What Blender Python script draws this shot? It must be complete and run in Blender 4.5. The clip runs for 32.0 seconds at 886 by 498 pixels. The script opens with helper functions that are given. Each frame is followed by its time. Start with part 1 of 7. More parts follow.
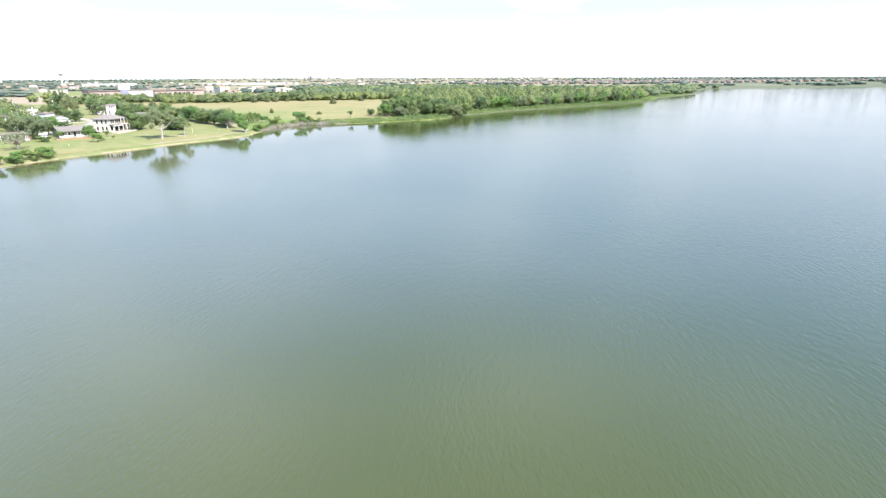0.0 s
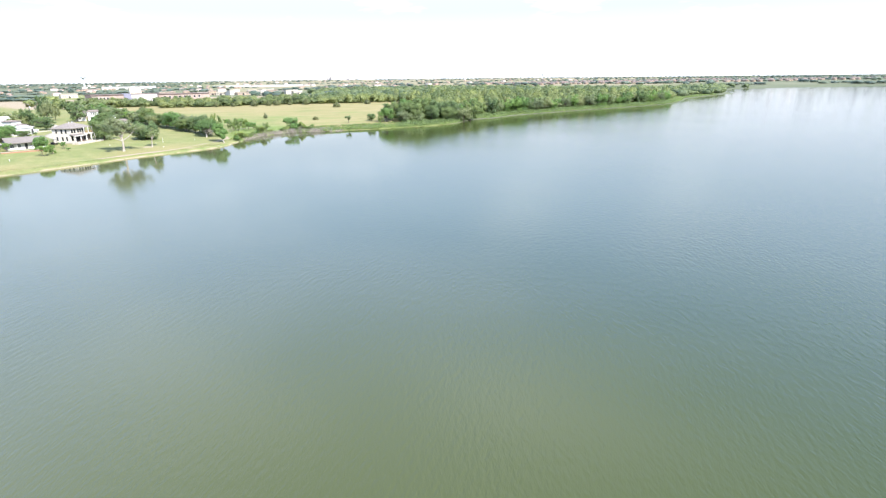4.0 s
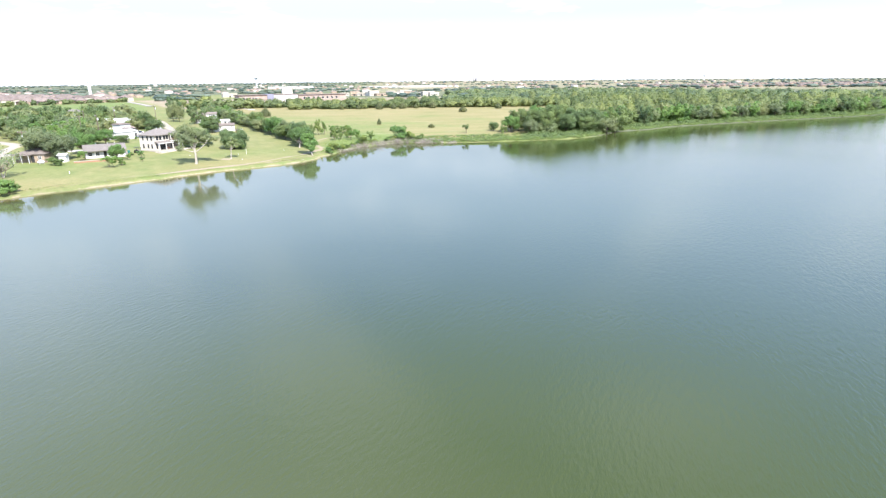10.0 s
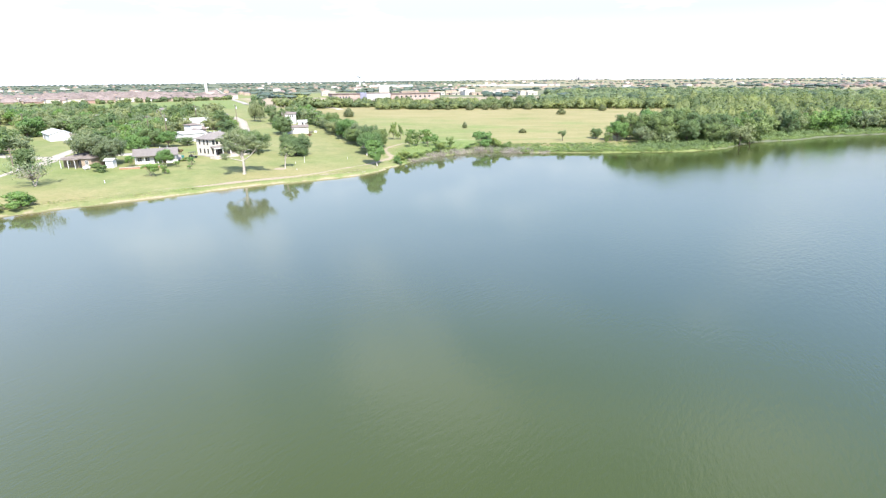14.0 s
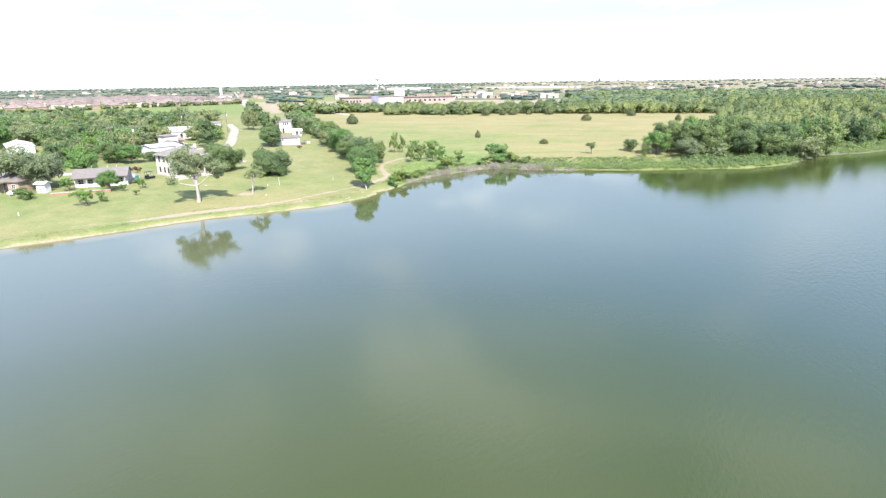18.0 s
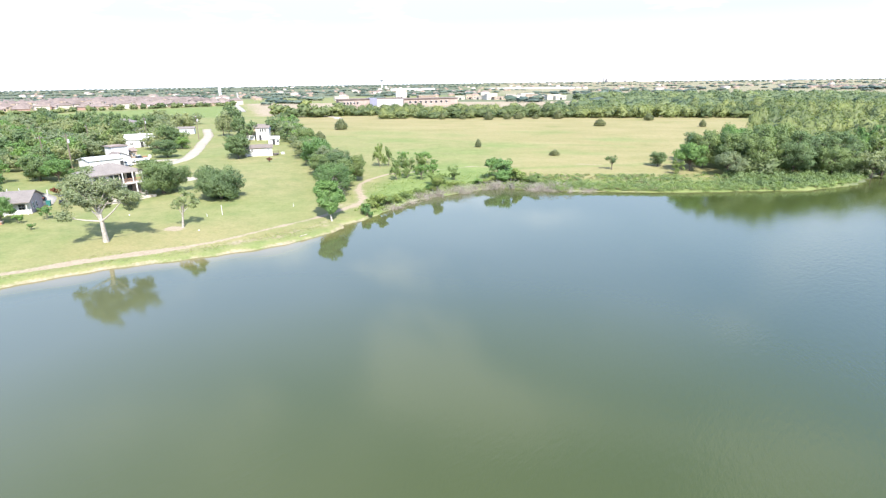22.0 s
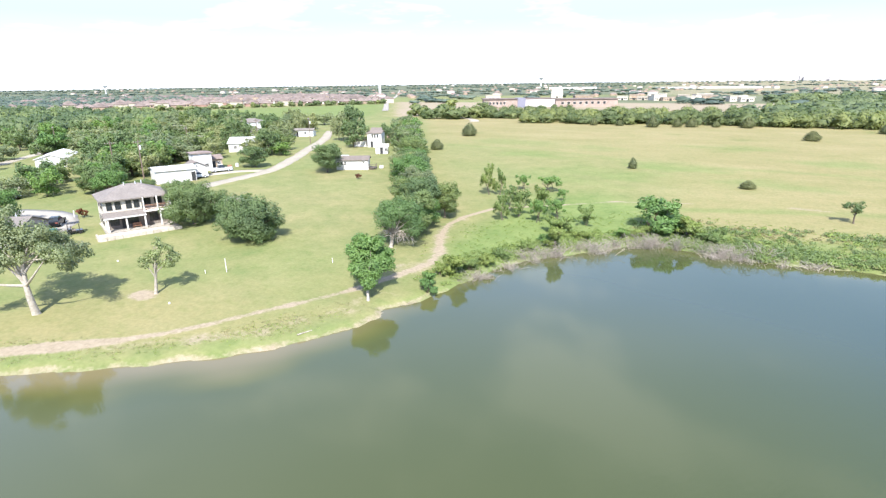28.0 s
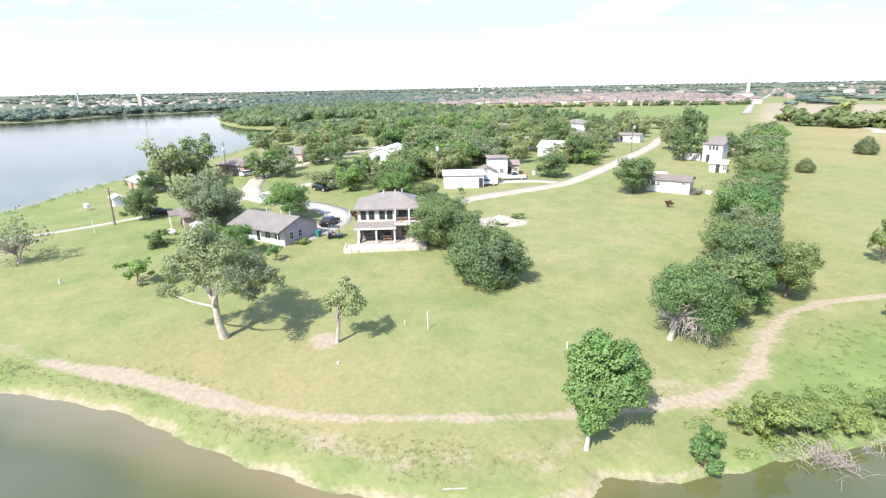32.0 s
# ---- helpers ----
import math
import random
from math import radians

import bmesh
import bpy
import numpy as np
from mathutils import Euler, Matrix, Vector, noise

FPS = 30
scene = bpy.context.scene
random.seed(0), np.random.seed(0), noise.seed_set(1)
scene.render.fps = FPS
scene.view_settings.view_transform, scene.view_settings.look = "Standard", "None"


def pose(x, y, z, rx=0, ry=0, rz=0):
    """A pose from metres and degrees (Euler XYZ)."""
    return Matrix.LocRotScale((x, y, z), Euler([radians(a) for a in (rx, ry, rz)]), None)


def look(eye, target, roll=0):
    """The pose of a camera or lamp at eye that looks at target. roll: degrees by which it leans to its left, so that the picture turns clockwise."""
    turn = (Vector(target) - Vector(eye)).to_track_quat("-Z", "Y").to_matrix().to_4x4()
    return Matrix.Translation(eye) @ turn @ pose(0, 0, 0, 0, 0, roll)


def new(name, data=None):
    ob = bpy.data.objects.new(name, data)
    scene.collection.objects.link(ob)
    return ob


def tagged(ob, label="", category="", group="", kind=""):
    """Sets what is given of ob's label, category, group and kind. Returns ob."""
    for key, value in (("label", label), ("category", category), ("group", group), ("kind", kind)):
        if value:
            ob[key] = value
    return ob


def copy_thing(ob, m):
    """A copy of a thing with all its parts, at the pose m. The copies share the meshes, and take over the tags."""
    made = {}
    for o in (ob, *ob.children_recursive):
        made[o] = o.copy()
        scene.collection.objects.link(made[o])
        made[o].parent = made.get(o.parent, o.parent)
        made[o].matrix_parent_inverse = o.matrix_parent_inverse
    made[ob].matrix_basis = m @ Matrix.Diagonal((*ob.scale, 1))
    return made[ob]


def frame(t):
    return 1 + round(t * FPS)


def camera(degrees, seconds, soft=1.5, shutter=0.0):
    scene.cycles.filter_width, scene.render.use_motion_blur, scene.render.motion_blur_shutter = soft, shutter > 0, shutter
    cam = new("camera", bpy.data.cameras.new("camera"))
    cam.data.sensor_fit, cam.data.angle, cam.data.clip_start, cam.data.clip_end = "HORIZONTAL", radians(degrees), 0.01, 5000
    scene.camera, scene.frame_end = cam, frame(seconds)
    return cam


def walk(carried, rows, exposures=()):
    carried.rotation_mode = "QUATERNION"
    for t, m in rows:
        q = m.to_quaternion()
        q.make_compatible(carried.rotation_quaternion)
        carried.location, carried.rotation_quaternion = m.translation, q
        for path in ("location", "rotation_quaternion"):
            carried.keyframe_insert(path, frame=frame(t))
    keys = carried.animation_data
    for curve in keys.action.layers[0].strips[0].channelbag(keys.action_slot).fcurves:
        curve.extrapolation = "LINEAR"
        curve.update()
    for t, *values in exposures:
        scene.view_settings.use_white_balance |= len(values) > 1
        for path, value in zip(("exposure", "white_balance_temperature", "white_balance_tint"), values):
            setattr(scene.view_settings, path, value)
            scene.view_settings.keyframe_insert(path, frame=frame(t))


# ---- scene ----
cam = camera(78.9, 32.0, soft=1.3)
PATH = [
    (0, (-19.969, -102.674, 21.972), (-19.465, -100.835, 21.369), -0.6),
    (1.5, (-14.768, -92.785, 22.042), (-14.269, -90.944, 21.441), -0.6),
    (3, (-9.327, -82.607, 22.131), (-8.839, -80.762, 21.53), -0.8),
    (5.5, (-0.14, -64.691, 22.503), (0.156, -62.805, 21.907), -1.0),
    (6, (1.434, -60.994, 22.568), (1.686, -59.101, 21.974), -1.0),
    (6.5, (2.831, -57.214, 22.626), (3.048, -55.317, 22.032), -1.0),
    (7, (4.033, -53.401, 22.692), (4.215, -51.499, 22.099), -1.0),
    (7.5, (5.115, -49.542, 22.765), (5.258, -47.637, 22.172), -0.9),
    (8, (6.066, -45.642, 22.81), (6.169, -43.735, 22.218), -0.9),
    (8.5, (6.896, -41.731, 22.841), (6.961, -39.822, 22.249), -0.9),
    (9, (7.623, -37.803, 22.871), (7.651, -35.893, 22.28), -0.9),
    (9.5, (8.215, -33.887, 22.918), (8.206, -31.976, 22.327), -0.9),
    (10, (8.68, -29.986, 22.964), (8.629, -28.075, 22.374), -0.8),
    (10.5, (9.048, -26.093, 22.998), (8.962, -24.184, 22.407), -0.9),
    (11, (9.384, -22.169, 23.023), (9.27, -20.261, 22.432), -0.9),
    (11.5, (9.661, -18.193, 23.039), (9.514, -16.288, 22.448), -0.8),
    (12, (9.909, -14.188, 23.051), (9.714, -12.287, 22.46), -0.8),
    (12.5, (10.125, -10.159, 23.063), (9.878, -8.265, 22.472), -0.8),
    (13, (10.25, -6.177, 23.066), (9.954, -4.289, 22.475), -0.7),
    (13.5, (10.26, -2.257, 23.067), (9.913, -0.378, 22.476), -0.8),
    (14, (10.262, 1.647, 23.062), (9.875, 3.518, 22.472), -0.7),
    (14.5, (10.157, 5.490, 23.063), (9.746, 7.356, 22.472), -0.8),
    (16.5, (9.023, 20.550, 23.412), (8.579, 22.410, 22.827), -0.8),
    (17, (8.628, 24.243, 23.456), (8.179, 26.102, 22.872), -0.9),
    (18, (7.724, 31.588, 23.582), (7.27, 33.447, 23.0), -1.0),
    (19, (6.85, 38.806, 23.721), (6.389, 40.664, 23.14), -0.9),
    (21, (5.379, 53.078, 23.956), (4.911, 54.934, 23.376), -0.9),
    (23, (3.593, 67.027, 24.11), (3.118, 68.881, 23.53), -0.9),
    (24.5, (2.324, 77.394, 24.197), (1.846, 79.247, 23.617), -0.8),
    (26.5, (0.457, 91.581, 24.288), (-0.161, 93.392, 23.706), -0.8),
    (27, (-0.093, 95.185, 24.319), (-0.817, 96.957, 23.741), -0.7),
    (27.5, (-0.889, 98.791, 24.372), (-1.723, 100.514, 23.79), -0.9),
    (28, (-1.699, 102.445, 24.401), (-2.67, 104.095, 23.823), -0.7),
    (28.5, (-2.548, 105.913, 24.425), (-3.668, 107.466, 23.847), -0.7),
    (29, (-3.463, 109.285, 24.446), (-4.708, 110.741, 23.869), -0.7),
    (29.5, (-4.704, 112.468, 24.475), (-6.066, 113.815, 23.9), -0.6),
    (30, (-6.158, 115.562, 24.508), (-7.636, 116.780, 23.933), -0.7),
    (30.5, (-7.812, 118.609, 24.527), (-9.379, 119.710, 23.952), -0.8),
    (31, (-9.7, 121.379, 24.548), (-11.334, 122.380, 23.976), -0.7),
    (31.5, (-11.801, 124.039, 24.551), (-13.493, 124.939, 23.979), -0.8),
    (32, (-14.126, 126.481, 24.502), (-15.872, 127.271, 23.933), -0.8),
]
walk(cam, [(t, look(e, g, r)) for t, e, g, r in PATH], exposures=[(0.0, 1.45), (24.0, 1.45), (28.0, 1.34), (30.0, 1.27), (31.0, 1.28), (32.0, 1.34)])

# ---- light ----
SUN_AZ, SUN_EL = 148.0, 46.0
to_sun = Vector((math.sin(radians(SUN_AZ)) * math.cos(radians(SUN_EL)), math.cos(radians(SUN_AZ)) * math.cos(radians(SUN_EL)), math.sin(radians(SUN_EL))))
sun = new("sun", bpy.data.lights.new("sun", "SUN"))
sun.data.energy, sun.data.angle, sun.data.color = 3.9, radians(0.6), (1.0, 0.965, 0.915)
sun.matrix_world = look(to_sun * 100, (0, 0, 0))

world = bpy.data.worlds.new("world")
scene.world = world
world.use_nodes = True
wt = world.node_tree
wn, wl = wt.nodes, wt.links
sky = wn.new("ShaderNodeTexSky")
sky.sky_type, sky.sun_disc = "NISHITA", False
sky.sun_elevation, sky.sun_rotation = radians(SUN_EL), radians(SUN_AZ)
sky.air_density, sky.dust_density, sky.ozone_density = 1.0, 1.0, 1.0
geo = wn.new("ShaderNodeTexCoord")
# thin summer clouds, flattened towards the horizon
sep = wn.new("ShaderNodeSeparateXYZ")
wl.new(geo.outputs["Generated"], sep.inputs[0])
lift = wn.new("ShaderNodeMath")
lift.operation = "ADD"
lift.inputs[1].default_value = 0.12
wl.new(sep.outputs["Z"], lift.inputs[0])
flat = wn.new("ShaderNodeVectorMath")
flat.operation = "DIVIDE"
comb = wn.new("ShaderNodeCombineXYZ")
for k in range(3):
    wl.new(lift.outputs[0], comb.inputs[k])
wl.new(geo.outputs["Generated"], flat.inputs[0])
wl.new(comb.outputs[0], flat.inputs[1])
cn = wn.new("ShaderNodeTexNoise")
cn.inputs["Scale"].default_value, cn.inputs["Detail"].default_value, cn.inputs["Roughness"].default_value = 1.3, 7.0, 0.58
wl.new(flat.outputs[0], cn.inputs["Vector"])
cr = wn.new("ShaderNodeValToRGB")
cr.color_ramp.elements[0].position, cr.color_ramp.elements[1].position = 0.54, 0.64
cr.color_ramp.elements[0].color, cr.color_ramp.elements[1].color = (0, 0, 0, 1), (0.36, 0.36, 0.36, 1)
wl.new(cn.outputs["Fac"], cr.inputs[0])
# bright summer haze, thickest at the horizon
def sky_ramp(stops):
    r = wn.new("ShaderNodeValToRGB")
    while len(r.color_ramp.elements) < len(stops):
        r.color_ramp.elements.new(0.5)
    for i, (p, v) in enumerate(stops):
        r.color_ramp.elements[i].position, r.color_ramp.elements[i].color = p, (*v, 1)
    return r


hz = sky_ramp([(0.0, (0.97,) * 3), (0.12, (0.9,) * 3), (0.35, (0.78,) * 3), (1.0, (0.6,) * 3)])
wl.new(sep.outputs["Z"], hz.inputs[0])
hmix = wn.new("ShaderNodeMixRGB")
tint = sky_ramp([(0.0, (3.5, 3.7, 4.2)), (0.05, (2.8, 2.95, 3.4)), (0.11, (2.1, 2.43, 3.2)), (0.24, (2.5, 3.45, 5.5)), (0.36, (1.75, 3.05, 7.0)), (0.5, (1.7, 2.8, 5.6)), (0.72, (1.9, 2.4, 3.5))])
wl.new(sep.outputs["Z"], tint.inputs[0])
wl.new(tint.outputs[0], hmix.inputs[2])
wl.new(hz.outputs[0], hmix.inputs[0])
wl.new(sky.outputs[0], hmix.inputs[1])
cmix = wn.new("ShaderNodeMixRGB")
cmix.inputs[2].default_value = (8.0, 8.1, 8.3, 1)
high = wn.new("ShaderNodeMapRange")
high.inputs["From Min"].default_value, high.inputs["From Max"].default_value = 0.05, 0.32
high.inputs["To Min"].default_value, high.inputs["To Max"].default_value = 0.12, 1.0
wl.new(sep.outputs["Z"], high.inputs["Value"])
cfac = wn.new("ShaderNodeMath")
cfac.operation = "MULTIPLY"
wl.new(cr.outputs[0], cfac.inputs[0])
wl.new(high.outputs[0], cfac.inputs[1])
wl.new(cfac.outputs[0], cmix.inputs[0])
wl.new(hmix.outputs[0], cmix.inputs[1])
wl.new(cmix.outputs[0], wn["Background"].inputs["Color"])
wn["Background"].inputs["Strength"].default_value = 0.15


# ---- materials ----
def nodes_of(name):
    m = bpy.data.materials.new(name)
    m.use_nodes = True
    return m, m.node_tree.nodes, m.node_tree.links, m.node_tree.nodes["Principled BSDF"]


def ramp(n, stops):
    r = n.new("ShaderNodeValToRGB")
    e = r.color_ramp.elements
    while len(e) < len(stops):
        e.new(0.5)
    for el, (p, c) in zip(e, stops):
        el.position, el.color = p, (*c, 1)
    return r


def noise_tex(n, l, vec, scale, detail=4, rough=0.55):
    t = n.new("ShaderNodeTexNoise")
    t.inputs["Scale"].default_value, t.inputs["Detail"].default_value, t.inputs["Roughness"].default_value = scale, detail, rough
    l.new(vec, t.inputs["Vector"])
    return t


def mix(n, l, a, b, fac, kind="MIX"):
    m = n.new("ShaderNodeMixRGB")
    m.blend_type = kind
    for sock, v in ((0, fac), (1, a), (2, b)):
        if isinstance(v, (int, float)):
            m.inputs[sock].default_value = v
        elif isinstance(v, tuple):
            m.inputs[sock].default_value = (*v, 1)
        else:
            l.new(v, m.inputs[sock])
    return m.outputs[0]


def bump(n, l, b, height, strength, dist):
    u = n.new("ShaderNodeBump")
    u.inputs["Strength"].default_value, u.inputs["Distance"].default_value = strength, dist
    l.new(height, u.inputs["Height"])
    l.new(u.outputs[0], b.inputs["Normal"])


def surface(name, dark, light, rough=0.8, fine=6.0, coarse=0.7, relief=0.3, metal=0.0, vary=0.15, spec=0.3):
    """A solid surface with grain and larger stains, a little different on each object."""
    m, n, l, b = nodes_of(name)
    tc = n.new("ShaderNodeTexCoord")
    f = noise_tex(n, l, tc.outputs["Object"], fine, 5)
    c = noise_tex(n, l, tc.outputs["Object"], coarse, 3)
    r1 = ramp(n, [(0.3, dark), (0.7, light)])
    l.new(f.outputs["Fac"], r1.inputs[0])
    r2 = ramp(n, [(0.3, (1 - vary,) * 3), (0.7, (1 + vary * 0.3,) * 3)])
    l.new(c.outputs["Fac"], r2.inputs[0])
    col = mix(n, l, r1.outputs[0], r2.outputs[0], 1.0, "MULTIPLY")
    oi = n.new("ShaderNodeObjectInfo")
    r3 = ramp(n, [(0.0, (1 - vary,) * 3), (1.0, (1.0,) * 3)])
    l.new(oi.outputs["Random"], r3.inputs[0])
    col = mix(n, l, col, r3.outputs[0], 1.0, "MULTIPLY")
    l.new(col, b.inputs["Base Color"])
    b.inputs["Roughness"].default_value, b.inputs["Metallic"].default_value = rough, metal
    b.inputs["Specular IOR Level"].default_value = spec
    if relief:
        bump(n, l, b, f.outputs["Fac"], relief, 0.02)
    return m


def leaf(name, dark, light, glow=0.38, coarse=0.35, tone=False):
    """Foliage: every leaf spray its own tone, clumps and whole trees varied."""
    m, n, l, b = nodes_of(name)
    g_ = n.new("ShaderNodeNewGeometry")
    tc = n.new("ShaderNodeTexCoord")
    r = ramp(n, [(0.0, dark), (1.0, light)])
    l.new(g_.outputs["Random Per Island"], r.inputs[0])
    c = noise_tex(n, l, tc.outputs["Object"], coarse, 2)
    r2 = ramp(n, [(0.3, (0.8, 0.84, 0.87)), (0.7, (1.13, 1.1, 1.0))])
    l.new(c.outputs["Fac"], r2.inputs[0])
    col = mix(n, l, r.outputs[0], r2.outputs[0], 1.0, "MULTIPLY")
    oi = n.new("ShaderNodeObjectInfo")
    r3 = ramp(n, [(0.0, (0.76, 0.83, 0.9)), (0.5, (0.95, 0.97, 0.95)), (1.0, (1.12, 1.06, 0.92))])
    l.new(oi.outputs["Random"], r3.inputs[0])
    if not tone:
        col = mix(n, l, col, r3.outputs[0], 1.0, "MULTIPLY")
    if tone:
        at = n.new("ShaderNodeAttribute")
        at.attribute_name = "species"
        r4 = ramp(n, [(0.0, (0.6, 0.7, 0.7)), (0.35, (0.88, 0.93, 0.95)), (0.7, (1.06, 1.06, 1.0)), (1.0, (1.2, 1.19, 1.05))])
        l.new(at.outputs["Fac"], r4.inputs[0])
        col = mix(n, l, col, r4.outputs[0], 1.0, "MULTIPLY")
    l.new(col, b.inputs["Base Color"])
    b.inputs["Roughness"].default_value = 0.55
    b.inputs["Specular IOR Level"].default_value = 0.35
    tr = n.new("ShaderNodeBsdfTranslucent")
    l.new(mix(n, l, col, (0.95, 1.08, 0.58), 1.0, "MULTIPLY"), tr.inputs["Color"])
    ms = n.new("ShaderNodeMixShader")
    ms.inputs[0].default_value = glow
    l.new(b.outputs[0], ms.inputs[1])
    l.new(tr.outputs[0], ms.inputs[2])
    l.new(ms.outputs[0], n["Material Output"].inputs["Surface"])
    return m


def ground_material():
    m, n, l, b = nodes_of("ground_cover")
    tc = n.new("ShaderNodeTexCoord")
    P = tc.outputs["Object"]
    at = n.new("ShaderNodeAttribute")
    at.attribute_name = "cover"
    s = n.new("ShaderNodeSeparateColor")
    l.new(at.outputs["Color"], s.inputs[0])
    big = noise_tex(n, l, P, 0.035, 5, 0.6)
    mid = noise_tex(n, l, P, 0.22, 5, 0.6)
    fine = noise_tex(n, l, P, 2.2, 6, 0.7)
    lawn = ramp(n, [(0.3, (0.173, 0.190, 0.083)), (0.5, (0.210, 0.209, 0.096)), (0.72, (0.250, 0.233, 0.116))])
    l.new(mid.outputs["Fac"], lawn.inputs[0])
    lawn2 = ramp(n, [(0.35, (0.82, 0.95, 0.8)), (0.65, (1.09, 1.03, 1.06))])
    l.new(big.outputs["Fac"], lawn2.inputs[0])
    col = mix(n, l, lawn.outputs[0], lawn2.outputs[0], 1.0, "MULTIPLY")
    # dry hay field with faint mown streaks
    mp = n.new("ShaderNodeMapping")
    mp.inputs["Scale"].default_value = (0.035, 0.075, 1)
    mp.inputs["Rotation"].default_value = (0, 0, radians(12))
    l.new(P, mp.inputs["Vector"])
    streak = noise_tex(n, l, mp.outputs[0], 1.0, 5, 0.6)
    hay = ramp(n, [(0.2, (0.214, 0.194, 0.090)), (0.45, (0.248, 0.216, 0.107)), (0.7, (0.282, 0.240, 0.128))])
    l.new(streak.outputs["Fac"], hay.inputs[0])
    hay2 = ramp(n, [(0.28, (0.72, 0.84, 0.68)), (0.4, (0.96, 0.98, 0.93)), (0.7, (1.06, 1.03, 1.06))])
    patch = noise_tex(n, l, P, 0.06, 5, 0.65)
    l.new(patch.outputs["Fac"], hay2.inputs[0])
    col = mix(n, l, col, mix(n, l, hay.outputs[0], hay2.outputs[0], 1.0, "MULTIPLY"), s.outputs[1])
    lush = ramp(n, [(0.3, (0.133, 0.178, 0.059)), (0.7, (0.184, 0.226, 0.081))])
    l.new(mid.outputs["Fac"], lush.inputs[0])
    col = mix(n, l, col, lush.outputs[0], s.outputs[2])
    vast = noise_tex(n, l, P, 0.004, 5, 0.65)
    # scrub cover, its colour also greyed to hold the haze of distance
    scrub = ramp(n, [(0.35, (0.095, 0.11, 0.078)), (0.55, (0.135, 0.147, 0.1)), (0.75, (0.21, 0.2, 0.15))])
    l.new(vast.outputs["Fac"], scrub.inputs[0])
    col = mix(n, l, col, scrub.outputs[0], at.outputs["Alpha"])
    g2 = ramp(n, [(0.28, (0.8, 0.83, 0.78)), (0.72, (1.1, 1.09, 1.1))])
    l.new(fine.outputs["Fac"], g2.inputs[0])
    col = mix(n, l, col, g2.outputs[0], 1.0, "MULTIPLY")
    tuft = noise_tex(n, l, P, 0.75, 4, 0.6)
    g3 = ramp(n, [(0.36, (0.9, 0.95, 0.88)), (0.5, (1, 1, 1)), (0.68, (1.04, 1.02, 1.01))])
    l.new(tuft.outputs["Fac"], g3.inputs[0])
    col = mix(n, l, col, g3.outputs[0], 1.0, "MULTIPLY")
    # worn earth and the clay of the bank, broken up at the rim
    earth = ramp(n, [(0.3, (0.24, 0.193, 0.134)), (0.7, (0.352, 0.294, 0.215))])
    l.new(fine.outputs["Fac"], earth.inputs[0])
    wob = n.new("ShaderNodeMath")
    wob.operation = "MULTIPLY_ADD"
    l.new(mid.outputs["Fac"], wob.inputs[0])
    wob.inputs[1].default_value = 1.15
    wob.inputs[2].default_value = -0.575
    w2 = n.new("ShaderNodeMath")
    w2.operation = "MULTIPLY_ADD"
    l.new(fine.outputs["Fac"], w2.inputs[0])
    w2.inputs[1].default_value = 0.5
    l.new(wob.outputs[0], w2.inputs[2])
    w3 = n.new("ShaderNodeMath")
    w3.operation = "ADD"
    l.new(s.outputs[0], w3.inputs[0])
    l.new(w2.outputs[0], w3.inputs[1])
    er = ramp(n, [(0.62, (0, 0, 0)), (0.96, (1, 1, 1))])
    l.new(w3.outputs[0], er.inputs[0])
    col = mix(n, l, col, earth.outputs[0], er.outputs[0])
    l.new(col, b.inputs["Base Color"])
    b.inputs["Roughness"].default_value = 0.95
    b.inputs["Specular IOR Level"].default_value = 0.1
    bump(n, l, b, fine.outputs["Fac"], 0.5, 0.09)
    return m


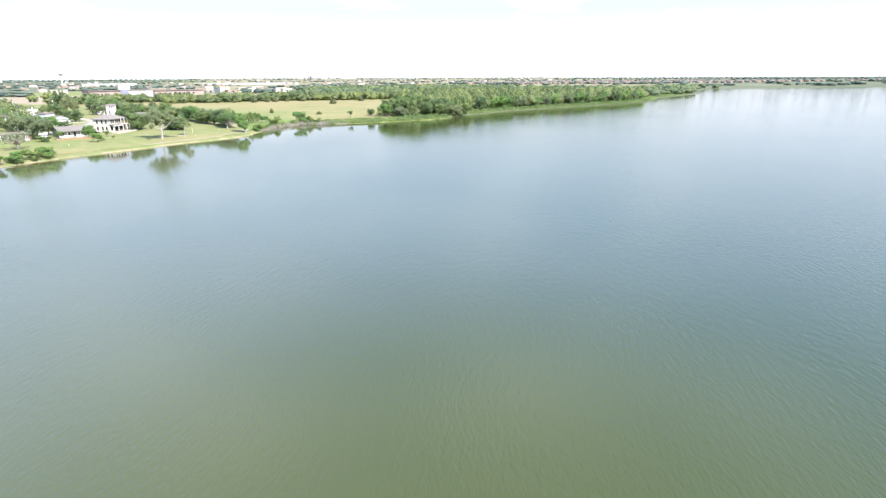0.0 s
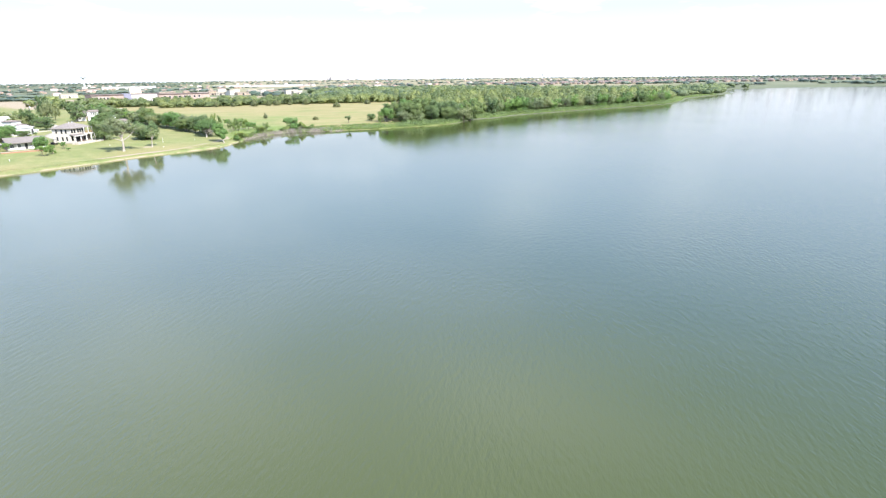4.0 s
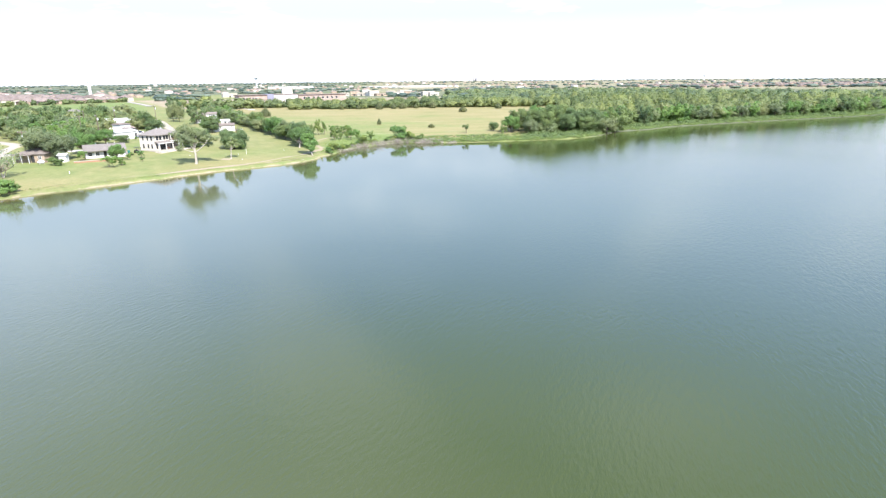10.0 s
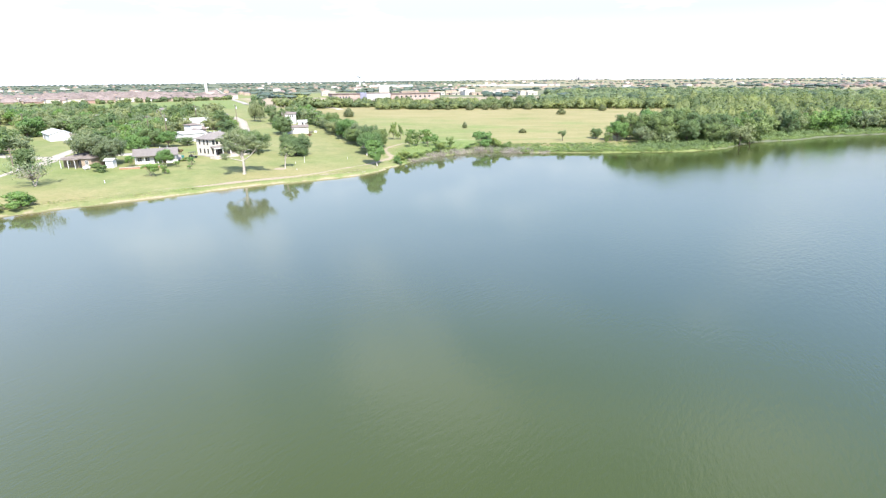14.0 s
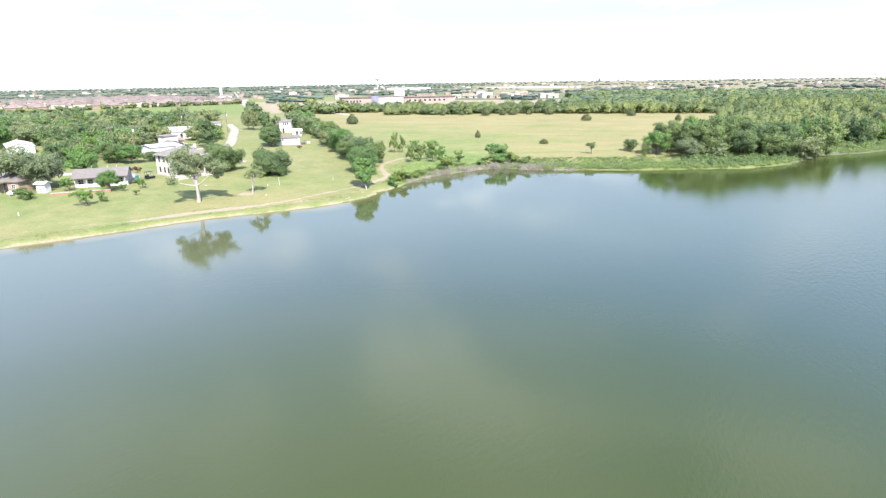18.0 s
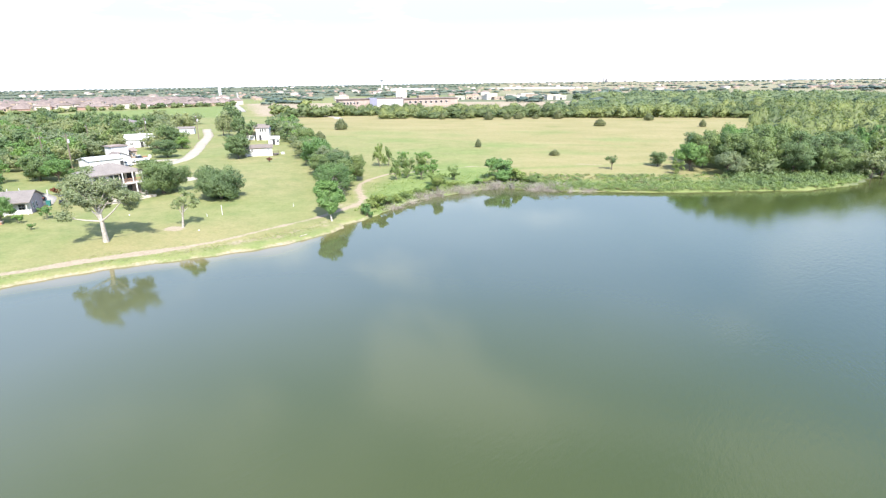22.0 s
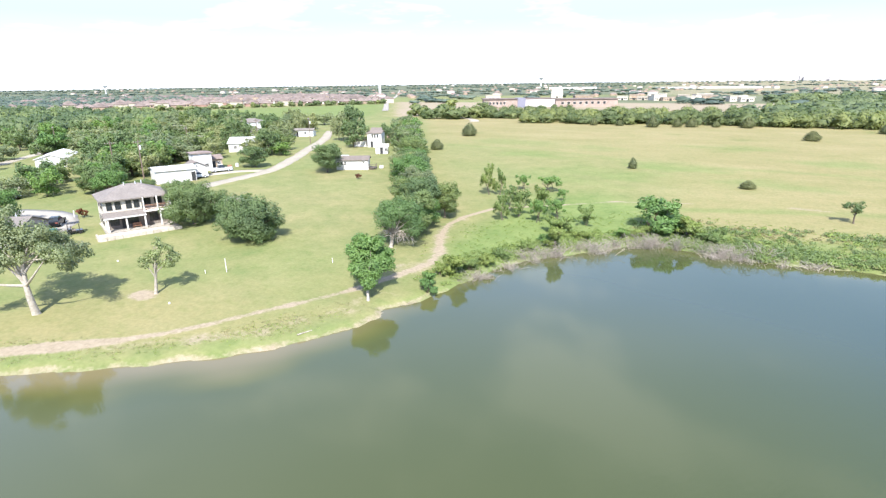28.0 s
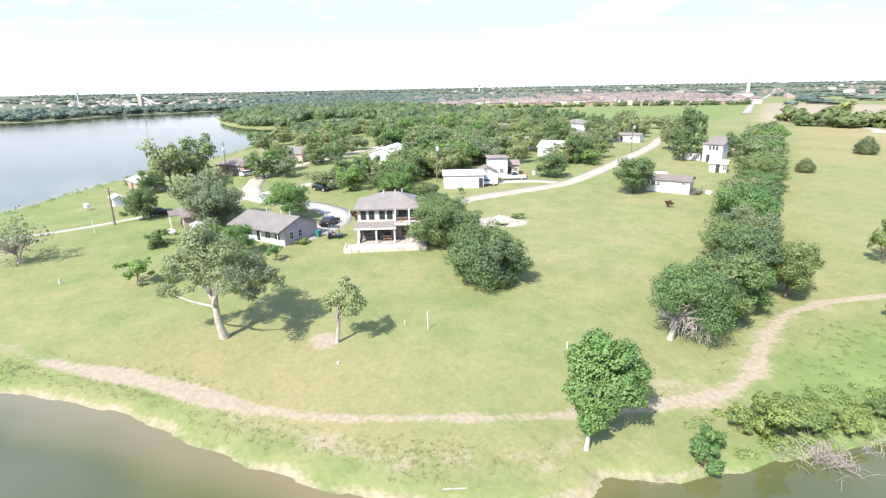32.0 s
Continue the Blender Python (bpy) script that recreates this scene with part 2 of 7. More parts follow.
def water_material():
    m, n, l, b = nodes_of("lake_water")
    tc = n.new("ShaderNodeTexCoord")
    P = tc.outputs["Object"]
    at = n.new("ShaderNodeAttribute")
    at.attribute_name = "shallow"
    big = noise_tex(n, l, P, 0.012, 3, 0.5)
    body = ramp(n, [(0.25, (0.040, 0.054, 0.015)), (0.75, (0.082, 0.091, 0.046))])
    # body colour paler towards the western shore
    sx = n.new("ShaderNodeSeparateXYZ")
    l.new(P, sx.inputs[0])
    west_pale = n.new("ShaderNodeMapRange")
    for k, v in (("From Min", 25.0), ("From Max", -65.0), ("To Min", -0.32), ("To Max", 0.36)):
        west_pale.inputs[k].default_value = v
    l.new(sx.outputs["X"], west_pale.inputs["Value"])
    ws = n.new("ShaderNodeMath")
    ws.operation = "ADD"
    l.new(big.outputs["Fac"], ws.inputs[0])
    l.new(west_pale.outputs[0], ws.inputs[1])
    l.new(ws.outputs[0], body.inputs[0])
    silt = ramp(n, [(0.0, (0.052, 0.068, 0.027)), (0.4, (0.097, 0.097, 0.036)), (1.0, (0.165, 0.138, 0.07))])
    l.new(at.outputs["Fac"], silt.inputs[0])
    sf = ramp(n, [(0.0, (0, 0, 0)), (0.25, (1, 1, 1))])
    l.new(at.outputs["Fac"], sf.inputs[0])
    l.new(mix(n, l, body.outputs[0], silt.outputs[0], sf.outputs[0]), b.inputs["Base Color"])
    b.inputs["Roughness"].default_value = 0.05
    b.inputs["IOR"].default_value = 1.34
    b.inputs["Specular IOR Level"].default_value = 0.5
    mp = n.new("ShaderNodeMapping")
    mp.vector_type = "TEXTURE"
    mp.inputs["Rotation"].default_value = (0, 0, radians(62))
    mp.inputs["Scale"].default_value = (1.4, 0.42, 1)
    l.new(P, mp.inputs["Vector"])
    rip = noise_tex(n, l, mp.outputs[0], 1.0, 4, 0.6)
    mp2 = n.new("ShaderNodeMapping")
    mp2.vector_type = "TEXTURE"
    mp2.inputs["Rotation"].default_value = (0, 0, radians(84))
    mp2.inputs["Scale"].default_value = (0.9, 0.26, 1)
    l.new(P, mp2.inputs["Vector"])
    rip2 = noise_tex(n, l, mp2.outputs[0], 1.0, 3, 0.55)
    sumr = n.new("ShaderNodeMath")
    sumr.operation = "MULTIPLY_ADD"
    sumr.inputs[1].default_value = 0.55
    l.new(rip2.outputs["Fac"], sumr.inputs[0])
    l.new(rip.outputs["Fac"], sumr.inputs[2])
    gust = noise_tex(n, l, P, 0.03, 3, 0.5)
    gr = ramp(n, [(0.35, (0.68, 0.68, 0.68)), (0.7, (1, 1, 1))])
    l.new(gust.outputs["Fac"], gr.inputs[0])
    h = n.new("ShaderNodeMath")
    h.operation = "MULTIPLY"
    l.new(sumr.outputs[0], h.inputs[0])
    l.new(gr.outputs[0], h.inputs[1])
    calm = n.new("ShaderNodeAttribute")
    calm.attribute_name = "lee"
    hc = n.new("ShaderNodeMath")
    hc.operation = "MULTIPLY"
    l.new(h.outputs[0], hc.inputs[0])
    l.new(calm.outputs["Fac"], hc.inputs[1])
    bump(n, l, b, hc.outputs[0], 0.8, 0.085)
    return m


def glass_dark(name, tint):
    m, n, l, b = nodes_of(name)
    b.inputs["Base Color"].default_value = (*tint, 1)
    b.inputs["Roughness"].default_value = 0.06
    b.inputs["IOR"].default_value = 1.5
    return m


GROUND = ground_material()
WATER = water_material()
GLASS = glass_dark("window_glass", (0.03, 0.035, 0.04))
BARK = surface("bark", (0.10, 0.08, 0.06), (0.22, 0.18, 0.14), 0.95, 9, 1.2, 0.8)
BARK_PALE = surface("pale_bark", (0.30, 0.265, 0.22), (0.52, 0.475, 0.41), 0.9, 5, 0.9, 0.5)
DEADWOOD = surface("dead_wood", (0.26, 0.22, 0.18), (0.50, 0.45, 0.39), 0.95, 6, 1, 0.4)
LEAF_OAK = leaf("leaf_oak", (0.170, 0.232, 0.103), (0.214, 0.280, 0.126))
LEAF_BRIGHT = leaf("leaf_bright", (0.169, 0.277, 0.092), (0.213, 0.335, 0.116))
LEAF_ELM = leaf("leaf_elm", (0.147, 0.236, 0.100), (0.186, 0.286, 0.122))
LEAF_GREY = leaf("leaf_grey_green", (0.250, 0.282, 0.156), (0.308, 0.340, 0.190))
LEAF_DARK = leaf("leaf_juniper", (0.129, 0.153, 0.069), (0.174, 0.188, 0.086), 0.2)
LEAF_WILLOW = leaf("leaf_willow", (0.208, 0.281, 0.097), (0.253, 0.320, 0.117))
LEAF_PALE = leaf("leaf_pale_green", (0.246, 0.305, 0.165), (0.300, 0.362, 0.203))
LEAF_RED = leaf("leaf_red", (0.12, 0.04, 0.025), (0.26, 0.09, 0.05))
LEAF_STRAW = leaf("dry_straw", (0.229, 0.217, 0.123), (0.290, 0.270, 0.158), 0.3)
WOODS = leaf("leaf_woods", (0.180, 0.214, 0.090), (0.222, 0.254, 0.108), 0.4, 0.09, True)
# far trees: the blue-grey haze of distance is put into this leaf colour
HAZE_WOODS = leaf("leaf_hazy_woods", (0.142, 0.184, 0.151), (0.170, 0.211, 0.176), 0.35, 0.02, True)
WOODS_WEST = leaf("leaf_west_woods", (0.152, 0.200, 0.098), (0.186, 0.236, 0.116), 0.4, 0.09, True)
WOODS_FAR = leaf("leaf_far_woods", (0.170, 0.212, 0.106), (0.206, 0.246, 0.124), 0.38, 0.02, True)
GRAVEL = surface("pale_gravel", (0.345, 0.305, 0.245), (0.455, 0.41, 0.335), 0.95, 3.5, 0.15, 0.5, vary=0.12, spec=0.08)
CONCRETE = surface("concrete", (0.34, 0.31, 0.265), (0.44, 0.405, 0.355), 0.95, 4, 0.4, 0.3, spec=0.08)
STONE = surface("pale_stone", (0.40, 0.35, 0.28), (0.60, 0.54, 0.46), 0.9, 5, 0.8, 0.5)
WHITE = surface("white_siding", (0.58, 0.565, 0.54), (0.70, 0.685, 0.66), 0.7, 3, 0.5, 0.1, vary=0.08)
CREAM = surface("cream_siding", (0.54, 0.49, 0.41), (0.66, 0.605, 0.52), 0.8, 3, 0.5, 0.15, vary=0.08)
PALE_BLOCK = surface("pale_facade", (0.46, 0.44, 0.43), (0.55, 0.53, 0.52), 0.8, 0.3, 0.05, 0.0)
WHITE_METAL = surface("white_metal_roof", (0.60, 0.59, 0.57), (0.72, 0.715, 0.70), 0.45, 2, 0.3, 0.05, vary=0.1)
MAUVE = surface("mauve_grey_siding", (0.36, 0.31, 0.32), (0.44, 0.385, 0.39), 0.85, 3, 0.6, 0.2)
SHINGLE = surface("grey_shingle", (0.14, 0.122, 0.11), (0.29, 0.258, 0.235), 0.95, 7, 0.5, 0.6)
SHINGLE_BROWN = surface("brown_shingle", (0.15, 0.125, 0.11), (0.26, 0.22, 0.195), 0.95, 6, 0.6, 0.6)
SHINGLE_TAN = surface("taupe_shingle", (0.20, 0.155, 0.135), (0.33, 0.265, 0.235), 0.95, 2, 0.2, 0.3, vary=0.35)
BRICK_RED = surface("red_brick", (0.30, 0.18, 0.14), (0.43, 0.29, 0.23), 0.9, 4, 0.5, 0.4)
BRICK_PINK = surface("pale_pink_brick", (0.36, 0.28, 0.24), (0.46, 0.37, 0.32), 0.9, 1.5, 0.3, 0.3, vary=0.2)
BRICK_TAN = surface("tan_brick", (0.38, 0.28, 0.20), (0.56, 0.44, 0.33), 0.9, 1.5, 0.3, 0.3, vary=0.35)
TRIM = surface("dark_trim", (0.03, 0.03, 0.033), (0.06, 0.06, 0.06), 0.6, 5, 1, 0.1)
# porch wall colour, darkened to hold the shade under the porch roof
PORCH = surface("porch_shade_wall", (0.20, 0.17, 0.15), (0.30, 0.26, 0.23), 0.85, 4, 1, 0.2)
POLE = surface("weathered_pole", (0.13, 0.10, 0.08), (0.24, 0.19, 0.15), 0.95, 8, 1, 0.5)
RUBBLE = surface("rubble", (0.30, 0.262, 0.205), (0.44, 0.395, 0.32), 0.95, 4, 0.8, 0.6)
DECKING = surface("weathered_decking", (0.10, 0.085, 0.07), (0.17, 0.145, 0.12), 0.9, 5, 0.6, 0.2)
DRIFT_CAP = surface("weathered_cap", (0.36, 0.31, 0.25), (0.5, 0.44, 0.36), 0.9, 5, 0.6, 0.2)
STEEL = surface("painted_steel", (0.55, 0.57, 0.58), (0.66, 0.68, 0.69), 0.5, 2, 0.3, 0.05)
BLUE = surface("blue_wall", (0.20, 0.20, 0.26), (0.26, 0.26, 0.33), 0.7, 2, 0.3, 0.05)
BLACK_PAINT = surface("black_car_paint", (0.012, 0.012, 0.014), (0.02, 0.02, 0.022), 0.18, 3, 1, 0.0, spec=0.6)
WHITE_PAINT = surface("white_car_paint", (0.70, 0.70, 0.70), (0.80, 0.80, 0.80), 0.25, 3, 1, 0.0, spec=0.6)
RUST_PAINT = surface("faded_red_paint", (0.25, 0.07, 0.05), (0.36, 0.12, 0.09), 0.5, 3, 1, 0.05)
RUBBER = surface("rubber", (0.015, 0.015, 0.015), (0.03, 0.03, 0.03), 0.9, 8, 1, 0.2)
TERRACOTTA = surface("red_timber", (0.30, 0.15, 0.09), (0.45, 0.25, 0.16), 0.9, 6, 1, 0.3)
TEAL = surface("green_plastic", (0.03, 0.16, 0.14), (0.05, 0.22, 0.19), 0.5, 3, 1, 0.0)
LAMP_GLASS = glass_dark("lamp_glass", (0.5, 0.5, 0.5))


# ---- building blocks ----
def part(name, bm, material, parent=None, label="", smooth=False):
    me = bpy.data.meshes.new(name)
    bm.to_mesh(me)
    bm.free()
    me.materials.append(material)
    if smooth:
        for p in me.polygons:
            p.use_smooth = True
    ob = new(name, me)
    if parent is not None:
        ob.parent = parent
    return tagged(ob, label)


def np_mesh(name, V, F, material, parent=None, N=None):
    V, F = np.asarray(V, np.float32), np.asarray(F, np.int32)
    me = bpy.data.meshes.new(name)
    me.vertices.add(len(V))
    me.vertices.foreach_set("co", V.ravel())
    me.loops.add(F.size)
    me.loops.foreach_set("vertex_index", F.ravel())
    me.polygons.add(len(F))
    me.polygons.foreach_set("loop_start", np.arange(0, F.size, F.shape[1], dtype=np.int32))
    me.update(calc_edges=True)
    me.materials.append(material)
    if N is not None:
        me.polygons.foreach_set("use_smooth", np.ones(len(F), bool))
        me.normals_split_custom_set_from_vertices(np.asarray(N, np.float32))
    ob = new(name, me)
    if parent is not None:
        ob.parent = parent
    return ob


def box(bm, x0, x1, y0, y1, z0, z1, bevel=0.0):
    r = bmesh.ops.create_cube(bm, size=1, matrix=Matrix.LocRotScale(((x0 + x1) / 2, (y0 + y1) / 2, (z0 + z1) / 2), None, (abs(x1 - x0), abs(y1 - y0), abs(z1 - z0))))
    if bevel:
        es = {e for v in r["verts"] for e in v.link_edges}
        bmesh.ops.bevel(bm, geom=list(es), offset=bevel, segments=1, affect="EDGES")
    return bm


def boxes(*dims, bevel=0.0):
    bm = bmesh.new()
    for d in dims:
        box(bm, *d, bevel=bevel)
    return bm


def rod(bm, a, b, r0, r1, sides=8):
    a, b = Vector(a), Vector(b)
    m = Matrix.Translation((a + b) / 2) @ (b - a).to_track_quat("Z", "Y").to_matrix().to_4x4()
    bmesh.ops.create_cone(bm, cap_ends=True, segments=sides, radius1=r0, radius2=r1, depth=(b - a).length, matrix=m)
    return bm


def solid(points, faces):
    bm = bmesh.new()
    vs = [bm.verts.new(p) for p in points]
    for f in faces:
        bm.faces.new([vs[i] for i in f])
    bmesh.ops.recalc_face_normals(bm, faces=bm.faces)
    return bm


def hip(x0, x1, y0, y1, z, rise, thick=0.18, over=0.5):
    """A hipped roof with a fascia of its own thickness."""
    x0, x1, y0, y1 = x0 - over, x1 + over, y0 - over, y1 + over
    w, d = x1 - x0, y1 - y0
    if w >= d:
        r = [(x0 + d / 2, (y0 + y1) / 2, z + rise), (x1 - d / 2, (y0 + y1) / 2, z + rise)]
    else:
        r = [((x0 + x1) / 2, y0 + w / 2, z + rise), ((x0 + x1) / 2, y1 - w / 2, z + rise)]
    pts = [(x0, y0, z - thick), (x1, y0, z - thick), (x1, y1, z - thick), (x0, y1, z - thick), (x0, y0, z), (x1, y0, z), (x1, y1, z), (x0, y1, z), *r]
    fs = [(3, 2, 1, 0), (0, 1, 5, 4), (1, 2, 6, 5), (2, 3, 7, 6), (3, 0, 4, 7)]
    fs += [(4, 5, 9, 8), (5, 6, 9), (6, 7, 8, 9), (7, 4, 8)] if w >= d else [(4, 5, 8), (5, 6, 9, 8), (6, 7, 9), (7, 4, 8, 9)]
    return solid(pts, fs)


def gable(x0, x1, y0, y1, z, rise, thick=0.16, over=0.4):
    """A gabled roof slab; the ridge runs along x."""
    x0, x1, y0, y1 = x0 - over, x1 + over, y0 - over, y1 + over
    ym = (y0 + y1) / 2
    pts = [(x, *p) for x in (x0, x1) for p in ((y0, z - thick), (y0, z), (ym, z + rise), (y1, z), (y1, z - thick), (ym, z + rise - thick))]
    fs = [(0, 1, 7, 6), (1, 2, 8, 7), (2, 3, 9, 8), (3, 4, 10, 9), (4, 5, 11, 10), (5, 0, 6, 11), (0, 5, 2, 1), (5, 4, 3, 2), (6, 7, 8, 11), (11, 8, 9, 10)]
    return solid(pts, fs)


def gable_walls(x0, x1, y0, y1, z0, z1, rise):
    ym = (y0 + y1) / 2
    pts = [(x, *p) for x in (x0, x1) for p in ((y0, z0), (y0, z1), (ym, z1 + rise), (y1, z1), (y1, z0))]
    return solid(pts, [(0, 1, 2, 3, 4), (9, 8, 7, 6, 5), (0, 5, 6, 1), (1, 6, 7, 2), (2, 7, 8, 3), (3, 8, 9, 4), (4, 9, 5, 0)])


def window(parent, cx, y, cz, w, h, side="front", frame_mat=None, bars=True):
    """A framed window proud of the wall that faces -y ('front'), -x ('left') or +x ('right')."""
    fm = frame_mat or WHITE
    t = 0.09
    fr = [(-w / 2, w / 2, -0.05, 0.06, h / 2 - t, h / 2), (-w / 2, w / 2, -0.05, 0.06, -h / 2, -h / 2 + t), (-w / 2, -w / 2 + t, -0.05, 0.06, -h / 2, h / 2), (w / 2 - t, w / 2, -0.05, 0.06, -h / 2, h / 2)]
    if bars:
        fr += [(-0.025, 0.025, -0.03, 0.03, -h / 2, h / 2), (-w / 2, w / 2, -0.03, 0.03, -0.025, 0.025)]
    turn = {"front": 0, "left": -90, "right": 90}[side]
    f = part("window", boxes(*fr), fm, parent)
    f.matrix_local = pose(cx, y, cz, 0, 0, turn)
    p = part("pane", boxes((-w / 2 + t / 2, w / 2 - t / 2, -0.015, 0.02, -h / 2 + t / 2, h / 2 - t / 2)), GLASS, f)
    return f


def thing(name, x, y, z, rz=0, label="", category="", group="", kind=""):
    e = new(name)
    e.matrix_world = pose(x, y, z, 0, 0, rz)
    return tagged(e, label, category, group, kind)


# ---- the lie of the land ----
NEAR_SHORE = [(-155, 87), (-138, 72), (-118, 64), (-100, 69), (-91, 82), (-84, 91), (-75, 99.5), (-67.4, 108.5), (-63.7, 113.3), (-59.9, 117.8), (-54.5, 122.1), (-49.4, 125.9), (-45.9, 129.2), (-43.3, 131.2), (-40.5, 135), (-38, 139.5), (-36.3, 143), (-35.7, 146), (-36.8, 148), (-35, 150.3), (-34.2, 153), (-33.4, 157), (-32.7, 161.3), (-31.6, 166.5), (-30, 171), (-27.6, 175), (-22.6, 180.5), (-18, 186.8), (-13, 189.5)]
EAST_SHORE = [(-1.5, 187.2), (11, 189), (22, 189.8), (32.6, 192), (43.5, 195), (55, 197.5), (67, 206), (84, 229), (101, 238), (118, 253), (140, 264), (163, 275), (189, 287), (213, 296), (242, 309), (279, 328), (304, 349), (340, 388), (369, 421), (459, 484), (500, 512), (560, 600), (668, 703), (736, 704), (805, 706), (1000, 640)]
FAR_SHORE = [(1100, 300), (900, -700), (-700, -900), (-900, -500), (-660, -120), (-647, -37), (-642, -10), (-676, 14), (-747, 43), (-784, 100), (-828, 168), (-870, 225), (-740, 190), (-602, 150), (-504, 149), (-460, 153), (-419, 161), (-380, 190), (-350, 192), (-332, 178), (-264, 144), (-220, 122), (-192, 103), (-172, 94)]
LAKE = np.array(NEAR_SHORE + EAST_SHORE + FAR_SHORE, float)


def shore_distance(px, py):
    """Metres from the water's edge, negative over the lake."""
    px, py = np.atleast_1d(np.asarray(px, float)), np.atleast_1d(np.asarray(py, float))
    best, inside = np.full(px.shape, 1e18), np.zeros(px.shape, bool)
    for (ax, ay), (bx, by) in zip(LAKE, np.roll(LAKE, -1, 0)):
        vx, vy = bx - ax, by - ay
        u = np.clip(((px - ax) * vx + (py - ay) * vy) / (vx * vx + vy * vy), 0, 1)
        best = np.minimum(best, (px - ax - u * vx) ** 2 + (py - ay - u * vy) ** 2)
        cross = (ay > py) != (by > py)
        if by != ay:
            inside ^= cross & (px < (bx - ax) * (py - ay) / (by - ay) + ax)
    return np.where(inside, -1, 1) * np.sqrt(best)


def line_distance(px, py, pts):
    best = np.full(np.shape(px), 1e18)
    for (ax, ay), (bx, by) in zip(pts[:-1], pts[1:]):
        vx, vy = bx - ax, by - ay
        u = np.clip(((px - ax) * vx + (py - ay) * vy) / (vx * vx + vy * vy), 0, 1)
        best = np.minimum(best, (px - ax - u * vx) ** 2 + (py - ay - u * vy) ** 2)
    return np.sqrt(best)


def wiggle(x, y):
    return 0.35 * np.sin(x * 0.9 + 1.3 * np.sin(y * 0.7)) + 0.3 * np.sin(y * 1.3 + x * 0.4) + 0.2 * np.sin(x * 2.3 - y * 1.9)


def smooth(a, b, v):
    t = np.clip((v - a) / (b - a), 0, 1)
    return t * t * (3 - 2 * t)


def height(x, y):
    x, y = np.atleast_1d(np.asarray(x, float)), np.atleast_1d(np.asarray(y, float))
    d = shore_distance(x, y) + 0.32 * wiggle(x, y)
    e = np.maximum(d, 0)
    land = 0.5 * (1 - np.exp(-e / 0.5)) + 3.6 * (1 - np.exp(-e / 70)) + 0.008 * np.minimum(e, 300) + 0.05 * np.clip(e / 6, 0, 1) * wiggle(x * 0.25, y * 0.25)
    bearing = np.degrees(np.arctan2(x, y - 100))
    rise = np.interp(bearing, [-103, -86, -68, -50, -38, -18, 0, 10, 22, 33, 43, 52], [11, 13, 20, 27, 30, 31, 28, 22, 17, 8, 2, -4])
    land = land + rise * smooth(1100, 4800, np.hypot(x, y - 100))
    return np.where(d > 0, land, -0.08 * np.minimum(-d, 30) - 0.02)


def gz(x, y):
    return float(height(x, y)[0])


def side(x, y, a, b):
    """Metres to the right of the line a to b."""
    vx, vy = b[0] - a[0], b[1] - a[1]
    k = math.hypot(vx, vy)
    return ((x - a[0]) * vy - (y - a[1]) * vx) / k


def axis(*spans):
    """Grid lines: (start, step) pairs up to the last stop, steps growing outside."""
    out = []
    for (a, s), (b, _) in zip(spans[:-1], spans[1:]):
        out += list(np.arange(a, b, s))
    return np.array(out + [spans[-1][0]], float)


TRAIL = [(-84, 100), (-77, 106), (-70.5, 111.3), (-66.3, 115.9), (-62.5, 120), (-57.9, 124.2), (-53.7, 128.2), (-50.9, 131.7), (-48.4, 135.8), (-45.6, 141.6), (-43.5, 146.5), (-42, 151), (-40.6, 156), (-39.3, 162.7), (-40.6, 167.7), (-43.9, 173.2), (-46.6, 180.6), (-46.6, 187.2), (-44.5, 194.8), (-34.9, 203.6), (-25.5, 212), (-10, 217), (25, 221)]
HEDGE = [(-47, 168), (-58, 189), (-77, 215.5), (-95.3, 241.9), (-121.4, 279.5), (-145.2, 313.8), (-176, 378)]

gx = axis((-4950, 150), (-2000, 60), (-700, 18), (-262, 3.0), (-112, 0.8), (-72, 0.5), (-30, 0.9), (60, 3.5), (360, 20), (800, 70), (2200, 180), (4950, 1))
gy = axis((-1200, 100), (-200, 20), (40, 3.0), (96, 0.8), (108, 0.5), (166, 0.8), (216, 3.0), (330, 10), (700, 40), (1600, 120), (4950, 1))
GX, GY = np.meshgrid(gx, gy)
X, Y = GX.ravel(), GY.ravel()
D = shore_distance(X, Y)
DW = D + 0.32 * wiggle(X, Y)
Z = height(X, Y)
nx, ny = len(gx), len(gy)
ii, jj = np.meshgrid(np.arange(nx - 1), np.arange(ny - 1))
Q = (jj * nx + ii).ravel()
QUADS = np.stack([Q, Q + 1, Q + nx + 1, Q + nx], 1)

right_of_hedge = np.minimum(side(X, Y, HEDGE[0], HEDGE[-1]), 60)
lawn_dry = 0.75 * smooth(30, 5, D) * smooth(1.2, 4.5, D) * smooth(0, -3, right_of_hedge) * (Y < 175) * (X > -110) * smooth(-0.5, 0.3, wiggle(X * 0.12, Y * 0.1))
eastward = smooth(-32, -8, X)
field_edge = np.interp(Y, [205, 222, 260, 300, 355, 400], [45, 40, 52, 67, 88, 92])
field = smooth(0, 4, right_of_hedge) * smooth(18 - 11 * eastward, 36 - 22 * eastward, D + 3 * wiggle(X * 0.2, Y * 0.2)) * smooth(0, 8, 425 - Y) * smooth(-4, 6, field_edge - X)
field = field * (0.3 + 0.5 * eastward + (0.7 - 0.5 * eastward) * smooth(222, 300, Y + 0.35 * X + 14 * wiggle(X * 0.05, Y * 0.06)))
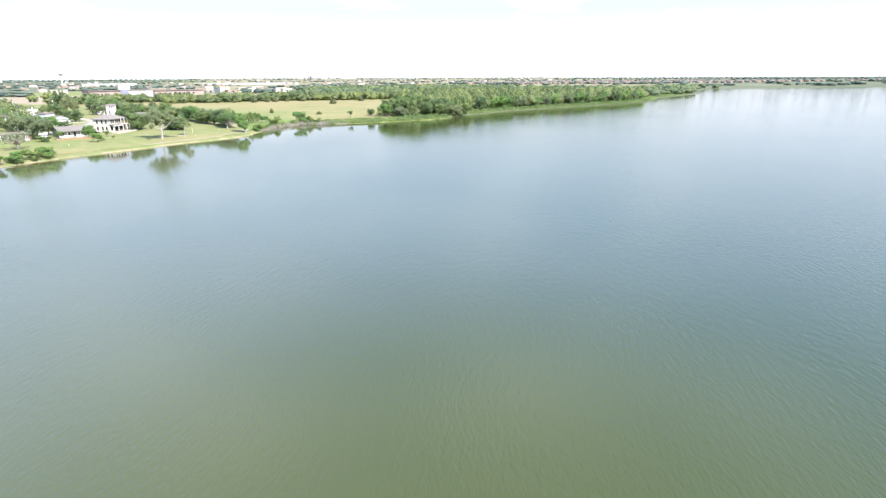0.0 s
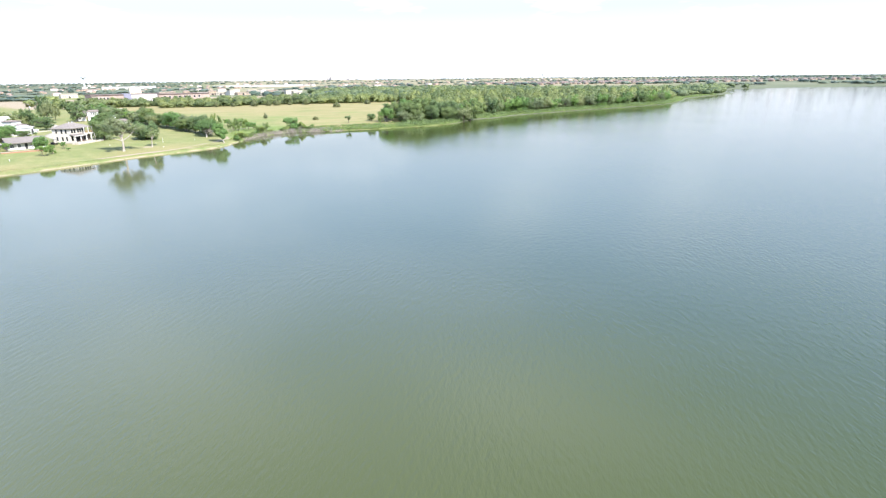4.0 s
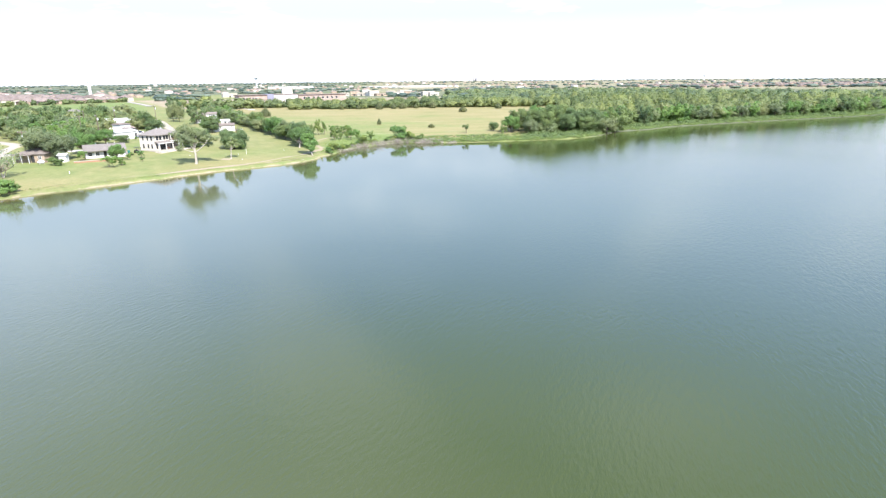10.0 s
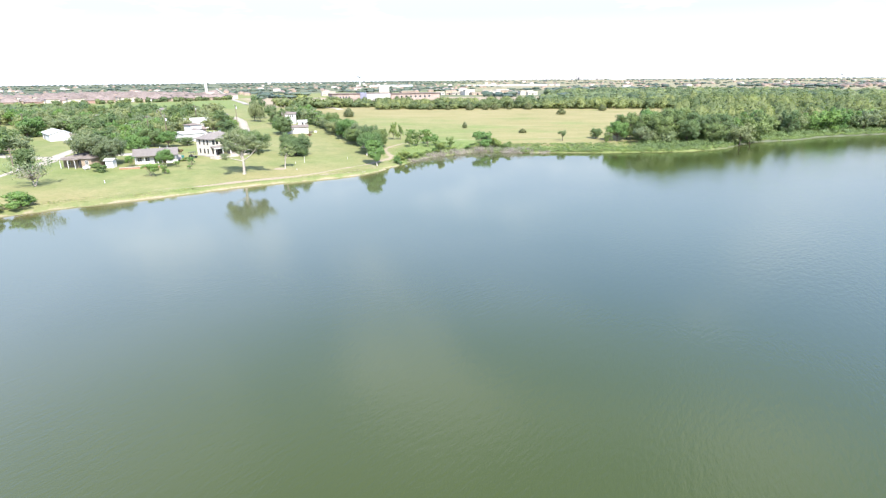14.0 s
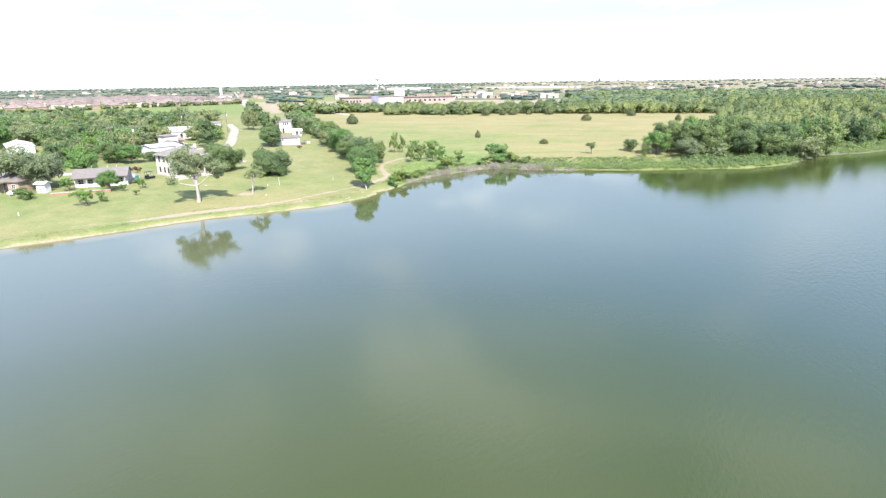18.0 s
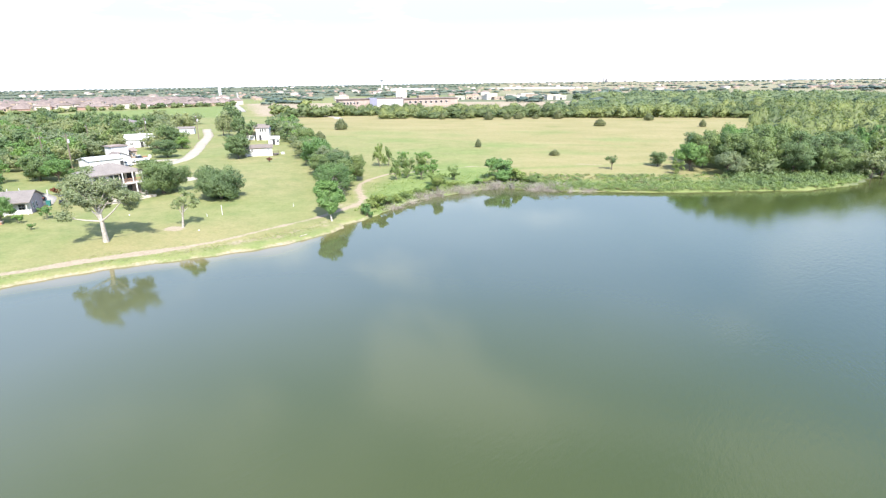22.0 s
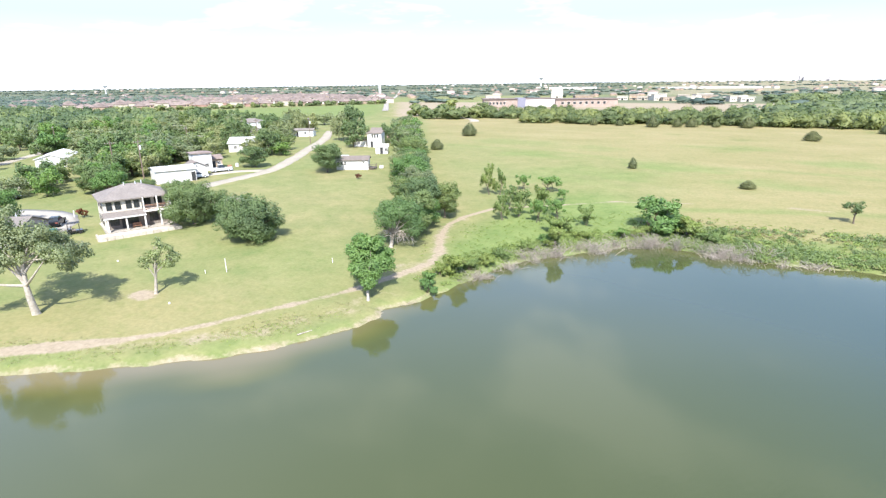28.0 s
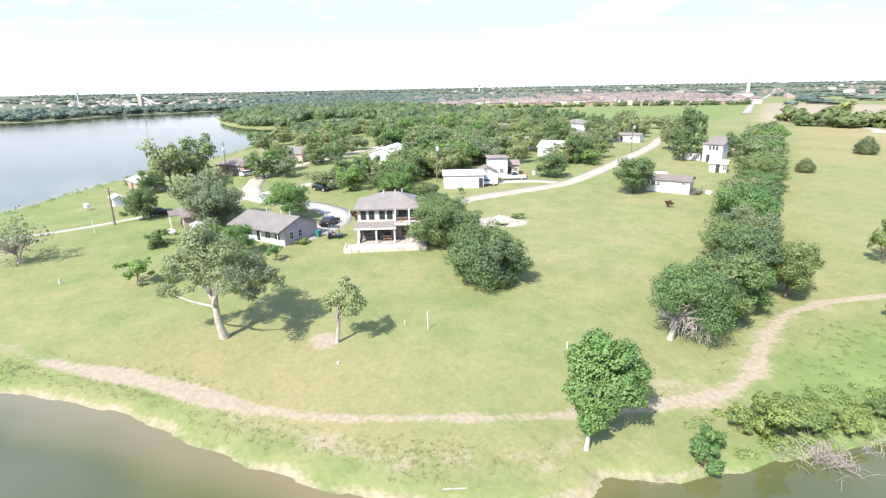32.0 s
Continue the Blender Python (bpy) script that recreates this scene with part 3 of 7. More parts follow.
# mown tracks and ranker patches in the hay
rank_hay = np.maximum(0.5 * smooth(2.6, 0.6, line_distance(X, Y, [(-98, 273), (-55, 270), (-20, 258), (5, 259), (22, 256)])), 0.55 * smooth(2.4, 0.6, line_distance(X, Y, [(-28.6, 206), (-9, 212), (4.4, 215.7), (17.8, 219), (30, 226)])))
for px, py, pr, pa in ((-64, 263, 10, 0.7), (-21, 255, 9, 0.75), (-36, 239, 11, 0.65), (18, 276, 10, 0.6), (-80, 290, 13, 0.5), (-10, 300, 11, 0.45), (-45, 229, 12, 0.6), (2, 240, 8, 0.5), (-50, 285, 9, 0.4)):
    rank_hay = np.maximum(rank_hay, pa * smooth(pr, 0.25 * pr, np.hypot((X - px) / 1.9, Y - py) + 4.5 * wiggle(X * 0.33, Y * 0.5)))
tan_land = smooth(0, 12, side(X, Y, (-285, 490), (-870, 1314))) * smooth(0, 20, Y - np.interp(X, [-320, -200, -150, -100], [400, 386, 412, 425])) * smooth(0, 30, 690 - Y) * smooth(0, 40, 120 - X) * 0.9
lushness = smooth(0, 5, right_of_hedge + 3) * (1 - smooth(22 - 13 * eastward, 42 - 27 * eastward, D + 3 * wiggle(X * 0.2, Y * 0.2))) * smooth(-44, -38, X - 6 * smooth(172, 157, Y)) * (Y > 150)
green_field = 0.85 * smooth(0, 10, side(X, Y, (-470, 338), (-368, 622))) * smooth(0, 10, side(X, Y, (-368, 622), (-225, 400))) * smooth(0, 10, side(X, Y, (-225, 400), (-312, 325))) * smooth(0, 10, side(X, Y, (-312, 325), (-470, 338)))
west_lawn = 0.6 * smooth(-104, -120, X) * smooth(146, 132, Y) * (X > -260) * smooth(-0.6, 0.2, wiggle(X * 0.1, Y * 0.12))
hay_west = smooth(0, 25, 60 - np.hypot((X + 470) / 1.8, Y - 250)) * 0.25
trail_d = line_distance(X, Y, TRAIL)
wide = 0.38 - 0.12 * smooth(148, 158, Y) + 0.85 * smooth(14, 4, np.hypot(X + 62, Y - 119.5)) + 0.2 * smooth(12, 3, np.hypot(X + 41.5, Y - 158))
dirt = 0.92 * smooth(wide + 0.8, wide * 0.3, trail_d) * (1 - 0.3 * smooth(-54, -47, X) * (Y < 150)) * (1 - 0.55 * smooth(-66, -74, X)) * (1 - 0.4 * smooth(-36, -30, X))
dirt = np.maximum(dirt, 0.85 * smooth(2.4, 0.4, np.hypot((X + 62.2) / 1.3, Y - 135.6)))
dirt = np.maximum(dirt, 0.44 * smooth(4.6, 1, np.hypot(X + 41.8, (Y - 158.5) / 1.2)))
dirt = np.maximum(dirt, 0.46 * smooth(2.6, 0.8, trail_d) * smooth(150, 158, Y) * smooth(200, 176, Y))
dirt = np.maximum(dirt, 0.60 * smooth(5.4, 2.5, np.hypot((X + 90) / 1.0, (Y - 171.6) / 1.4)))
dirt = np.maximum(dirt, 0.5 * smooth(7, 2, D) * smooth(3, 7, D + 3) * (Y > 126) * (Y < 152) * (X < -30))
dirt = np.maximum(dirt, smooth(1.1, 0.1, DW) * np.where((Y > 60) & (Y < 160) & (X > -110) & (X < -34), 0.58, np.where((X < -200) | (X > 20), 0.12, 0.4)))
dirt = np.maximum(dirt, 0.8 * tan_land)
dirt = np.maximum(dirt, 0.25 * smooth(-1, 4, DW) * smooth(9, 4, DW) * (X < -38) * (Y < 140))

plain_r, plain_a = np.hypot(X, Y - 100), np.degrees(np.arctan2(X, Y - 100))
plain = smooth(820, 1050, plain_r) * smooth(-16, -6, plain_a) * smooth(48, 38, plain_a)
dirt = np.maximum(dirt, 0.54 * plain)
ground = np_mesh("ground", np.stack([X, Y, Z], 1), QUADS, GROUND)
tagged(ground, "mown lakeside grass, dry hay field and bare clay bank", "ground", kind="structure")
col = ground.data.attributes.new("cover", "FLOAT_COLOR", "POINT")
far_r = np.hypot(X, Y - 100)
scrubland = np.clip(np.maximum(smooth(60, 75, X) * smooth(30, 10, np.abs(D)) * (Y > 190), np.maximum(np.maximum(np.maximum(smooth(900, 1200, far_r), 0.85 * smooth(440, 520, far_r) * smooth(-260, -200, X) * (1 - tan_land)), smooth(-580, -680, X)), smooth(0, 15, Y - 425) * smooth(0, 40, X - 60))), 0, 1) * 0.9 * (1 - 0.6 * plain)
bank_green = 0.5 * smooth(0.3, 1.2, DW) * smooth(6.5, 3.5, DW + wiggle(X * 0.6, Y * 0.6)) * (X > -75) * (X < -38) * (Y < 146) * smooth(-0.1, 0.4, wiggle(X * 0.35, Y * 0.3))
lush_all = np.clip(lushness * (1 - 0.45 * smooth(-12, 4, X)) + bank_green + green_field + hay_west + west_lawn + rank_hay * smooth(0, 6, right_of_hedge), 0, 1)
col.data.foreach_set("color", np.stack([np.clip(dirt, 0, 1), np.clip(np.maximum(np.maximum(field, lawn_dry), tan_land), 0, 1), lush_all, scrubland], 1).astype(np.float32).ravel())
for p in ground.data.polygons:
    p.use_smooth = True

lake = np_mesh("lake_water", np.stack([X, Y, np.zeros_like(X)], 1), QUADS[(DW[QUADS] < 3).any(1)], WATER)
tagged(lake, "calm green lake with wind ripples and silty margins", "water", kind="structure")
sh = lake.data.attributes.new("shallow", "FLOAT", "POINT")
sh.data.foreach_set("value", np.clip(smooth(8.5, 0.0, -DW + 1.4 * wiggle(X * 0.4, Y * 0.4)) ** 1.3 * (1 - 0.7 * smooth(-41, -31, X)), 0, 1).astype(np.float32))

lee = lake.data.attributes.new("lee", "FLOAT", "POINT")
lee.data.foreach_set("value", ((0.1 + 0.55 * smooth(0, 40, X) + (0.9 - 0.55 * smooth(0, 40, X)) * smooth(8, 80, -D)) * (1 - 0.68 * smooth(-40, 60, Y) * smooth(-220, -120, X) * (1 - 0.6 * smooth(10, 60, X))) * (1 - 0.8 * smooth(-150, -210, X))).astype(np.float32))


def spline(pts, step=1.5):
    P = [np.array(p, float) for p in pts]
    P = [2 * P[0] - P[1]] + P + [2 * P[-1] - P[-2]]
    out = []
    for a, b, c, d in zip(P, P[1:], P[2:], P[3:]):
        k = max(2, int(np.linalg.norm(c - b) / step))
        for t in np.arange(k) / k:
            out.append(0.5 * (2 * b + (c - a) * t + (2 * a - 5 * b + 4 * c - d) * t * t + (3 * b - a - 3 * c + d) * t ** 3))
    return np.array(out + [P[-2]])


def road(name, pts, width, material, label, lift=0.06, step=1.5, rag=0.12):
    C = spline(pts, step)
    T = np.gradient(C, axis=0)
    T /= np.linalg.norm(T, axis=1)[:, None]
    N = np.stack([-T[:, 1], T[:, 0]], 1)
    rng = np.random.default_rng(len(pts))
    cols = []
    for k in (-0.5, -0.5, -0.2, 0.2, 0.5, 0.5):
        w = k * width + (rng.normal(0, rag, len(C)) if abs(k) == 0.5 else 0)
        cols.append(C + N * np.asarray(w).reshape(-1, 1))
    cols[0], cols[5] = cols[1], cols[4]
    V = []
    for i, c in enumerate(cols):
        z = height(c[:, 0], c[:, 1]) + (lift if 0 < i < 5 else -0.15)
        V.append(np.column_stack([c, z]))
    n = len(C)
    V = np.concatenate(V)
    F = [(a * n + i, a * n + i + 1, (a + 1) * n + i + 1, (a + 1) * n + i) for a in range(5) for i in range(n - 1)]
    return tagged(np_mesh(name, V, F[::-1], material), label, "road", kind="structure")


road("road", [(-98, 160), (-107, 173), (-109.5, 184.6), (-112.5, 201.4), (-122, 219), (-132.5, 235.7), (-150.5, 264), (-166, 284), (-176, 297)], 3.8, GRAVEL, "pale gravel lane curving between the lots")
road("road_driveway", [(-97.5, 139.5), (-100, 143), (-104, 147), (-110, 148.6), (-118, 146), (-127, 139.5), (-136, 136.5)], 5.0, CONCRETE, "pale concrete driveway past the houses")
road("road_west", [(-128, 122), (-131, 130), (-138, 136.5), (-150, 138), (-166, 142.5), (-183, 155), (-208, 181), (-226, 199), (-262, 226)], 4.2, GRAVEL, "pale gravel road between houses and trees", 0.05)
road("road_barn", [(-136, 136.4), (-143, 150), (-150, 163), (-163, 172), (-172, 178)], 4.0, GRAVEL, "gravel drive to the white barn", 0.075)
road("path", [(-118, 90), (-121, 98.3), (-121.5, 103.2), (-123.5, 109.5), (-127.5, 118), (-130, 126)], 1.8, GRAVEL, "narrow pale track along the western lawn", 0.04)
road("road_far", [(-262, 457), (-285, 490), (-430, 694), (-633, 1001), (-1209, 1846)], 5, CONCRETE, "straight pale road running to the horizon", 0.3, 20, 0.0)
road("road_field", [(-139, 371), (-146, 384), (-156, 394), (-170, 401)], 5.0, GRAVEL, "pale drive curving out of the hay field", 0.05)
road("road_sheds", [(-112, 202), (-118, 197), (-120.5, 190), (-121, 183)], 3.2, GRAVEL, "gravel apron before the white sheds", 0.05)


# ---- trees and shrubs ----
def sprays(rng, lobes, n, size, up=0.45, hollow=0.5, droop=0.0, sub=0, align=0.8, loose=0.5, jag=0.1):
    """Leaf sprays (pointed, folded blades) spread through a set of ellipsoid lobes."""
    L = np.array(lobes, float)
    home = L[:, :3]
    if sub:
        # each lobe breaks up into small clumps with gaps between them
        M = np.repeat(L, sub, 0)
        g = rng.normal(size=(len(M), 3))
        g /= np.linalg.norm(g, axis=1)[:, None]
        M[:, :3] += g * M[:, 3:] * rng.uniform(0.35, 0.92, (len(M), 1))
        M[:, 3:] *= rng.uniform(0.24, 0.55, (len(M), 1))
        L, home = M, np.repeat(home, sub, 0)
    vol = (L[:, 3] * L[:, 4] * L[:, 5]) ** (2 / 3)
    k = rng.choice(len(L), n, p=vol / vol.sum())
    d = rng.normal(size=(n, 3))
    d /= np.linalg.norm(d, axis=1)[:, None]
    r = hollow + (1 - hollow) * rng.random(n) ** 0.6
    r *= 1 + jag * rng.normal(size=n)
    c = L[k, :3] + d * r[:, None] * L[k, 3:]
    nrm = d * align + rng.normal(size=(n, 3)) * loose
    nrm[:, 2] += up
    nrm /= np.linalg.norm(nrm, axis=1)[:, None]
    t = rng.normal(size=(n, 3))
    t[:, 2] -= droop
    t -= nrm * (t * nrm).sum(1)[:, None]
    t /= np.linalg.norm(t, axis=1)[:, None]
    b = np.cross(nrm, t)
    s = size * (0.6 + 0.8 * rng.random(n))[:, None]
    V = np.stack([c - t * s * 0.6, c - b * s * 0.42 - nrm * s * 0.1, c + t * s * 0.75, c + b * s * 0.42 - nrm * s * 0.1], 1).reshape(-1, 3)
    # shading follows the clump, the bough and the whole crown
    away = c - home[k]
    away /= np.linalg.norm(away, axis=1)[:, None] + 1e-6
    core = c - home.mean(0)
    core /= np.linalg.norm(core, axis=1)[:, None] + 1e-6
    soft = d * 0.3 + away * 0.35 + core * 0.35 + nrm * 0.55 + (0, 0, 0.1)
    soft /= np.linalg.norm(soft, axis=1)[:, None]
    F = np.arange(4 * n).reshape(n, 4)
    return V, F, np.repeat(soft, 4, 0)


def tubes(paths, sides=6):
    """Tapered, bent limbs: each path is a list of (point, radius)."""
    V, F = [], []
    for path in paths:
        base = len(V)
        for i, (p, r) in enumerate(path):
            q = path[min(i + 1, len(path) - 1)][0] - path[max(i - 1, 0)][0]
            q = q / (np.linalg.norm(q) + 1e-9)
            u = np.cross(q, (0.3, 0.9, 0.1))
            u /= np.linalg.norm(u)
            w = np.cross(q, u)
            for a in range(sides):
                th = 2 * math.pi * a / sides
                V.append(p + (u * math.cos(th) + w * math.sin(th)) * r * (1 + 0.12 * math.sin(3 * th + i)))
        for i in range(len(path) - 1):
            for a in range(sides):
                b = (a + 1) % sides
                F.append((base + i * sides + a, base + i * sides + b, base + (i + 1) * sides + b, base + (i + 1) * sides + a))
    return np.array(V), np.array(F)


def bough(rng, a, b, r0, r1, sag=0.1, n=5, sway=0.07):
    a, b = np.array(a, float), np.array(b, float)
    k = np.linalg.norm(b - a)
    out = []
    bend = rng.normal(size=3) * k * sway
    for i in range(n):
        t = i / (n - 1)
        out.append((a + (b - a) * t + bend * math.sin(math.pi * t) + np.array((0, 0, sag * k * math.sin(math.pi * t))), r0 + (r1 - r0) * t))
    return out


def crown_lobes(rng, h, w, base, count, top=0.6, lobe=0.19, flat=0.86):
    """Lobes filling a crown from height base to h, width w."""
    out = []
    ch = h - base
    for i in range(count):
        t = (i + 0.5) / count
        zz = base + ch * (0.14 + 0.7 * rng.random())
        prof = math.sin(math.pi * min(max((zz - base) / ch, 0.08), 0.96)) ** top
        a = 2 * math.pi * (i * 0.382 + 0.1 * rng.random())
        rad = w * 0.5 * prof * (0.42 + 0.46 * rng.random())
        r = w * lobe * (0.5 + 0.7 * rng.random())
        out.append((rad * math.cos(a), rad * math.sin(a), zz, r, r, r * flat))
    out.append((0, 0, base + ch * 0.5, w * 0.24, w * 0.24, ch * 0.28))
    return out


def tree(name, seed, h, w, base, n, size, foliage, bark, label, count=11, trunk=None, lobes=None, lean=(0, 0), group="", category="tree", up=0.3, hollow=0.5, droop=0.0, stems=1, sub=14):
    rng = np.random.default_rng(seed)
    e = thing(name, 0, 0, 0, 0, label, category, group)
    lobes = lobes or crown_lobes(rng, h, w, base, count)
    tr = trunk or max(0.10, h * 0.022)
    paths = []
    top = np.array((lean[0], lean[1], base + (h - base) * 0.35))
    for s in range(stems):
        foot = np.array((0.0, 0.0, -0.25)) if stems == 1 else np.array((rng.normal() * 0.35, rng.normal() * 0.35, -0.25))
        tp = top if stems == 1 else top + rng.normal(size=3) * (w * 0.12, w * 0.12, 0)
        stem = bough(rng, foot, tp, tr * (1.25 if stems == 1 else 0.7), tr * 0.55, 0, 7, 0.025)
        stem[0] = (stem[0][0], tr * 1.6 if stems == 1 else tr)
        paths.append(stem)
    for i, (x, y, z, rx, ry, rz) in enumerate(lobes):
        k = 3 + i % 3
        stem = paths[i % stems]
        paths.append(bough(rng, stem[k][0], (x, y, z), stem[k][1] * 0.6, 0.02, 0.05))
        for _ in range(2 if n > 3500 else 0):
            q = np.array((x, y, z)) + rng.normal(size=3) * (rx * 0.6, ry * 0.6, rz * 0.5)
            paths.append(bough(rng, np.array((x, y, z)) * 0.75 + stem[k][0] * 0.25, q, 0.035, 0.01, 0.04, 4))
    V, F = tubes(paths, 6 if n > 3500 else 4)
    t_ = np_mesh("trunk", V, F, bark, e)
    for p in t_.data.polygons:
        p.use_smooth = True
    V, F, N = sprays(rng, lobes, n, size, up, hollow, droop, sub)
    V[:, 2] = np.maximum(V[:, 2], 0.06)
    np_mesh("crown", V, F, foliage, e, N)
    return e


def put(ob, x, y, h=None, w=None, ref=(1, 1), turn=None, label=""):
    """A copy of a library tree at (x, y), scaled from its own size ref = (height, width)."""
    global PUT
    PUT += 1
    sz = (h or ref[0]) / ref[0]
    sw = (w or ref[1]) / ref[1]
    m = Matrix.LocRotScale((x, y, gz(x, y) - 0.05), Euler((0, 0, (PUT * 2.399) if turn is None else turn)), (sw, sw, sz))
    c = copy_thing(ob, m)
    return tagged(c, label)


PUT = 0
SHADE = [tree("shade_tree", 11 + i, 9, 9.5, 1.2 + 0.3 * (i % 2), 17000, 0.2, (LEAF_OAK, LEAF_OAK, LEAF_BRIGHT, LEAF_GREY)[i], BARK, ("full green shade tree with a rounded crown", "broad dark green shade tree with a dense crown", "bright green leafy tree on mown grass", "grey-green spreading tree with a loose crown")[i], 26 + i, group="trees among the houses") for i in range(4)]
SHADE_FAR = [tree("shade_tree", 21 + i, 9, 9.5, 0.6 + 0.3 * (i % 2), 3400, 0.37, (LEAF_OAK, LEAF_GREY, LEAF_BRIGHT, LEAF_GREY)[i], BARK, ("full green shade tree standing among houses", "broad grey-green shade tree standing among houses", "bright green leafy tree standing among houses", "grey-green spreading tree standing among houses")[i], 17 + i, group="trees among the houses") for i in range(4)]
CEDAR = tree("juniper", 31, 6, 6.6, 0.15, 6400, 0.22, LEAF_DARK, BARK, "dense dark green cone-shaped juniper in the hay field", lobes=[(0, 0, 1.3, 2.9, 2.9, 1.3), (0, 0, 2.4, 2.7, 2.7, 1.5), (0, 0, 3.5, 2.0, 2.0, 1.6), (0.1, 0, 4.6, 1.15, 1.15, 1.3), (0.9, 0.8, 2.2, 1.7, 1.7, 1.4), (-1.0, 0.5, 2.4, 1.7, 1.7, 1.4)], group="junipers in the field", hollow=0.75, sub=0)
SHRUB = [tree("shrub", 41 + i, 3, 3.6, 0.1, 5200, 0.135, (LEAF_BRIGHT, LEAF_WILLOW, LEAF_WILLOW)[i], BARK, ("leafy bright green shrub by the water", "yellow-green willow shrub on the bank", "open yellow-green thorny shrub")[i], 7, 0.06, group="shrubs along the bank", category="shrub", stems=4) for i in range(3)]
SPINDLY = [tree("young_tree", 51 + i, 5, 4.4, 0.5, 3000, 0.16, (LEAF_WILLOW, LEAF_BRIGHT)[i], BARK, ("thin open young tree with several stems", "small scrubby tree with a loose crown")[i], 8, 0.07, group="scrub trees in the marsh", stems=3) for i in range(2)]
USED = set()


def plant(ob, x, y, h, w, turn=None, label=""):
    """The first planting moves the library tree itself, the next ones copy it."""
    if ob in SHADE and (x < -125 or x > 70 or y > 232):
        ob = SHADE_FAR[SHADE.index(ob)]
    h = max(h - 0.11 * w, 0.7 * h)
    ref = REF[ob.name]
    if ob.name not in USED:
        USED.add(ob.name)
        FIRST.append((ob, x, y, h, w, ref))
        return ob
    return put(ob, x, y, h, w, ref, turn, label)


FIRST = []
REF = {o.name: (9, 9.5) for o in SHADE + SHADE_FAR}
REF[CEDAR.name] = (6, 6.6)
REF.update({o.name: (3, 3.6) for o in SHRUB})
REF.update({o.name: (5, 4.4) for o in SPINDLY})

# the tall pale-barked tree on the lawn, with its long side boughs
tall = tree("cottonwood", 3, 12.4, 12, 4.2, 25000, 0.16, LEAF_GREY, BARK_PALE, "tall grey-green tree with a pale trunk on the lakeside lawn", trunk=0.33, group="trees on the lawn", hollow=0.3,
            lobes=[(-0.64, -0.6, 10.4, 2.4, 2.0, 1.7), (-2.56, -1.7, 9.0, 2.4, 1.9, 1.7), (1.44, 0.9, 9.0, 2.28, 1.9, 1.6), (-1.28, -3.0, 7.4, 2.16, 1.7, 1.5), (0.96, 2.6, 7.6, 2.52, 2.0, 1.6), (1.6, 4.2, 6.6, 2.16, 1.8, 1.3), (4.8, 0.6, 7.6, 2.52, 2.1, 1.4), (-4.8, 0.8, 8.0, 2.52, 2.1, 1.5), (-0.32, 0.2, 8.0, 2.4, 2.0, 1.7), (-1.92, -4.5, 5.0, 1.44, 1.2, 0.9), (-1.6, 2.6, 5.9, 1.68, 1.5, 1.0), (3.2, 3.0, 5.4, 1.44, 1.2, 0.8), (0.32, -1.6, 6.6, 1.8, 1.5, 1.1)])
tall.matrix_world = pose(-67.6, 126.8, gz(-67.6, 126.8))
small = tree("sycamore", 4, 6.5, 4.8, 2.2, 3600, 0.15, LEAF_PALE, BARK_PALE, "small thin-leaved tree with a pale crooked trunk in bare earth", trunk=0.17, lean=(0.4, 0.5), group="trees on the lawn", hollow=0.3,
             lobes=[(0.75, 0.9, 5.4, 1.43, 1.1, 0.8), (0.3, 0.2, 4.6, 1.43, 1.0, 0.8), (1.35, 1.9, 4.4, 1.43, 1.1, 0.8), (-0.45, -0.6, 4.0, 1.04, 0.8, 0.6), (1.2, 1.2, 3.6, 1.3, 1.0, 0.6), (0.3, 1.0, 6.1, 0.91, 0.7, 0.5)])
small.matrix_world = pose(-61.2, 136.5, gz(-61.2, 136.5))
near = tree("ash_tree", 5, 7.6, 6.4, 1.6, 26000, 0.17, LEAF_BRIGHT, BARK_PALE, "bright green leaning tree with a pale trunk at the water's edge", trunk=0.15, lean=(-1.1, 2.0), group="trees on the lawn", hollow=0.3, sub=30,
            lobes=[(-0.5, 0.9, 2.4, 1.3, 1.3, 0.9), (-1.3, 2.0, 3.3, 1.9, 1.8, 1.3), (-2.2, 3.5, 4.5, 1.8, 1.8, 1.3), (-1.1, 4.4, 4.3, 1.7, 1.6, 1.0), (-2.7, 1.9, 5.1, 1.5, 1.5, 1.1), (-1.6, 2.9, 5.9, 1.7, 1.7, 1.1), (-0.1, 3.2, 3.8, 1.5, 1.5, 1.0), (-3.2, 3.0, 6.1, 1.0, 1.0, 0.8), (-0.2, 0.2, 1.9, 0.9, 0.9, 0.6), (-1.9, 0.7, 3.4, 1.2, 1.2, 0.9)])
near.matrix_world = pose(-38.8, 148.2, gz(-38.8, 148.2))
for i, (x, y, h, w) in enumerate([(-83.0, 157.8, 7.2, 11.2), (-68.0, 156.8, 6.2, 11.2)]):
    b_ = tree("oak", 6 + i, h, w, 0.3, 46000, 0.155, LEAF_OAK, BARK, ("dense dark green oak beside the two-storey house", "low dense round oak on the lawn with branches to the ground")[i], 26, 0.3, group="oaks by the house", hollow=0.6)
    b_.matrix_world = pose(x, y, gz(x, y))
elm_lobes = [(x + 0.5, y + 1.7, z, rx, ry, rz) for x, y, z, rx, ry, rz in crown_lobes(np.random.default_rng(9), 7.5, 7.5, 1.2, 36) if not (z < 3.9 and 0.65 * x - 0.76 * y > 0.2 and 0.76 * x + 0.65 * y < 1.6)]
elm = tree("elm", 9, 7.5, 7.5, 1.6, 32000, 0.125, LEAF_ELM, BARK_PALE, "full elm with a pale trunk and dead lower boughs", trunk=0.26, lobes=elm_lobes, lean=(0.3, 0.9), group="hedgerow trees", sub=26)
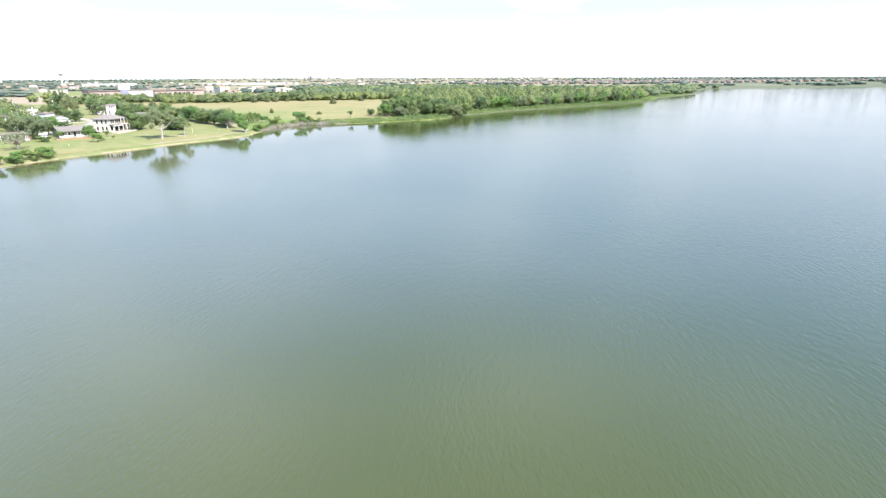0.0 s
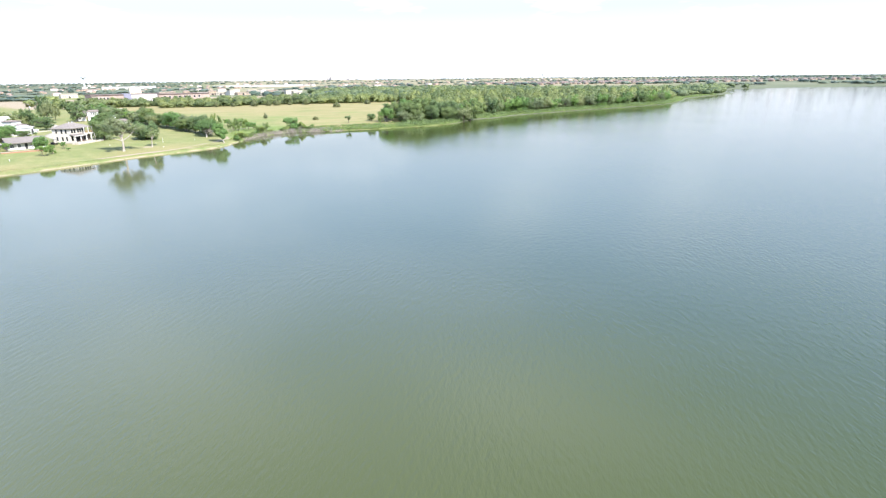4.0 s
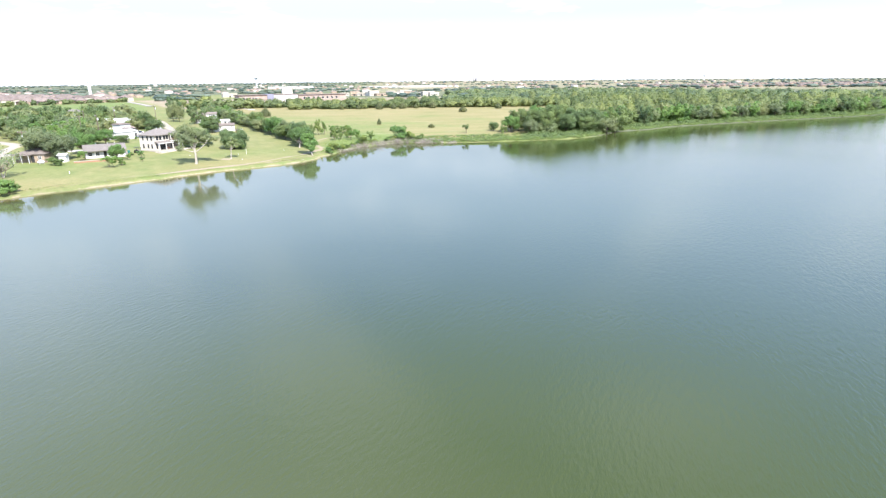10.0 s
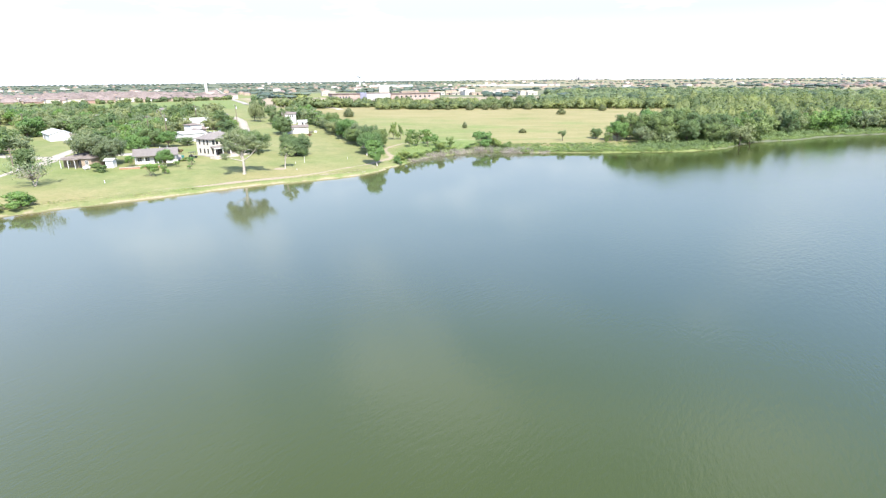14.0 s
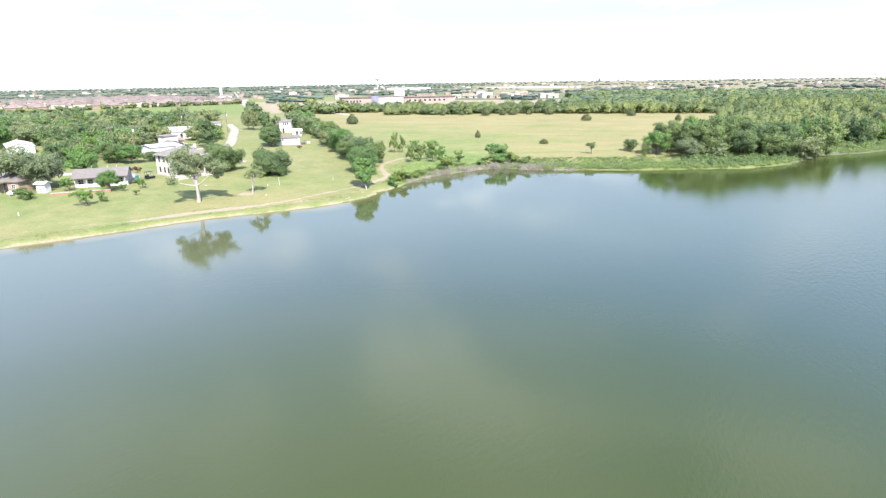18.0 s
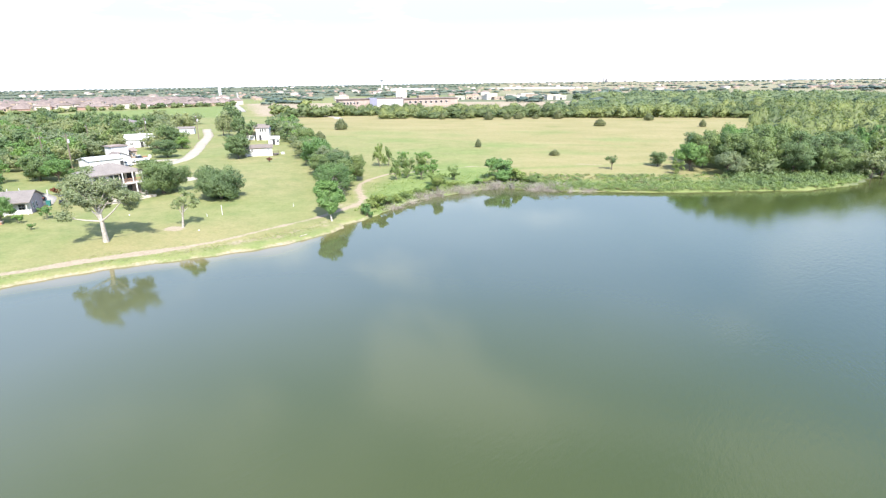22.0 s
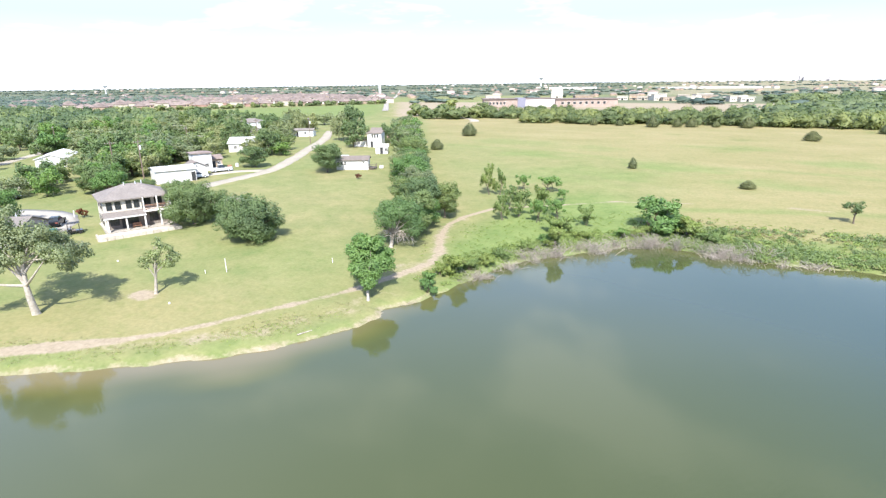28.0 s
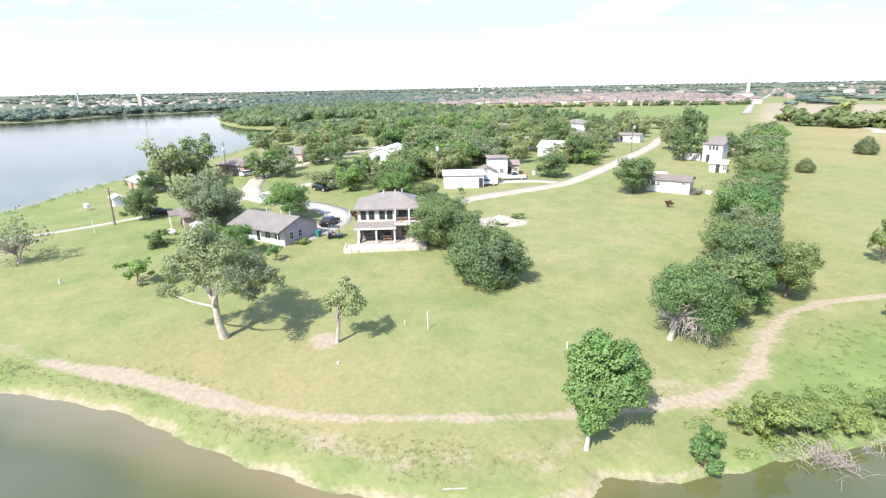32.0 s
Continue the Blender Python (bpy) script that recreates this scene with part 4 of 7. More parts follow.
elm.matrix_world = pose(-47.8, 165.3, gz(-47.8, 165.3))
rng = np.random.default_rng(77)
dead = []
for k in range(120):
    u = rng.random()
    foot = np.array((0.15 - 0.5 * u * (k % 2), 0.4, 1.5 + 1.9 * rng.random())) if k < 60 else np.array((0.4 + 2.6 * u, 0.2 + 1.2 * u, 1.5 + 1.3 * rng.random()))
    away = np.array((rng.uniform(-1.7, 1.3), rng.uniform(-1.9, 0.1), rng.uniform(-0.3, 1.4))) if k < 60 else np.array((rng.uniform(-0.4, 1.5), rng.uniform(-1.5, -0.2), rng.uniform(-1.2, 0.2)))
    tip = foot + away
    tip[2] = max(tip[2], 0.15)
    dead.append(bough(rng, foot, tip, 0.035, 0.008, 0.05, 6, 0.2))
V, F = tubes(dead, 4)
np_mesh("dead_boughs", V, F, DEADWOOD, elm)

# the hedgerow between the lawn and the hay field
hedge_rng = random.Random(5)
HD = spline(HEDGE[:6], 4.2)
for i, (x, y) in enumerate(HD[1:]):
    far = i / len(HD)
    k = SHADE[(0, 2, 1, 0, 1, 3)[i % 6]]
    plant(k, x + hedge_rng.uniform(-1.8, 1.6), y + hedge_rng.uniform(-1.2, 1.2), hedge_rng.uniform(6.0, 9.0), hedge_rng.uniform(6.6, 8.6) + 3.0 * far, label="hedgerow tree in a dense green row beside the field")
plant(SHADE[1], -49.5, 184.5, 7.2, 6.4, label="dark olive-green tree at the end of the hedgerow")

plant(SPINDLY[1], -87.6, 118.0, 5.2, 4.8, label="small open tree with a thin trunk on the western lawn")
plant(SHADE[2], -93.0, 130.1, 5.4, 4.8, label="small rounded green tree beside the grey house")
plant(SHADE[3], -108.3, 127.9, 9.6, 9.0, label="spreading grey-green tree between the cabin and the grey house")
# trees round the houses on the point
for k, x, y, h, w in ((2, -109.7, 140.3, 7.8, 8.2), (3, -113.5, 127.4, 11.0, 11.0), (1, -165, 120, 14, 12.5), (0, -172, 126, 13.6, 13), (3, -176, 115, 4.6, 7), (0, -157, 116, 6.5, 7), (3, -168, 112, 4.4, 6), (1, -123.1, 116.5, 6.6, 5.8), (0, -163.0, 142.3, 8.6, 9.6), (1, -159.5, 147.5, 7.0, 7.6), (0, -172.5, 148.5, 9.4, 8.6), (2, -168.5, 145.5, 8, 7.5), (0, -180, 160, 8.6, 8)):
    plant(SHADE[k], x, y, h, w)
for k, x, y, h, w in ((1, -134.2, 151.7, 5.8, 7.7), (2, -128.3, 156.0, 6.9, 6.5), (0, -122.1, 162.5, 7.4, 8.5), (2, -117.0, 163.0, 6.4, 7.0), (0, -136.5, 158.0, 7.5, 9.0), (2, -127.5, 167.5, 7.0, 8.0), (0, -133.0, 172.0, 8.0, 9.0), (1, -113.8, 168.3, 3.6, 5.6)):
    plant(SHADE[k], x, y, h, w)
for k, x, y, h, w in ((0, -120.5, 203.8, 6.9, 9.0), (3, -158.9, 249.5, 8.1, 11.0), (1, -97.6, 207.2, 8.4, 8.8), (2, -102.5, 213.5, 6.6, 6.5), (0, -124.7, 251.0, 10.6, 9.6), (3, -144.6, 266.4, 12.4, 7.0), (3, -139.5, 263.0, 11.5, 6.0), (0, -152.2, 284.9, 14.0, 11.0), (2, -131.2, 223.8, 5.2, 6.8), (1, -112.5, 262.0, 8.0, 8.0), (0, -121.0, 268.0, 8.5, 9.0)):
    plant(SHADE[k], x, y, h, w)
for k, x, y, h, w in ((1, -104.0, 119.4, 3.0, 4.4), (0, -98.5, 140.8, 1.3, 2.6), (2, -94.4, 139.6, 1.2, 2.4), (0, -86.6, 121.6, 2.6, 2.2), (2, -130.0, 112.5, 1.2, 2.0), (0, -112.0, 126.2, 2.2, 2.6)):
    plant(SHRUB[k], x, y, h, w, label="clipped round green bush on the lawn")
for x, y, h, w in ((-113.2, 175.5, 2.3, 1.6), (-101.5, 127.5, 4.6, 3.2), (-90.2, 131.0, 2.6, 2.0), (-84.5, 128.5, 1.8, 1.6), (-88.2, 134.6, 3.6, 2.6)):
    plant(SPINDLY[1], x, y, h, w, label="small young tree on the mown lawn")
for x, y, h, w in ((-90.6, 175.0, 1.5, 2.4), (-88.0, 170.5, 0.9, 1.6)):
    plant(SHRUB[1], x, y, h, w, label="scruffy weeds growing on the rubble heap")
rb = tree("red_bush", 61, 1.5, 1.5, 0.3, 260, 0.22, LEAF_RED, BARK, "small reddish ornamental tree on the lawn", 5, 0.05, category="shrub")
rb.matrix_world = pose(-85.2, 204.2, gz(-85.2, 204.2))
rb2 = tree("red_bush", 62, 1.9, 2.2, 0.2, 320, 0.24, LEAF_RED, BARK, "reddish bush by the driveway", 5, 0.05, category="shrub")
rb2.matrix_world = pose(-103.5, 150.3, gz(-103.5, 150.3))
bare = tree("bare_tree", 63, 8.5, 11.0, 1.0, 900, 0.3, LEAF_GREY, DEADWOOD, "half-bare grey tree with thin twigs on the bank", 12, 0.2, stems=2, hollow=0.2)
bare.matrix_world = pose(-105.0, 101.5, gz(-105.0, 101.5))
V, F = tubes([bough(rng, (0, 0, 1.2 + rng.random()), (rng.normal() * 2.6, rng.normal() * 2.6, 2.2 + 3.4 * rng.random()), 0.06, 0.01, 0.06) for _ in range(60)], 4)
np_mesh("twigs", V, F, DEADWOOD, bare)
for k, x, y, h, w in ((0, -91.5, 85.6, 3.8, 6.0), (1, -94.0, 82.0, 3.8, 6.0), (0, -97.0, 79.0, 3.4, 5.0), (2, -93.5, 88.5, 2.6, 4.0), (0, -99.0, 73.0, 3.2, 5.0), (1, -103.0, 70.0, 3.0, 5.0), (0, -95.5, 76.0, 2.8, 4.0), (0, -108.0, 68.0, 3.4, 5.0), (2, -115.0, 66.0, 3.4, 5.0)):
    plant(SHRUB[k], x, y, h, w)

# junipers and lone trees in the hay field
for x, y, h, w in ((-106.5, 303, 6.2, 7.2), (-30.3, 250.0, 3.4, 2.6), (13.2, 334.0, 4.4, 6.4), (59.0, 336.0, 4.0, 3.8), (39.3, 372.0, 4.6, 6.0), (-96.0, 259.5, 4.2, 5.0), (-46.5, 370, 6.0, 6.5), (-36.4, 374, 4.6, 5.2), (-30.5, 376, 5.0, 6.5), (-20.8, 379, 3.4, 4.5), (-8.5, 380, 6.0, 7.0), (-62.0, 373, 3.6, 4.6), (-74.0, 372, 4.4, 4.4)):
    plant(CEDAR, x, y, h, w)
plant(CEDAR, -3.1, 234.3, 2.3, 3.8, label="low round dark bush in the hay field")
umbrella = tree("umbrella_tree", 55, 4.2, 3.6, 1.9, 2600, 0.13, LEAF_OAK, BARK, "small umbrella-shaped tree at the edge of the hay field", 9, 0.12)
umbrella.matrix_world = pose(13.2, 212.0, gz(13.2, 212.0))

# scrub of the marshy corner
for k, x, y, h, w in ((0, -50.6, 204.9, 6.3, 4.0), (0, -48.3, 205.9, 5.4, 2.8), (1, -45.8, 212.5, 4.3, 3.8), (1, -40.4, 214.3, 4.3, 6.0), (0, -38.4, 192.3, 5.4, 5.0), (0, -39.9, 188.1, 4.9, 3.4), (1, -33.8, 190.2, 4.9, 4.2), (1, -35.0, 206.9, 3.2, 2.6), (0, -26.0, 192.6, 3.6, 3.6), (0, -36.0, 197.0, 5.0, 4.4), (1, -32.0, 194.5, 4.4, 4.0), (0, -42.5, 197.5, 4.0, 3.2)):
    plant(SPINDLY[k], x, y, h * 1.25, w)
for k, x, y, h, w in ((1, -28.6, 186.4, 3.9, 4.6), (0, -14.9, 194.9, 6.6, 9.0), (2, -10.0, 193.6, 4.2, 5.2), (2, -6.0, 192.5, 3.0, 4.6), (0, -34.4, 154.4, 2.0, 2.5), (0, -35.2, 155.8, 2.3, 2.3), (1, -34.6, 161.2, 3.6, 3.6), (2, -35.8, 159.8, 2.2, 2.4), (1, -33.4, 163.6, 2.4, 2.6), (2, -32.6, 166.6, 2.0, 2.6), (1, -31.8, 170.4, 1.8, 2.8), (1, -26.9, 178.6, 4.6, 3.6), (2, -30.4, 175.4, 1.8, 2.6), (0, -29.0, 181.0, 1.8, 3.2), (1, -24.5, 185.0, 2.0, 3.2), (0, -19.0, 189.5, 1.9, 3.2), (2, -16.8, 191.0, 2.4, 4.0)):
    plant(SHRUB[k], x, y, h, w)

# the thicket where the field meets the lake
tk = random.Random(9)
plant(SHADE[1], 25.6, 219.0, 4.6, 5.2, label="rounded dark green shrub at the end of the thicket")
plant(SPINDLY[0], 29.0, 208.0, 4.6, 4.0, label="grey-green twiggy shrub before the thicket")
for x, y, h, w in ((33, 214, 7, 8), (37, 219, 9.5, 9), (44, 216, 9.5, 10), (48, 212, 9, 9), (52, 219, 11, 11), (57, 213, 8, 9), (41, 208, 6, 7), (62, 220, 10, 10), (66, 214, 7, 8), (70, 222, 10, 11), (46, 226, 10, 10), (56, 228, 11, 11), (36, 227, 8, 8), (76, 217, 8, 9), (82, 225, 10, 11)):
    plant(SHADE[tk.choice((0, 1, 1, 2, 0, 3))], x, y, h * 1.2, w * 1.08, label="dense thicket tree at the lake shore")
for i in range(64):
    u = i / 64
    x = 74 + 232 * u + tk.uniform(-2, 2)
    y = float(np.interp(x, [q[0] for q in EAST_SHORE], [q[1] for q in EAST_SHORE])) + tk.uniform(9, 20)
    plant(SHADE[tk.choice((0, 2, 2, 3, 1))], x, y, tk.uniform(7, 11.5), tk.uniform(8, 11.5), label="tree at the wooded edge of the lake")

for k, x, y, h, w in ((0, -138, 178, 6.5, 8), (1, -144, 172.5, 6, 8), (2, -146.5, 181, 7, 8.5), (0, -153, 177.5, 6.5, 8), (3, -156, 186, 6.5, 9), (1, -162, 183, 6, 8), (0, -140, 188, 7.5, 9), (1, -148, 191, 7.5, 9), (2, -157, 195, 7.5, 9), (0, -168, 192, 6.5, 9), (3, -171, 200, 7.5, 9), (0, -150, 200, 7.5, 9), (1, -174, 189, 4.2, 6), (2, -141, 161, 6.5, 8), (0, -146, 166, 6.5, 8)):
    plant(SHADE[k], x, y, h, w)

# thick growth between the houses
for k, x, y, h, w in ((1, -133, 180, 7.5, 8), (1, -146, 186, 8, 9), (2, -163, 190, 7.5, 9), (0, -152, 212, 9, 10), (1, -160, 216, 9, 10), (0, -167, 212, 9, 10), (3, -144, 208, 7.5, 8), (1, -178, 206, 9, 10), (0, -186, 200, 9, 11), (1, -196, 205, 9, 11), (0, -188, 215, 9, 11), (3, -202, 218, 9, 11), (1, -181, 240, 9, 10), (0, -196, 246, 9, 10), (1, -212, 250, 9, 11), (0, -160, 228, 8, 8), (1, -140, 220, 6, 7), (0, -204, 190, 8, 9), (1, -214, 182, 7, 9), (0, -190, 168, 6.5, 8), (3, -201, 174, 7, 8), (1, -186, 160, 6.5, 8)):
    plant(SHADE[k], x, y, h, w)

# scattered trees of the village
vr = random.Random(21)
KEEP_OFF = [(-90, 150, 13), (-98, 134, 11), (-122, 184, 14), (-95, 214, 9), (-119, 256, 8), (-107, 242, 5), (-179, 183, 12), (-114, 124, 8), (-178, 137, 10), (-150, 227, 8), (-206, 277, 8), (-170, 273, 7), (-174, 228, 7), (-187, 260, 7), (-184, 185, 14), (-165, 204, 6), (-196, 158, 6)]
LANES = [[(-98, 160), (-109.5, 184.6), (-112.5, 201.4), (-132.5, 235.7), (-166, 284), (-200, 330)], [(-138, 136.5), (-166, 142.5), (-183, 155), (-208, 181), (-262, 226)], [(-136, 136.4), (-150, 163), (-172, 178)]]
done = 0
while done < 138:
    x, y = vr.uniform(-300, -126), vr.uniform(150, 345)
    if shore_distance(x, y)[0] < 4 or y > 350 + 0.25 * (x + 126) or side(x, y, (-120, 215), (-200, 340)) > -4 and y > 200:
        continue
    if any(math.hypot(x - a, y - b) < r for a, b, r in KEEP_OFF) or any(float(line_distance(np.array([x]), np.array([y]), l)[0]) < 6.5 for l in LANES):
        continue
    if x > -215 and y < 176 or -172 < x < -138 and 150 < y < 172 or (x > -140 and y < 200 and vr.random() < 0.75):
        continue
    done += 1
    plant(SHADE[vr.choice((0, 0, 1, 1, 2, 3))], x, y, vr.uniform(6.5, 10.5), vr.uniform(8, 12))
for i in range(12, 26):
    x = -185 - i * 8.5 + vr.uniform(-3, 3)
    y = float(np.interp(-x, [172, 192, 220, 264, 332, 420], [94, 103, 122, 144, 178, 200])) + vr.uniform(4, 20)
    plant(SHADE[vr.choice((0, 1, 3))], x, y, vr.uniform(4.5, 7.5), vr.uniform(6, 10), label="tree on the western lake shore")


# ---- woods too dense to count ----
def crown_core(rng, lob, nu=13, nv=9, fill=0.74):
    """One closed leafy mass just inside the lobes, as seen from the crown's middle."""
    az, el = np.meshgrid(np.linspace(0, 2 * math.pi, nu, endpoint=False), np.radians(np.linspace(-62, 89, nv)))
    d = np.stack([np.cos(el) * np.cos(az), np.cos(el) * np.sin(az), np.sin(el)], 2).reshape(-1, 3)
    mid = np.array((0, 0, 0.42))
    reach = np.full(len(d), 0.12)
    for x, y, z, rx, ry, rz in lob:
        R_ = np.array((rx, ry, rz))
        p, q = (mid - np.array((x, y, z))) / R_, d / R_
        aa, bb, cc = (q * q).sum(1), (q * p).sum(1), (p * p).sum() - 1
        disc = bb * bb - aa * cc
        reach = np.maximum(reach, np.where(disc > 0, (-bb + np.sqrt(np.maximum(disc, 0))) / aa, 0))
    V = mid + d * (reach * fill * (1 + 0.1 * rng.normal(size=len(d))))[:, None]
    V[:, 2] = np.maximum(V[:, 2], 0.0)
    r, c = np.meshgrid(np.arange(nv - 1), np.arange(nu), indexing="ij")
    r, c, e = r.ravel(), c.ravel(), (c.ravel() + 1) % nu
    F = np.stack([r * nu + c, r * nu + e, (r + 1) * nu + e, (r + 1) * nu + c], 1)
    N = d + 0.4 * rng.normal(size=d.shape) + (0, 0, 0.2)
    return V, F, N / np.linalg.norm(N, axis=1)[:, None]


def scatter_wood(name, seed, pts, hmin, hmax, wid, leaves, size, material, label, up=0.25):
    rng = np.random.default_rng(seed)
    T = []
    for k in range(6):
        lob = [(0, 0, 0.66, 0.3, 0.3, 0.3)]
        for a in np.linspace(0, 6.28, 8)[:7] + rng.random():
            q = rng.uniform(0.2, 0.36)
            lob.append((q * math.cos(a), q * math.sin(a), 0.26 + 0.42 * rng.random(), 0.2 + 0.1 * rng.random(), 0.2 + 0.1 * rng.random(), 0.22))
            lob.append((q * 1.15 * math.cos(a + 0.4), q * 1.15 * math.sin(a + 0.4), 0.16, 0.15, 0.15, 0.17))
        V, _, N = sprays(rng, lob, leaves, size * 1.1, up, 0.93, align=1.8, loose=0.3, jag=0.035)
        cv, cf, cn_ = crown_core(rng, lob)
        T.append((np.concatenate([V, cv]), np.concatenate([np.arange(len(V)).reshape(-1, 4), cf + len(V)]), np.concatenate([N, cn_])))
    n = len(pts)
    k = rng.integers(0, 6, n)
    h = hmin + (hmax - hmin) * rng.random(n) ** 1.4
    w = wid * rng.uniform(0.65, 1.35, n)
    a = rng.random(n) * 6.283
    z = height(pts[:, 0], pts[:, 1])
    kinds = np.clip(0.45 + 0.3 * np.sin(pts[:, 0] * 0.05 + 2 * np.sin(pts[:, 1] * 0.04)) + rng.normal(0, 0.24, n), 0, 1)
    out, outn, faces, tones, at = [], [], [], [], 0
    for i in range(n):
        V, F, N = T[k[i]]
        c, s = math.cos(a[i]), math.sin(a[i])
        out.append(np.column_stack([(V[:, 0] * c - V[:, 1] * s) * w[i] + pts[i, 0], (V[:, 0] * s + V[:, 1] * c) * w[i] + pts[i, 1], V[:, 2] * h[i] + z[i]]))
        outn.append(np.column_stack([N[:, 0] * c - N[:, 1] * s, N[:, 0] * s + N[:, 1] * c, N[:, 2]]))
        faces.append(F + at)
        tones.append(np.full(len(V), kinds[i]))
        at += len(V)
    ob = np_mesh(name, np.concatenate(out), np.concatenate(faces), material, None, np.concatenate(outn))
    sp = ob.data.attributes.new("species", "FLOAT", "POINT")
    sp.data.foreach_set("value", np.concatenate(tones).astype(np.float32))
    return tagged(ob, label, "woods", kind="stuff")


def jitter_grid(rng, x0, x1, y0, y1, step, keep):
    gx_, gy_ = np.meshgrid(np.arange(x0, x1, step), np.arange(y0, y1, step))
    p = np.stack([gx_.ravel(), gy_.ravel()], 1) + rng.uniform(-0.45, 0.45, (gx_.size, 2)) * step
    return p[keep(p[:, 0], p[:, 1])]


wr = np.random.default_rng(3)


def in_east_woods(x, y):
    d = shore_distance(x, y)
    edge = np.interp(y, [205, 222, 260, 300, 355, 400, 440], [45, 40, 54, 70, 90, 96, 60])
    gaps = np.sin(x * 0.11 + 2 * np.sin(y * 0.06)) + np.sin(y * 0.13 + 1.5 * np.sin(x * 0.05)) > -0.95
    return (d > 13) & (x > edge) & (gaps | (d < 40))


scatter_wood("woodland", 5, jitter_grid(wr, 30, 400, 205, 440, 7.0, in_east_woods), 4.5, 12.0, 8.0, 700, 0.056, WOODS, "dense green woodland behind the lake shore")
scatter_wood("woodland_belt", 6, jitter_grid(wr, -152, 110, 376, 436, 6.4, lambda x, y: (y < 432) & (y > 386 + 0.1 * x) & ((x > -118) | (y > 400))), 4.0, 8.5, 8.6, 380, 0.07, WOODS, "belt of trees along the far side of the hay field")
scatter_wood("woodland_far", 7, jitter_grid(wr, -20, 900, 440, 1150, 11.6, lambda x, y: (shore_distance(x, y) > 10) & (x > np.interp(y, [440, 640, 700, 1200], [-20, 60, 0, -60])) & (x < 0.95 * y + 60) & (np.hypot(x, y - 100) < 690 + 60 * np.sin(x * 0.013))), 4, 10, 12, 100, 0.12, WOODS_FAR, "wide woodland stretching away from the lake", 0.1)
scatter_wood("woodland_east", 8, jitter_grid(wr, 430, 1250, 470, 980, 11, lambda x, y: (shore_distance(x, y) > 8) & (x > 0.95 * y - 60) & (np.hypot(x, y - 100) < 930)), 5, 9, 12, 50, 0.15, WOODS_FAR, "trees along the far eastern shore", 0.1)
scatter_wood("woodland_west", 9, jitter_grid(wr, -760, -300, 130, 340, 8.5, lambda x, y: (shore_distance(x, y) > 5) & (np.hypot((x + 385) / 1.7, y - 222) > 34) & (y < 330 + 0.05 * x + 40)), 5, 10, 9.5, 150, 0.1, WOODS_WEST, "woods on the western point of the lake")
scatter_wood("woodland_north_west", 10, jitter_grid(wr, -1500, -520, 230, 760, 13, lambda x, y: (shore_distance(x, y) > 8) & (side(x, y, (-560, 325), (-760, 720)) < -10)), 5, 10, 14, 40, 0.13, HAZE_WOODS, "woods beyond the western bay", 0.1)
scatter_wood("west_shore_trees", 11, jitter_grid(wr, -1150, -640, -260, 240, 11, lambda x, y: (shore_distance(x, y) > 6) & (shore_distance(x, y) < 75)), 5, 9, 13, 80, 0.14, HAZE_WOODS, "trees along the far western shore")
# hedges before the suburb and round the school
scatter_wood("field_hedge", 12, np.stack([np.interp(np.arange(46) / 46, [0, 1], [-520, -372]) + wr.normal(0, 3, 46), np.interp(np.arange(46) / 46, [0, 1], [345, 612]) + wr.normal(0, 3, 46)], 1), 3, 6.5, 9, 90, 0.18, WOODS, "scattered hedge trees before the suburb")
scatter_wood("field_trees", 13, np.array([(-176, 384), (-170, 388), (-164, 391), (-158, 394), (-183, 392), (-190, 400), (-160, 386), (-200, 408), (-151, 398), (-215, 470), (-232, 455), (-205, 520), (-250, 540)], float), 6, 9, 10, 150, 0.15, WOODS, "clump of trees at the corner of the hay field")
# tree belts to the horizon
far_pts = []
for dist, step, gap in ((620, 16, 0.55), (720, 16, 0.5), (830, 17, 0.45), (980, 18, 0.4), (1150, 18, 0.35), (1350, 19, 0.3), (1600, 20, 0.25), (1900, 22, 0.2), (2250, 23, 0.2), (2650, 24, 0.15), (3100, 26, 0.1), (3600, 28, 0.05), (4200, 30, 0.0), (4750, 32, -0.25)):
    for a in np.arange(-100, 62, math.degrees(step / dist)):
        rr = dist + 160 * math.sin(a * 0.35 + dist) + wr.normal(0, dist * 0.02)
        x, y = rr * math.sin(radians(a)), rr * math.cos(radians(a))
        if wr.random() > gap + 0.25 * math.sin(a * 0.8 + dist * 0.01) + (0.3 if -12 < a < 33 and 1250 < dist < 4500 else 0) and abs(side(x, y, (-262, 428), (-1209, 1846))) > 22 and (rr > 1080 or -19 < a < 4 and not -235 < x < -95 or -38 < a < -24 and side(x, y, (-262, 428), (-1209, 1846)) > 26):
            far_pts.append((x, y))
far_pts = np.array(far_pts)
far_pts = far_pts[shore_distance(far_pts[:, 0], far_pts[:, 1]) > 10]
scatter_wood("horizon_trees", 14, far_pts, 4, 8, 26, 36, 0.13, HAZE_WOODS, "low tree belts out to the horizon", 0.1)


